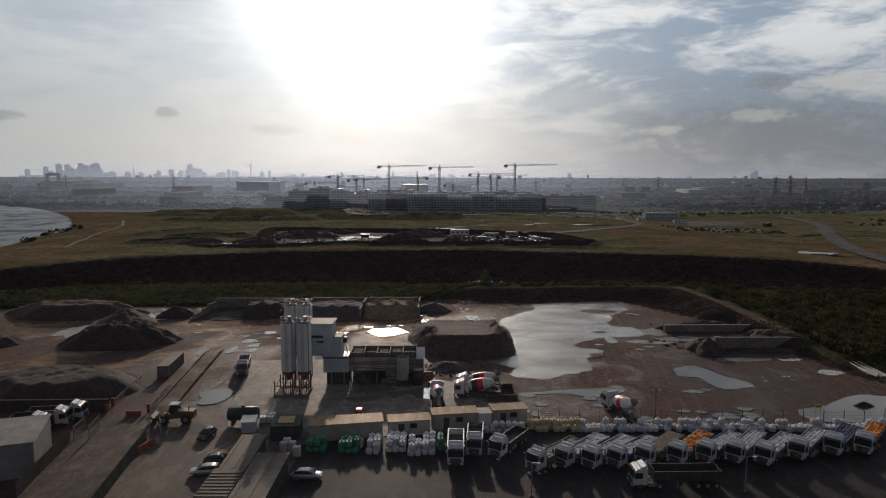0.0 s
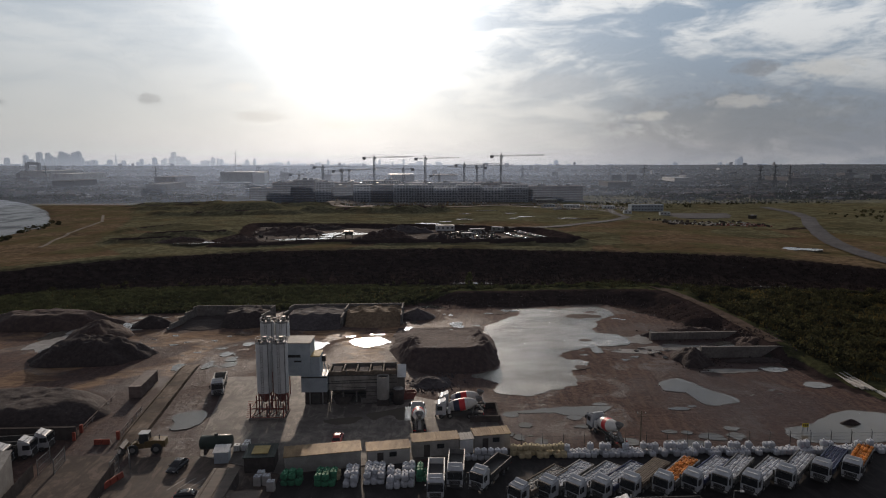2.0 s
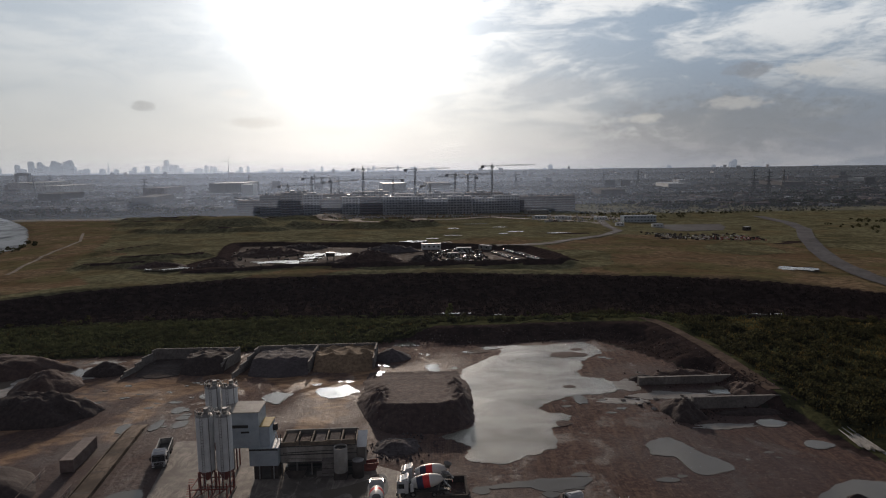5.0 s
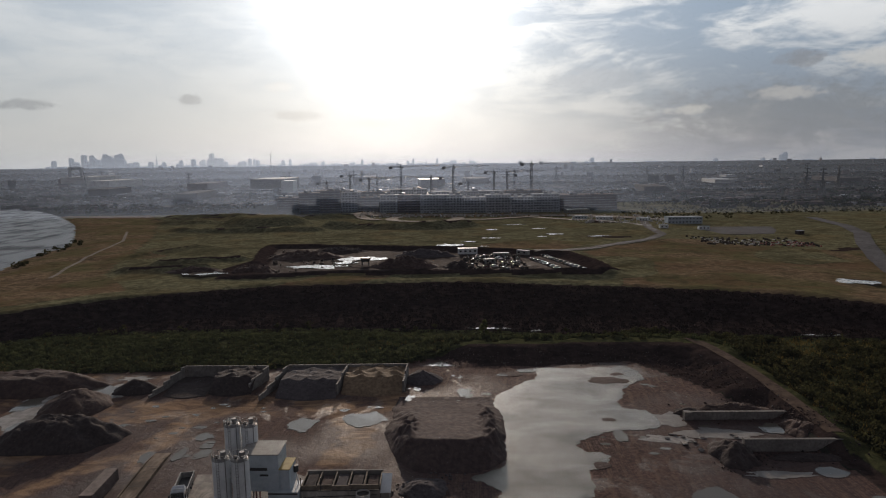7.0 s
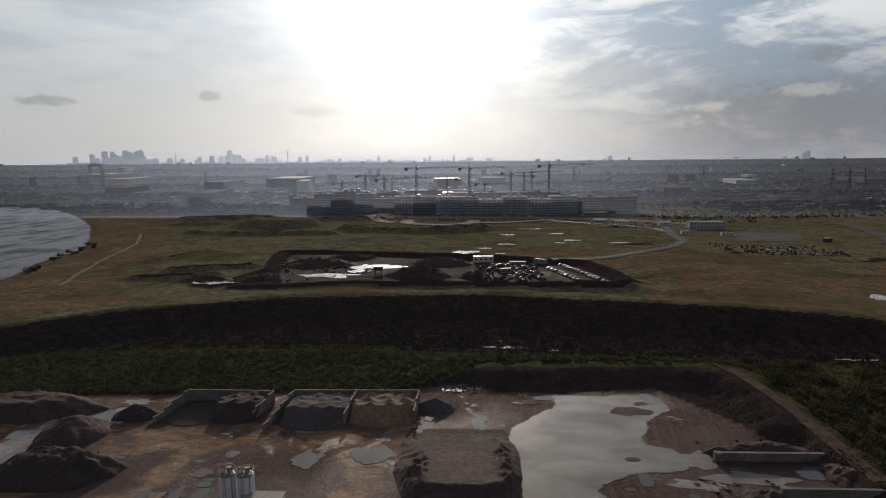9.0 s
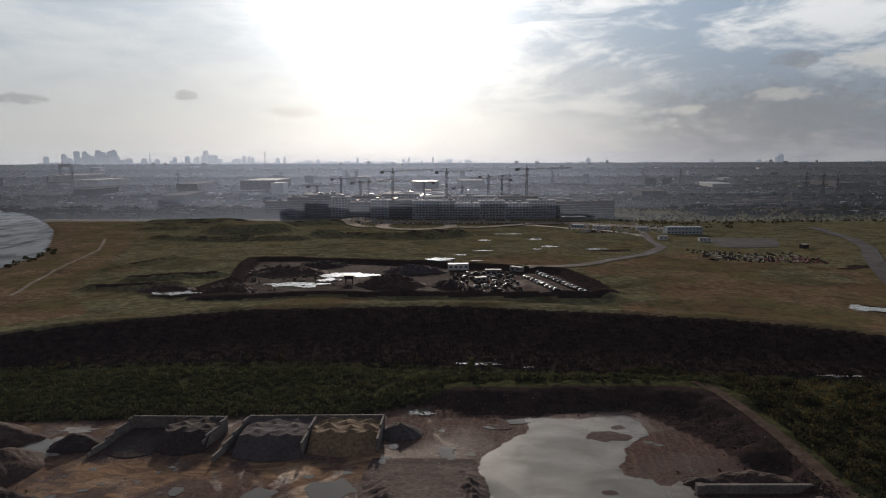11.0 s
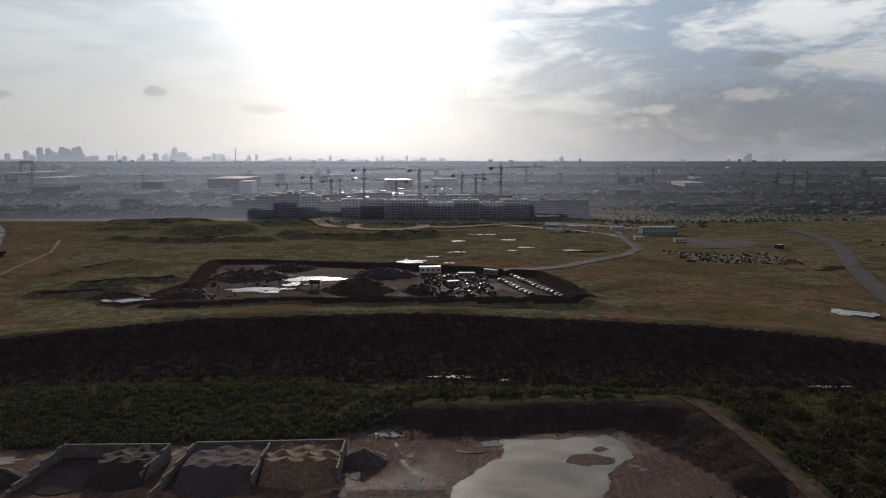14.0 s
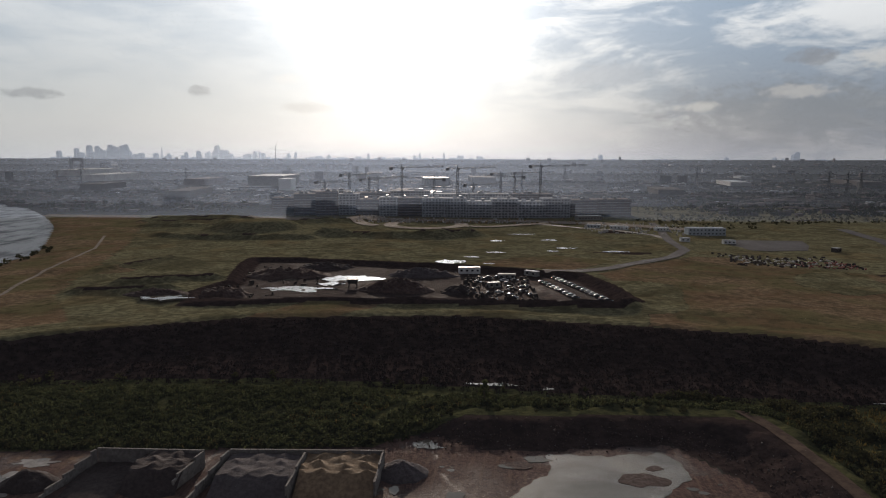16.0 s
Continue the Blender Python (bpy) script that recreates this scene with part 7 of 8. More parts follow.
# ---- bag stacks ----
for x0, y0, nx, ny, kind in ((-20.0, 92.8, 2, 4, "white"), (-17.0, 93.6, 3, 4, "white"), (-13.4, 92.2, 2, 4, "white"), (-11.2, 92.6, 2, 5, "white"),
                             (-29.6, 93.6, 3, 2, "green"), (-24.4, 93.2, 3, 3, "green"), (-8.9, 94.2, 2, 3, "green"), (-21.8, 95.0, 1, 2, "cream")):
    for i in range(nx):
        for j in range(ny):
            bag(kind, x0 + i * 1.05, y0 + j * 1.05, 0.02, 0)
            if random.random() < 0.85 and kind != "cream":
                bag(kind, x0 + i * 1.05 + 0.05, y0 + j * 1.05, 0.98, 0)
for i in range(70):
    x = 6.8 + i * 1.0
    kind = "cream" if i < 9 else "white"
    bag(kind, x, 102.4, 0.02, 0)
    if random.random() < 0.5 or i < 9:
        bag(kind, x, 102.4, 0.95, 0)
    if random.random() < 0.8:
        bag(kind, x + 0.3, 101.4, 0.02, 0)
for i in range(5):
    bag("white", -1.0 + i * 1.1, 101.0, 0.02, 0)
    bag("white", 0.6 + i * 1.1, 101.0, 0.98, 0)
for i, (x, y) in enumerate(((-33.6, 93.4), (-32.3, 93.6), (-31.2, 91.8), (-33.4, 94.8))):
    p = thing("wrapped_pallet", "pallet of goods in pale shrink wrap", "pallet", "wrapped pallets", pose(x, y, 0, 0, 0, random.uniform(-5, 5)))
    MB().box((0, 0, 0.07), (1.2, 1.0, 0.14)).make("pallet", TIMBER, p)
    MB().box((0, 0, 0.85), (1.1, 0.95, 1.4), top=0.96).make("load", WALL_PALE, p)
    for k in range(4):
        MB().box((-0.3 + 0.6 * (k % 2), -0.25 + 0.5 * (k // 2), 1.6), (0.45, 0.4, 0.12)).make("bundle", BAG_WHITE, p)

# ---- the grassland's works compound ----
def ground_z(x, y):
    return height(x, y)


PROTO = {}


def far_car(paint, key, x, y, rz):
    m = pose(x, y, ground_z(x, y), 0, 0, rz)
    if key not in PROTO:
        PROTO[key] = car(key + " car parked in the compound", paint, m, "compound cars")
    else:
        copy_thing(PROTO[key], m)


CAR_WHITE = mat("white_car_paint", (0.55, 0.56, 0.57), (0.66, 0.67, 0.68), 1.0, 0.3, bump=0, spec=0.5)
KINDS = [(CAR_SILVER, "silver"), (CAR_DARK, "dark"), (CAR_WHITE, "white"), (CAR_DARK, "dark"), (CAR_DARK, "dark"), (CAR_DARK, "dark")]
for i in range(13):
    paint, key = random.choice(KINDS)
    far_car(paint, key, 50 + i * 1.4, 399 - i * 4.3, 12 + random.uniform(-4, 4))
for i in range(9):
    paint, key = random.choice(KINDS)
    far_car(paint, key, 42 + i * 1.4, 388 - i * 4.3, 12 + random.uniform(-5, 5))
for i in range(26):
    paint, key = random.choice(KINDS)
    far_car(paint, key, random.uniform(6, 34), random.uniform(350, 402), random.choice((0, 20, 90, 110)) + random.uniform(-10, 10))


def cabin(x, y, rz, w, d, h, storeys, material, label, group="site cabins"):
    z = ground_z(x, y)
    c = thing("site_cabin", label, "cabin", group, pose(x, y, z - 0.1, 0, 0, rz))
    for s in range(storeys):
        MB().box((0, 0, h * (s + 0.5)), (w, d, h - 0.1)).make("module", material, c)
        n = max(2, int(w / 3))
        for i in range(n):
            MB().box((-w / 2 + (i + 0.5) * w / n, -d / 2 - 0.03, h * (s + 0.55)), (1.3, 0.06, 1.0)).make("window", GLASS, c)
    MB().box((0, 0, h * storeys + 0.05), (w + 0.3, d + 0.3, 0.15)).make("roof", ROOF_FAR, c)


cabin(4, 412, 5, 12, 4, 3.6, 1, STEEL_WHITE, "white cabin at the edge of the compound")
cabin(24, 398, 0, 9, 3, 2.8, 1, STEEL_GREY, "blue-grey cabin among parked cars")
cabin(16, 376, 20, 6, 2.6, 2.6, 1, STEEL_GREY, "grey cabin among parked cars")
cabin(38, 406, -40, 8, 3, 2.6, 1, STEEL_GREY, "grey cabin at the head of a row of cars")
cabin(208, 616, 2, 32, 10, 3.2, 2, STEEL_BLUE, "two-storey pale blue site offices")
cabin(178, 640, 10, 12, 6, 3.0, 1, STEEL_WHITE, "white cabin beside the stone track")
cabin(172, 560, 0, 7, 4, 3.0, 1, STEEL_WHITE, "small white gate cabin")
cabin(205, 558, 0, 9, 4, 3.0, 1, STEEL_WHITE, "white cabin beside the site offices")
cabin(140, 640, -15, 16, 6, 3.2, 1, STEEL_WHITE, "white cabin by the building site")
cabin(120, 655, -15, 12, 6, 3.0, 1, STEEL_BLUE, "blue-grey cabin by the building site")
cabin(265, 520, 20, 5, 4, 3.0, 1, WALL_DARK, "dark hut at the edge of a hardstanding")
sheet("pavement_hardstanding", [(191, 526), (220, 521), (248, 525), (262, 550), (270, 576), (220, 579), (204, 552)], max(ground_z(230, 540), ground_z(262, 550), ground_z(205, 560), ground_z(215, 522)) + 0.15, ROADTAR, "grey stone hardstanding in the grass", "pavement", 1.2)


def spoil(cx, cy, rx, ry, h, material, label):
    ob = heap("spoil_mound", 0, 0, rx, ry, h, material, label, seed=cx * 0.1, rough=0.75)
    ob.location = (cx, cy, ground_z(cx, cy))
    ob["group"] = "spoil heaps in the compound"


spoil(-31.5, 368, 20, 9.5, 5.4, PILE_BROWN, "large dark spoil heap in the compound")
spoil(-22, 405, 20, 8, 4.2, PILE_GREY, "grey spoil heap in the compound")
spoil(-1, 363, 9, 6, 3.6, PILE_DARK, "dark spoil heap beside parked cars")
spoil(-96, 402, 22, 12, 4.0, PILE_BROWN, "brown spoil heap in the pit")
spoil(-112, 350, 14, 10, 4.5, PILE_BROWN, "brown spoil heap at the pit rim")
spoil(-80, 425, 18, 8, 3.5, PILE_DARK, "dark spoil heap at the back of the pit")
spoil(-140, 345, 16, 6, 3.0, PILE_BROWN, "brown spoil heap beside a pond")
hut = thing("screening_plant", "dark steel screening machine on legs beside water", "machine", "", pose(-54, 372, ground_z(-54, 372)))
MB().box((0, 0, 3.2), (4.4, 3, 2.2), top=1.25).make("hopper", STEEL_DARK, hut)
for dx in (-2.6, 2.6):
    for dy in (-1.6, 1.6):
        MB().bar((dx * 0.7, dy * 0.8, 0), (dx * 0.7, dy * 0.8, 2.4), 0.3).make("leg", STEEL_DARK, hut)
MB().bar((-3, 0, 3), (-10, 0, 0.5), 0.6).make("conveyor", STEEL_DARK, hut)


def clutter(name, n, x0, x1, y0, y1, material, label, hmax=2.0):
    """Loose site materials, too many and too small to count."""
    mb = MB()
    for _ in range(n):
        x, y = random.uniform(x0, x1), random.uniform(y0, y1)
        w, d, h = random.uniform(0.6, 2.6), random.uniform(0.5, 1.5), random.uniform(0.3, hmax)
        mb.box((x, y, ground_z(x, y) + h * 0.45), (w, d, h), random.uniform(0, 3), random.uniform(0.6, 1))
    tagged(mb.make(name, material), label, "clutter", kind="stuff")


clutter("scrap", 90, 168, 238, 448, 486, WALL_PALE, "pale scrap and site waste strewn on the ground", 0.9)
clutter("scrap", 60, 205, 242, 446, 472, RED_STEEL, "red scrap strewn on the ground", 1.0)
clutter("scrap", 160, 164, 244, 444, 492, WALL_DARK, "dark scrap and site waste strewn on the ground", 1.4)
clutter("building_materials", 170, -110, 60, 690, 728, WALL_PALE, "pale stacked building materials beside the new blocks")
clutter("building_materials", 120, -110, 120, 680, 735, RUST, "reddish stacked building materials beside the new blocks", 2.5)
clutter("building_materials", 130, 110, 215, 600, 700, WALL_PALE, "pale stacked building materials beside the track", 2.5)
clutter("compound_goods", 130, 2, 36, 344, 404, WALL_DARK, "dark stacked goods in the compound", 2.2)
clutter("compound_goods", 10, 2, 36, 344, 404, WALL_PALE, "pale stacked goods in the compound", 1.6)
clutter("compound_goods", 50, -120, -70, 340, 430, WALL_DARK, "dark waste in the pit", 1.6)


# ---- new apartment blocks ----
def apartments(x, y, rz, w, d, floors, wall, label):
    """A flat-roofed block: dark rooms behind walls pierced by windows, storey by storey, with proud floor slabs."""
    rng = random.Random(int(x * 3 + y))
    z = ground_z(x, y)
    b = thing("apartment_block", label, "apartment block", "new apartment blocks", pose(x, y, z - 0.5, 0, 0, rz))
    fh = 2.95
    H = floors * fh
    MB().box((0, 0.6, H / 2), (w - 1.6, d - 2.4, H)).make("core", WINDOW_FAR, b)
    nb = max(3, int(w / 3.4))
    bay = w / nb
    walls = []
    for kind in range(3):
        mb = MB()
        for i in range(nb + 1):
            pw = rng.choice((0.9, 1.3, 2.0))
            px = min(max(-w / 2 + i * bay, -w / 2 + pw / 2), w / 2 - pw / 2)
            mb.box((px, -d / 2 + 0.2, fh / 2), (pw, 0.4, fh))
        mb.box((0, -d / 2 + 0.24, 0.5), (w, 0.3, 1.0))
        mb.box((0, -d / 2 + 0.24, fh - 0.2), (w, 0.3, 0.4))
        for sx in (-1, 1):
            for j in range(3):
                mb.box((sx * (w / 2 - 0.2), -d / 2 + 1.0 + j * (d - 2) / 2, fh / 2), (0.4, d / 4.5, fh))
        mb.box((0, d / 2 - 0.2, fh / 2), (w, 0.4, fh))
        walls.append(mb.mesh("storey_wall", wall))
    slab = MB().box((0, 0, 0), (w + 0.7, d + 0.7, 0.32)).mesh("floor_slab", CONC_FAR)
    for f in range(floors):
        for name, me, pz in (("storey_wall", walls[(f + int(x)) % 3], f * fh), ("floor_slab", slab, f * fh + fh)):
            o = new(name, me)
            o.parent, o.location = b, (0, 0, pz)
    MB().box((0, 0, H + 0.5), (w + 0.2, d + 0.2, 0.7)).make("parapet", wall, b)
    for k in range(2):
        MB().box((w * rng.uniform(-0.35, 0.35), 0, H + 1.9), (rng.uniform(3, 6), 5, 2.4)).make("lift_tower", ROOF_FAR if k else CONC_FAR, b)
    return b


PALE_FAR = mat("white_render_and_scaffold", (0.34, 0.35, 0.36), (0.50, 0.51, 0.52), 0.3, 0.8, spec=0.02)
BLOCKS = [(-184, 790, 14, 26, 16, 8, BRICK_FAR), (-158, 776, 10, 20, 16, 9, BRICK_FAR), (-134, 784, 8, 18, 14, 8, CONC_FAR), (-112, 778, 8, 22, 14, 6, BRICK_FAR), (-86, 772, 6, 18, 16, 7, CONC_FAR), (-62, 768, 4, 22, 15, 7, BRICK_FAR),
          (-36, 762, 4, 20, 16, 7, PALE_FAR), (-12, 760, 4, 20, 15, 7, PALE_FAR), (14, 758, 3, 24, 15, 6, PALE_FAR), (42, 758, 3, 24, 16, 7, CONC_FAR)]
BLOCKS += [(70, 760, 4, 22, 16, 6, PALE_FAR), (98, 764, 5, 26, 16, 7, PALE_FAR), (130, 790, 8, 30, 18, 6, BRICK_FAR), (168, 806, 10, 36, 18, 6, BRICK_FAR),
           (-170, 850, 5, 40, 18, 8, CONC_FAR), (-118, 860, 5, 36, 18, 7, BRICK_FAR), (-70, 850, 5, 40, 18, 8, PALE_FAR), (-20, 840, 5, 36, 18, 7, CONC_FAR)]
BLOCKS += [(28, 846, 5, 40, 18, 7, PALE_FAR), (80, 850, 5, 40, 18, 7, BRICK_FAR), (-225, 860, 5, 34, 18, 5, BRICK_FAR)]
for x, y, rz, w, d, fl, wm in BLOCKS:
    apartments(x, y, rz, w + (5 if y < 800 else 8), d, fl, wm, "brown brick apartment block with rows of dark windows" if wm is BRICK_FAR else "unfinished pale concrete apartment block with open storeys")
cabin(130, 735, 10, 26, 12, 4.5, 1, STEEL_GREY, "low grey sales pavilion by the new blocks", "pavilions")


def lattice(mb, p0, p1, w, step, t):
    """A square truss from p0 to p1."""
    p0, p1 = Vector(p0), Vector(p1)
    q = (p1 - p0).to_track_quat("Z", "Y")
    n = max(2, int((p1 - p0).length / step))
    corner = [q @ Vector((sx * w / 2, sy * w / 2, 0)) for sx, sy in ((-1, -1), (1, -1), (1, 1), (-1, 1))]
    for c in corner:
        mb.bar(p0 + c, p1 + c, t)
    for i in range(n):
        a, b = p0.lerp(p1, i / n), p0.lerp(p1, (i + 1) / n)
        for k in range(4):
            mb.bar(a + corner[k], b + corner[(k + 1) % 4], t * 0.7)
    return mb


def tower_crane(x, y, h, jib, rz):
    z = ground_z(x, y)
    c = thing("tower_crane", "grey lattice tower crane with a long level jib", "crane", "tower cranes", pose(x, y, z, 0, 0, rz))
    h = h - z
    lattice(MB(), (0, 0, 0), (0, 0, h), 1.9, 3.0, 0.40).make("mast", CRANE_PAINT, c)
    lattice(MB(), (1, 0, h + 1), (jib, 0, h + 2.2), 1.2, 3.0, 0.26).make("jib", CRANE_PAINT, c)
    lattice(MB(), (-1, 0, h + 1), (-13, 0, h + 1), 1.3, 3.0, 0.3).make("counter_jib", CRANE_PAINT, c)
    MB().box((-12, 0, h), (4, 1.8, 3.2)).make("counterweight", WALL_DARK, c)
    MB().box((1.2, -1.2, h), (2, 1.6, 2.4)).make("operator_cab", STEEL_GREY, c)
    MB().cyl((0, 0, h), (0, 0, h + 5), 1.3, 0.3, 4).make("tower_head", CRANE_PAINT, c)
    for px in (jib * 0.7, -11):
        MB().bar((0, 0, h + 5), (px, 0, h + 1.8), 0.14).make("tie_bar", CRANE_PAINT, c)
    MB().box((0, 0, 0.6), (6, 6, 1.2)).make("base", CONC_FAR, c)


for x, y, h, jib, rz in ((-72, 772, 55, 48, 12), (-10, 795, 54, 45, 15), (85, 792, 57, 56, 10), (-155, 895, 43, 40, 25), (-38, 815, 41, 36, 170), (44, 880, 46, 52, 12),
                         (62, 880, 42, 44, 160), (-189, 900, 33, 36, 5), (-127, 885, 38, 40, 30), (-119, 905, 39, 40, 12), (9, 885, 31, 36, 20), (80, 980, 44, 50, 14)):
    tower_crane(x, y, h, jib, rz)


def pylon(x, y, h, rz):
    z = ground_z(x, y)
    p = thing("electricity_pylon", "grey steel lattice electricity pylon", "pylon", "electricity pylons", pose(x, y, z, 0, 0, rz))
    legs = MB()
    for sx in (-1, 1):
        for sy in (-1, 1):
            legs.bar((sx * 4, sy * 4, 0), (sx * 0.7, sy * 0.7, h * 0.62), 0.9)
            legs.bar((sx * 0.7, sy * 0.7, h * 0.62), (0, 0, h), 0.8)
            for k in range(5):
                a, b = k / 5, (k + 1) / 5
                r0, r1 = 4 - 3.3 * a, 4 - 3.3 * b
                legs.bar((sx * r0, sy * r0, h * 0.62 * a), (-sx * r1, sy * r1, h * 0.62 * b), 0.45)
                legs.bar((sx * r0, sy * r0, h * 0.62 * a), (sx * r1, -sy * r1, h * 0.62 * b), 0.45)
    legs.make("tower", CRANE_PAINT, p)
    for s, w in ((0.6, 9), (0.74, 7.5), (0.88, 6)):
        arm = MB()
        for d in (-1, 1):
            arm.bar((0, 0, h * s + 1.2), (d * w, 0, h * s), 0.6)
            arm.bar((0, 0, h * s), (d * w, 0, h * s), 0.6)
        arm.make("crossarm", CRANE_PAINT, p)


for x, y, h in ((556, 1010, 47), (596, 1130, 47), (508, 1487, 46), (507, 1767, 46), (-560, 1300, 45), (-360, 1330, 46), (-240, 1420, 46), (-900, 1500, 46), (250, 1700, 45), (720, 1250, 46), (-1150, 2000, 46)):
    pylon(x, y, h, random.uniform(0, 40))


# ---- industry and town beyond ----
def warehouse(x, y, rz, w, d, h, wall, roof, label):
    z = ground_z(x, y)
    b = thing("warehouse", label, "warehouse", "warehouses", pose(x, y, z - 0.5, 0, 0, rz))
    MB().box((0, 0, h / 2), (w, d, h)).make("shell", wall, b)
    MB().side([(-d / 2 - 0.5, 0), (d / 2 + 0.5, 0), (0, h * 0.14)], -w / 2 - 0.5, w / 2 + 0.5).make("roof", roof, b)
    b.children[-1].location = (0, 0, h)
    b.children[-1].rotation_euler.z = math.pi / 2
    for i in range(max(2, int(w / 18))):
        MB().box((-w / 2 + 9 + i * 18, -d / 2 - 0.05, 2.2), (4, 0.1, 4.4)).make("loading_door", WALL_DARK, b)
    MB().box((0, -d / 2 - 0.05, h * 0.75), (w * 0.96, 0.1, h * 0.1)).make("band", STEEL_DARK, b)


WAREHOUSES = [(-345, 1185, 2, 120, 60, 17, STEEL_GREY, ROOF_FAR), (-272, 1010, 4, 36, 18, 17, STEEL_WHITE, ROOF_FAR), (-520, 1300, 0, 110, 40, 12, BRICK_FAR, ROOF_FAR), (-640, 1150, 5, 90, 36, 10, WALL_DARK, ROOF_FAR),
              (-420, 1010, 8, 120, 30, 9, WALL_DARK, TOWN), (-780, 1420, 0, 140, 50, 14, WALL_PALE, ROOF_FAR), (-1000, 1700, 0, 180, 60, 16, WALL_PALE, ROOF_FAR), (-60, 1250, 10, 60, 46, 14, STEEL_GREY, ROOF_FAR),
              (30, 1420, 5, 90, 50, 12, WALL_DARK, ROOF_FAR), (330, 1130, -5, 90, 40, 8, WALL_DARK, ROOF_FAR), (560, 1420, -8, 120, 40, 8, STEEL_GREY, ROOF_FAR), (860, 1500, -10, 150, 50, 8, WALL_DARK, ROOF_FAR)]
for x, y, rz, w, d, h, wm, rm in WAREHOUSES:
    warehouse(x, y, rz, w, d, h, wm, rm, "large pale-roofed warehouse with dark loading doors")
for i in range(30):
    y = random.uniform(1150, 3600)
    x = random.uniform(-0.85, 0.85) * y
    if x < -0.5 * y and y < 1600:
        continue
    w = random.uniform(30, 90)
    warehouse(x, y, random.uniform(-12, 12), w, w * random.uniform(0.3, 0.6), random.uniform(5, 8), random.choice((WALL_DARK, STEEL_GREY, WALL_DARK)), random.choice((ROOF_FAR, ROOF_FAR, TOWN)), "distant pale-roofed warehouse among trees")


def river_side(x, y):
    return bool(inside(np.array([x]), np.array([y]), RIVER_EDGE)[0])


def town(name, n, y0, y1, material, tall, label):
    """Terraces and small works, too many to count."""
    mb = MB()
    for _ in range(n):
        y = y0 * (y1 / y0) ** random.random()
        x = random.uniform(-0.9, 0.9) * (y + 200)
        if river_side(x, y) or (abs(x) < 290 and y < 930):
            continue
        w, d = random.uniform(6, 12) * (1 + 3.0 * random.random() ** 4), random.uniform(6, 9)
        h = random.uniform(2.4, 5.0) if random.random() > tall or y < 1500 else random.uniform(12, 28)
        if h > 12:
            w = random.uniform(14, 30)
        rz = random.choice((0.0, 0.1, -0.15, 1.5)) + random.uniform(-0.1, 0.1)
        z = ground_z(x, y)
        mb.box((x, y, z + h / 2 - 0.5), (w, d, h), rz)
    tagged(mb.make(name, material), label, "buildings", kind="stuff")


town("town_houses", 5200, 800, 4700, TOWN_ROOFS, 0.02, "low brick terraces and works spreading to the horizon")
town("town_houses", 600, 820, 4700, BRICK_FAR, 0.05, "brown brick buildings spreading to the horizon")
town("town_houses", 160, 900, 4700, ROOF_FAR, 0.0, "pale sheet roofs spreading to the horizon")

flood = thing("flood_barrier", "tall concrete flood barrier gateway with two towers", "flood barrier", "", pose(-1475, 2390, 2))
for dx in (-22, 22):
    MB().box((dx, 0, 26), (9, 10, 52)).make("tower", CONC_FAR, flood)
MB().box((0, 0, 47), (52, 9, 8)).make("gate_beam", CONC_FAR, flood)
MB().box((0, 0, 53), (36, 6, 3)).make("walkway", STEEL_GREY, flood)
turbine = thing("wind_turbine", "white three-bladed wind turbine far off", "wind turbine", "", pose(-1060, 3500, 20))
MB().cyl((0, 0, 0), (0, 0, 85), 2.2, 1.2, 12).make("tower", ROOF_FAR, turbine)
MB().box((0, 0, 86), (3, 8, 3)).make("nacelle", ROOF_FAR, turbine)
for k in range(3):
    a = 0.4 + k * math.tau / 3
    MB().cyl((0, -4, 86), (38 * math.sin(a), -4, 86 + 38 * math.cos(a)), 1.3, 0.3, 6).make("blade", ROOF_FAR, turbine)

# added translucent sheets imitate haze over the far town; at y 74, lens glare
GLARE_VEIL, NEAR_HAZE, HAZE, DEEP_HAZE, LAST_HAZE = haze_sheet_mat(0.0042, 400), haze_sheet_mat(0.19, 36), haze_sheet_mat(0.13, 60), haze_sheet_mat(0.19, 85), haze_sheet_mat(0.30, 90)
for y, haze in ((74, GLARE_VEIL), (739, NEAR_HAZE), (930, HAZE), (1250, HAZE), (1750, HAZE), (2500, DEEP_HAZE), (3500, DEEP_HAZE), (4450, LAST_HAZE)):
    tagged(MB().add([(-5000, y, -5), (5000, y, -5), (5000, y, 400), (-5000, y, 400)], [(0, 1, 2, 3)]).make("mist", haze), "added translucent sheet veiling what lies behind it like haze", "mist", kind="structure")

# the skyline, a plain backdrop on the horizon that glows in haze colours
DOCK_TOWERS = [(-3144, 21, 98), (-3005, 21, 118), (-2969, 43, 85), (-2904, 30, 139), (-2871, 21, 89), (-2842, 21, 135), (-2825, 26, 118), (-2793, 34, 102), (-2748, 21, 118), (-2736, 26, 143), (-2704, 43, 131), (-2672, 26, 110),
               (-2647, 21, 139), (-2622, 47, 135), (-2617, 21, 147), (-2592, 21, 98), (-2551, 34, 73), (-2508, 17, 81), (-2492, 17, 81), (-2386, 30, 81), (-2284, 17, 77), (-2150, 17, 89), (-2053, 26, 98)]
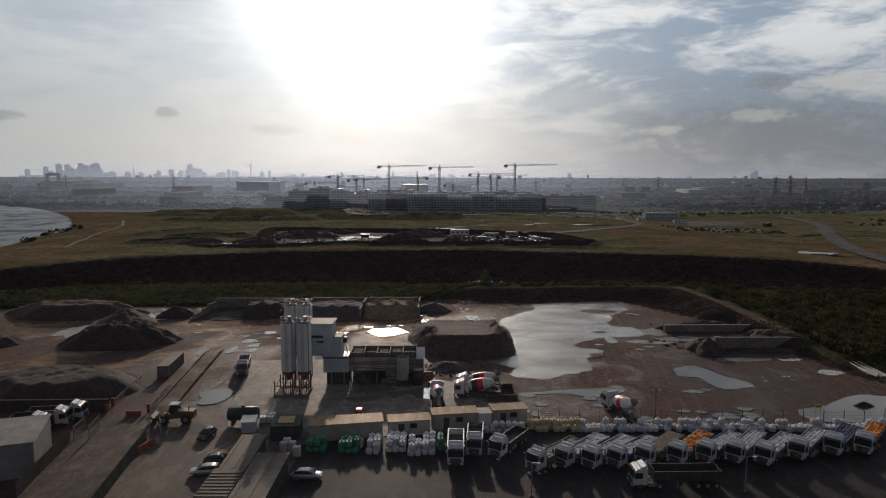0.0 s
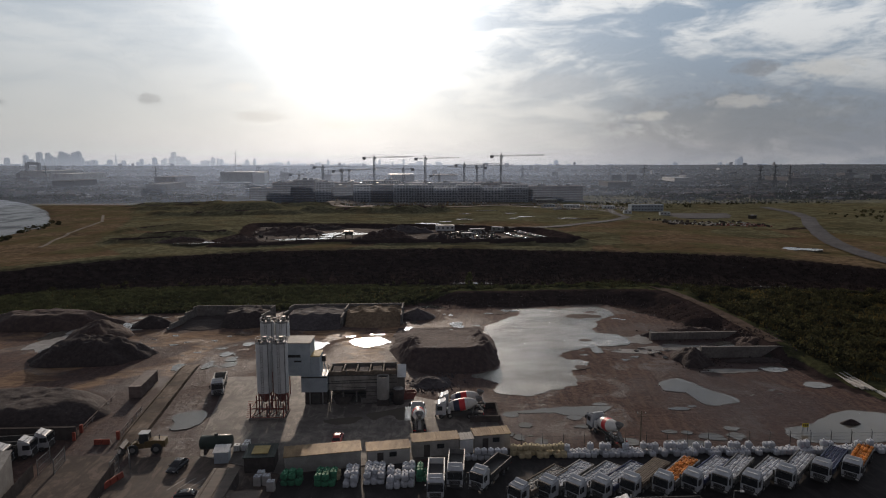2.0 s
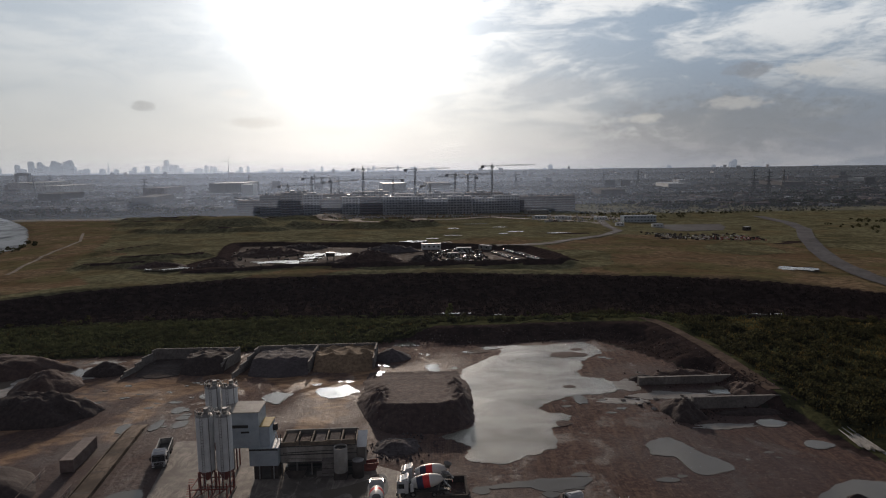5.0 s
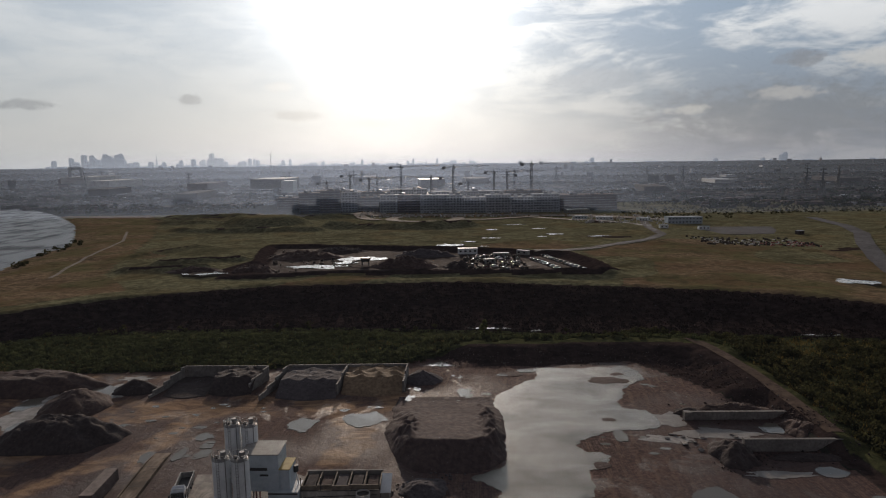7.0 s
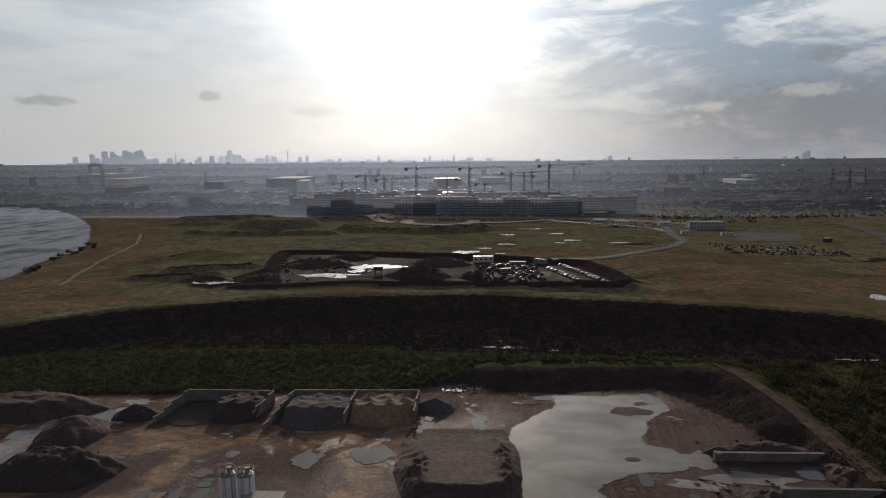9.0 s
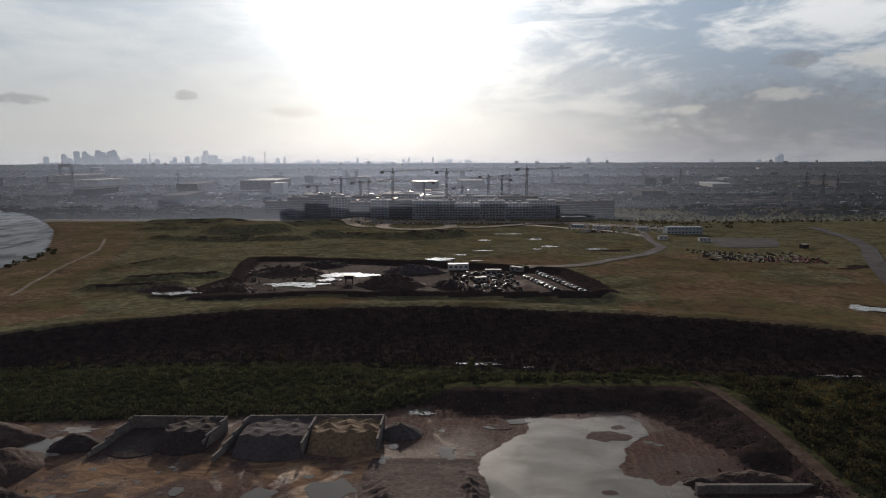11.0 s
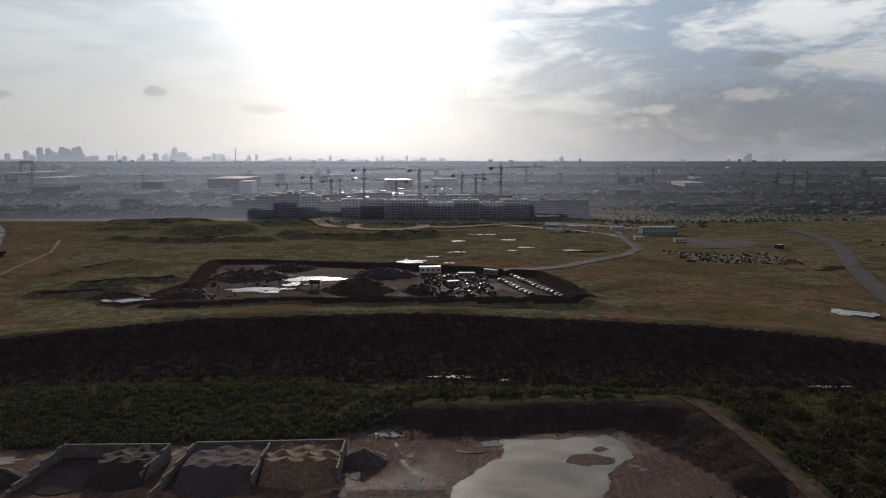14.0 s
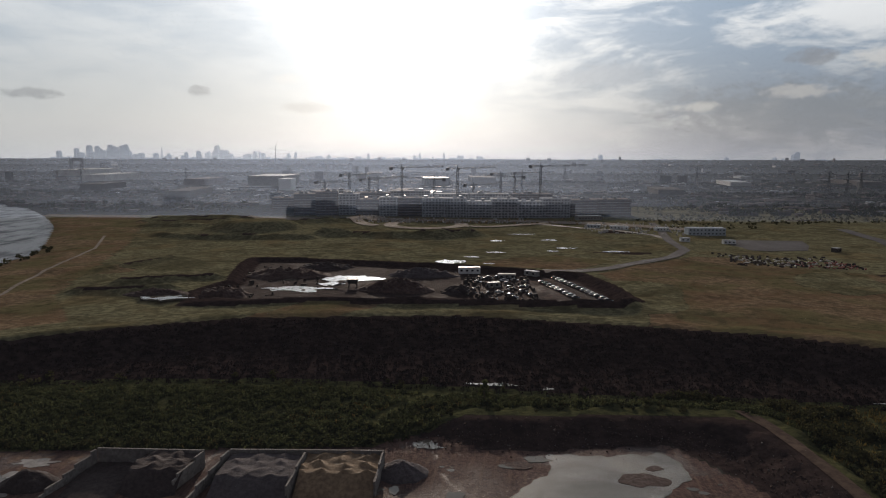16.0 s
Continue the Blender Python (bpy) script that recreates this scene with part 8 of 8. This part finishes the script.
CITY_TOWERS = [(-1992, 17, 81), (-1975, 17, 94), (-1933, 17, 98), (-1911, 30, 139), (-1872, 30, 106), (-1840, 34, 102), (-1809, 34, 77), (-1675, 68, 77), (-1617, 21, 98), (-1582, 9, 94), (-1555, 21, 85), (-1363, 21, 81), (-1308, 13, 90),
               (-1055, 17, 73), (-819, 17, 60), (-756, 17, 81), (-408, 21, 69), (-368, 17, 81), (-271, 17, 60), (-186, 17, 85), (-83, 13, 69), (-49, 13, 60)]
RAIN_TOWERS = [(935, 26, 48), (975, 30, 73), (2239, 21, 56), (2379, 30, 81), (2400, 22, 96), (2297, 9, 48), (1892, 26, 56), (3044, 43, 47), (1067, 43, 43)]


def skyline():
    """Plain towers on the horizon, glowing in haze colours, each a block with a smaller top."""
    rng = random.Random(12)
    for towers, material, label in ((DOCK_TOWERS, SKYLINE_NEAR, "cluster of dockland towers glowing haze grey on the horizon"), (CITY_TOWERS, SKYLINE, "city towers glowing pale with haze on the horizon"), (RAIN_TOWERS, SKYLINE_RAIN, "towers glowing dull blue under rain on the horizon")):
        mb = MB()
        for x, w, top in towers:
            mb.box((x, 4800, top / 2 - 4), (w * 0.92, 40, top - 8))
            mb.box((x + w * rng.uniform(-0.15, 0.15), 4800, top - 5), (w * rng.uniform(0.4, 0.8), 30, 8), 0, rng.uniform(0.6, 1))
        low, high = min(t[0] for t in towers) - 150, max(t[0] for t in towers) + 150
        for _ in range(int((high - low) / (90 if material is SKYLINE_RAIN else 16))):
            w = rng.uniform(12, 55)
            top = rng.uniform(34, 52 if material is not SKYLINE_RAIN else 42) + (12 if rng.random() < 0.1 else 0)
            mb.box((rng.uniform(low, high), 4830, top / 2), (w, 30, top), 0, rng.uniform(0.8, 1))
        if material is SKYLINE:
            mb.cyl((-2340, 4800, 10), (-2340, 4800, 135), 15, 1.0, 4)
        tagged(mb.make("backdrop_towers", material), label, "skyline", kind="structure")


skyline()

# ---- vegetation ----
def blades(name, spots, material, label, hlo, hhi, spread=0.5, per=5, category="reeds"):
    """Tufts of narrow leaves, too many to count."""
    v, f = [], []
    for x, y, z in spots:
        for _ in range(per):
            a, h = random.uniform(0, math.tau), random.uniform(hlo, hhi)
            bx, by = x + random.uniform(-spread, spread), y + random.uniform(-spread, spread)
            w = random.uniform(0.10, 0.22)
            lean = random.uniform(0.1, 0.5) * h
            c, s = math.cos(a), math.sin(a)
            n = len(v)
            v += [(bx - s * w, by + c * w, z - 0.1), (bx + s * w, by - c * w, z - 0.1), (bx + c * lean * 0.4 + s * w, by + s * lean * 0.4 - c * w, z + h * 0.6),
                  (bx + c * lean * 0.4 - s * w, by + s * lean * 0.4 + c * w, z + h * 0.6), (bx + c * lean, by + s * lean, z + h)]
            f += [(n, n + 1, n + 2, n + 3), (n + 3, n + 2, n + 4)]
    tagged(MB().add(v, f).make(name, material), label, category, kind="stuff")


def scatter(n, x0, x1, y0, y1, keep):
    r = np.random.RandomState(int(abs(x0 * 7 + y0 * 3 + n)))
    x, y = r.uniform(x0, x1, n), r.uniform(y0, y1, n)
    k = keep(x, y)
    x, y = x[k], y[k]
    return list(zip(x.tolist(), y.tolist(), land(x, y).tolist()))


def marsh(x, y):
    return (~inside(x, y, YARD_RIM)) & (y < lerp_table(x, BANK_FOOT) - 6) & (line_distance(x, y, BUND) > 6) & (line_distance(x, y, [(-22, 224), (-18, 233), (-14, 240), (-8, 245), (4, 249)]) > 1.6)


blades("reeds", scatter(15000, -190, 88, 200, 256, lambda x, y: marsh(x, y) & (fbm(x, y, 7, 4, 21) > -0.35)), REED, "tall green reeds and nettles on the marshy strip", 0.5, 1.2, 0.7)
blades("reeds", scatter(3000, -190, 88, 200, 256, lambda x, y: marsh(x, y) & (waves(x, y, 14, 22) > 0.45)), GRASSTUFT, "straw-coloured grass among reeds", 0.5, 1.0, 0.7)


def clear_of_roads(x, y):
    ways = ([(334, 625), (325, 581), (312, 524), (272, 458), (250, 404), (229, 363), (212, 310), (202, 268), (190, 205)], [(190, 715), (175, 604), (160, 540), (147, 504)])
    return (line_distance(x, y, ways[0]) > 8) & (line_distance(x, y, ways[1]) > 5) & ~((x > 190) & (x < 272) & (y > 494) & (y < 618))


def leaf_cloud(v, f, c, r, n, size):
    """Leaf sprays through an uneven ellipsoid."""
    for _ in range(n):
        d = Vector((random.gauss(0, 1), random.gauss(0, 1), random.gauss(0, 1))).normalized()
        k = random.uniform(0.55, 1.0) * (0.8 + 0.4 * noise.noise(d * 1.7 + Vector(c)))
        p = Vector((c[0] + d.x * r[0] * k, c[1] + d.y * r[1] * k, c[2] + d.z * r[2] * k))
        u = (d + Vector((random.uniform(-0.7, 0.7), random.uniform(-0.7, 0.7), random.uniform(-0.7, 0.7)))).normalized()
        a = u.orthogonal().normalized() * size * random.uniform(0.6, 1.3)
        b = u.cross(a).normalized() * size * random.uniform(0.5, 1.0)
        m = len(v)
        v += [tuple(p - a), tuple(p - b * 0.8), tuple(p + a), tuple(p + b)]
        f.append((m, m + 1, m + 2, m + 3))


def scrub(name, spots, material, label, rlo, rhi, n, size):
    v, f = [], []
    for x, y, z in spots:
        r = random.uniform(rlo, rhi)
        leaf_cloud(v, f, (x, y, z + r * 0.5), (r, r * random.uniform(0.8, 1.2), r * random.uniform(0.6, 0.95)), n, size)
    tagged(MB().add(v, f).make(name, material), label, "shrubs", kind="stuff")


east = lambda x, y: (~inside(x, y, YARD_RIM)) & (x > 86.5) & (line_distance(x, y, BUND + [(84, 138), (89, 118)]) > 4.5) & (y < lerp_table(x, BANK_FOOT) - 3)
scrub("scrub", scatter(2400, 76, 235, 108, 246, lambda x, y: east(x, y) & (fbm(x, y, 22, 4, 31) > -0.25)), LEAF, "dense dark green scrub along the yard boundary", 1.0, 2.9, 60, 0.42)
blades("rough_grass", scatter(7000, 76, 230, 108, 246, lambda x, y: east(x, y)), GRASSTUFT, "dry rough grass among scrub", 0.5, 1.1, 0.8)
scrub("scrub", scatter(260, -190, 75, 236, 262, lambda x, y: (np.abs(y - lerp_table(x, BANK_FOOT) + 2) < 5) & (waves(x, y, 12, 33) > 0.1)), LEAF, "dark shrubs along the channel", 0.8, 2.0, 40, 0.4)
scrub("scrub", scatter(900, -12, 98, 130, 246, lambda x, y: (~inside(x, y, YARD_RIM)) & (line_distance(x, y, BUND) > 2.5) & (line_distance(x, y, BUND) < 16) & (y < lerp_table(x, BANK_FOOT) - 4) & ((x < 72) | (x > 86.5))), LEAF, "rough shrubs on top of the earth bund", 0.5, 1.3, 30, 0.35)
scrub("scrub", scatter(200, -140, -5, 200, 212, lambda x, y: marsh(x, y)), LEAF, "low shrubs behind the bays", 0.7, 1.5, 36, 0.35)
scrub("nettles", scatter(5200, -190, 88, 200, 256, lambda x, y: marsh(x, y)), REED, "rounded clumps of green nettles among reeds", 0.6, 1.5, 26, 0.34)
# dark dead-leaf tone that also carries some of the bank's shade
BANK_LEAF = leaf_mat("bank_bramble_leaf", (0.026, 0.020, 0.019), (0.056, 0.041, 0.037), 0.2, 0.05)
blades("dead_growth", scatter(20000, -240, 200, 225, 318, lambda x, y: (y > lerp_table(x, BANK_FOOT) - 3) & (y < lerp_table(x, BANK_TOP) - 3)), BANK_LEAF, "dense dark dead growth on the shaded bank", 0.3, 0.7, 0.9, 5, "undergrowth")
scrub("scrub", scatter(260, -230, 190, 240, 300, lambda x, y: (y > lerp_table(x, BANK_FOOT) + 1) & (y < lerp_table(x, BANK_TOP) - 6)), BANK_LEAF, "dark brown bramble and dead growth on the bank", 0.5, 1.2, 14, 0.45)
scrub("scrub", scatter(160, -310, -230, 300, 620, lambda x, y: (~inside(x, y, RIVER_EDGE)) & (line_distance(x, y, RIVER_EDGE[:10]) < 12)), LEAF, "dark shrubs along the river bank", 1.5, 3.5, 40, 0.8)
scrub("scrub", scatter(3600, 180, 760, 430, 930, lambda x, y: clear_of_roads(x, y) & ((y > 660) | (x > 350)) & (fbm(x, y * 2.0, 90, 4, 35) > 0.35 - (y - 560) * 0.0025)), LEAF, "dark shrubs on rough grassland", 0.9, 2.4, 30, 0.6)


YOUNG_LEAF = leaf_mat("young_tree_leaf", (0.055, 0.066, 0.024), (0.135, 0.145, 0.058), 0.5, 0.55)


def tree(x, y, h, label):
    z = height(x, y)
    t = thing("tree", label, "tree", "", pose(x, y, z - 0.2))
    trunk = MB().cyl((0, 0, 0), (0.1, 0, h * 0.45), 0.16, 0.09, 8)
    for k in range(6):
        a = k * 1.05
        trunk.cyl((0.05, 0, h * (0.2 + 0.05 * k)), (math.cos(a) * h * 0.2, math.sin(a) * h * 0.2, h * (0.5 + 0.06 * k)), 0.07, 0.02, 6)
    trunk.make("trunk", BARK, t)
    v, f = [], []
    for k in range(14):
        a, s = k * 2.4, random.uniform(0.3, 0.95)
        leaf_cloud(v, f, (math.cos(a) * h * 0.2 * (1.2 - s), math.sin(a) * h * 0.2 * (1.2 - s), h * s), (h * 0.13, h * 0.13, h * 0.12), 50, 0.28)
    MB().add(v, f).make("crown", YOUNG_LEAF, t)


tree(8.2, 238, 7.0, "slender young tree on the marshy strip")
for x, y, r in ((59, 242, 2.6), (63, 243, 3.2), (67, 243, 3.6), (71, 242.5, 3.2), (76, 242, 2.4), (80, 240, 1.8), (89, 239, 2.6), (99, 236, 2.2), (106, 234, 2.4)):
    v, f = [], []
    for k in range(9):
        a = k * 2.4
        leaf_cloud(v, f, (x + math.cos(a) * r * 0.55, y + math.sin(a) * r * 0.45, height(x, y) + r * random.uniform(0.3, 0.8)), (r * 0.5, r * 0.5, r * 0.42), 46, 0.34)
    tagged(MB().add(v, f).make("bush", LEAF), "rounded dark green bush beside the channel", "bush", "bushes by the channel")


def woods(name, n, y0, y1, label):
    """Far tree belts as ragged clumps."""
    v, f = [], []
    for _ in range(n):
        y = y0 * (y1 / y0) ** random.random()
        x = random.uniform(-0.9, 0.9) * (y + 250)
        if river_side(x, y) or (abs(x) < 280 and y < 940) or waves(np.array([x]), np.array([y]), 160, 41)[0] < -0.45:
            continue
        z = height(x, y)
        r = random.uniform(2.0, 4.2)
        for _ in range(3):
            cx, cy = x + random.uniform(-2 * r, 2 * r), y + random.uniform(-r, r)
            leaf_cloud(v, f, (cx, cy, z + r * 0.8), (r, r, r * random.uniform(0.7, 1.2)), 14, r * 0.42)
    tagged(MB().add(v, f).make(name, WOOD_FAR), label, "woodland", kind="stuff")


woods("woodland", 3600, 800, 4600, "dark belts of trees among the far streets")
woods("woodland", 1100, 790, 1500, "dark tree belts beyond the building site")
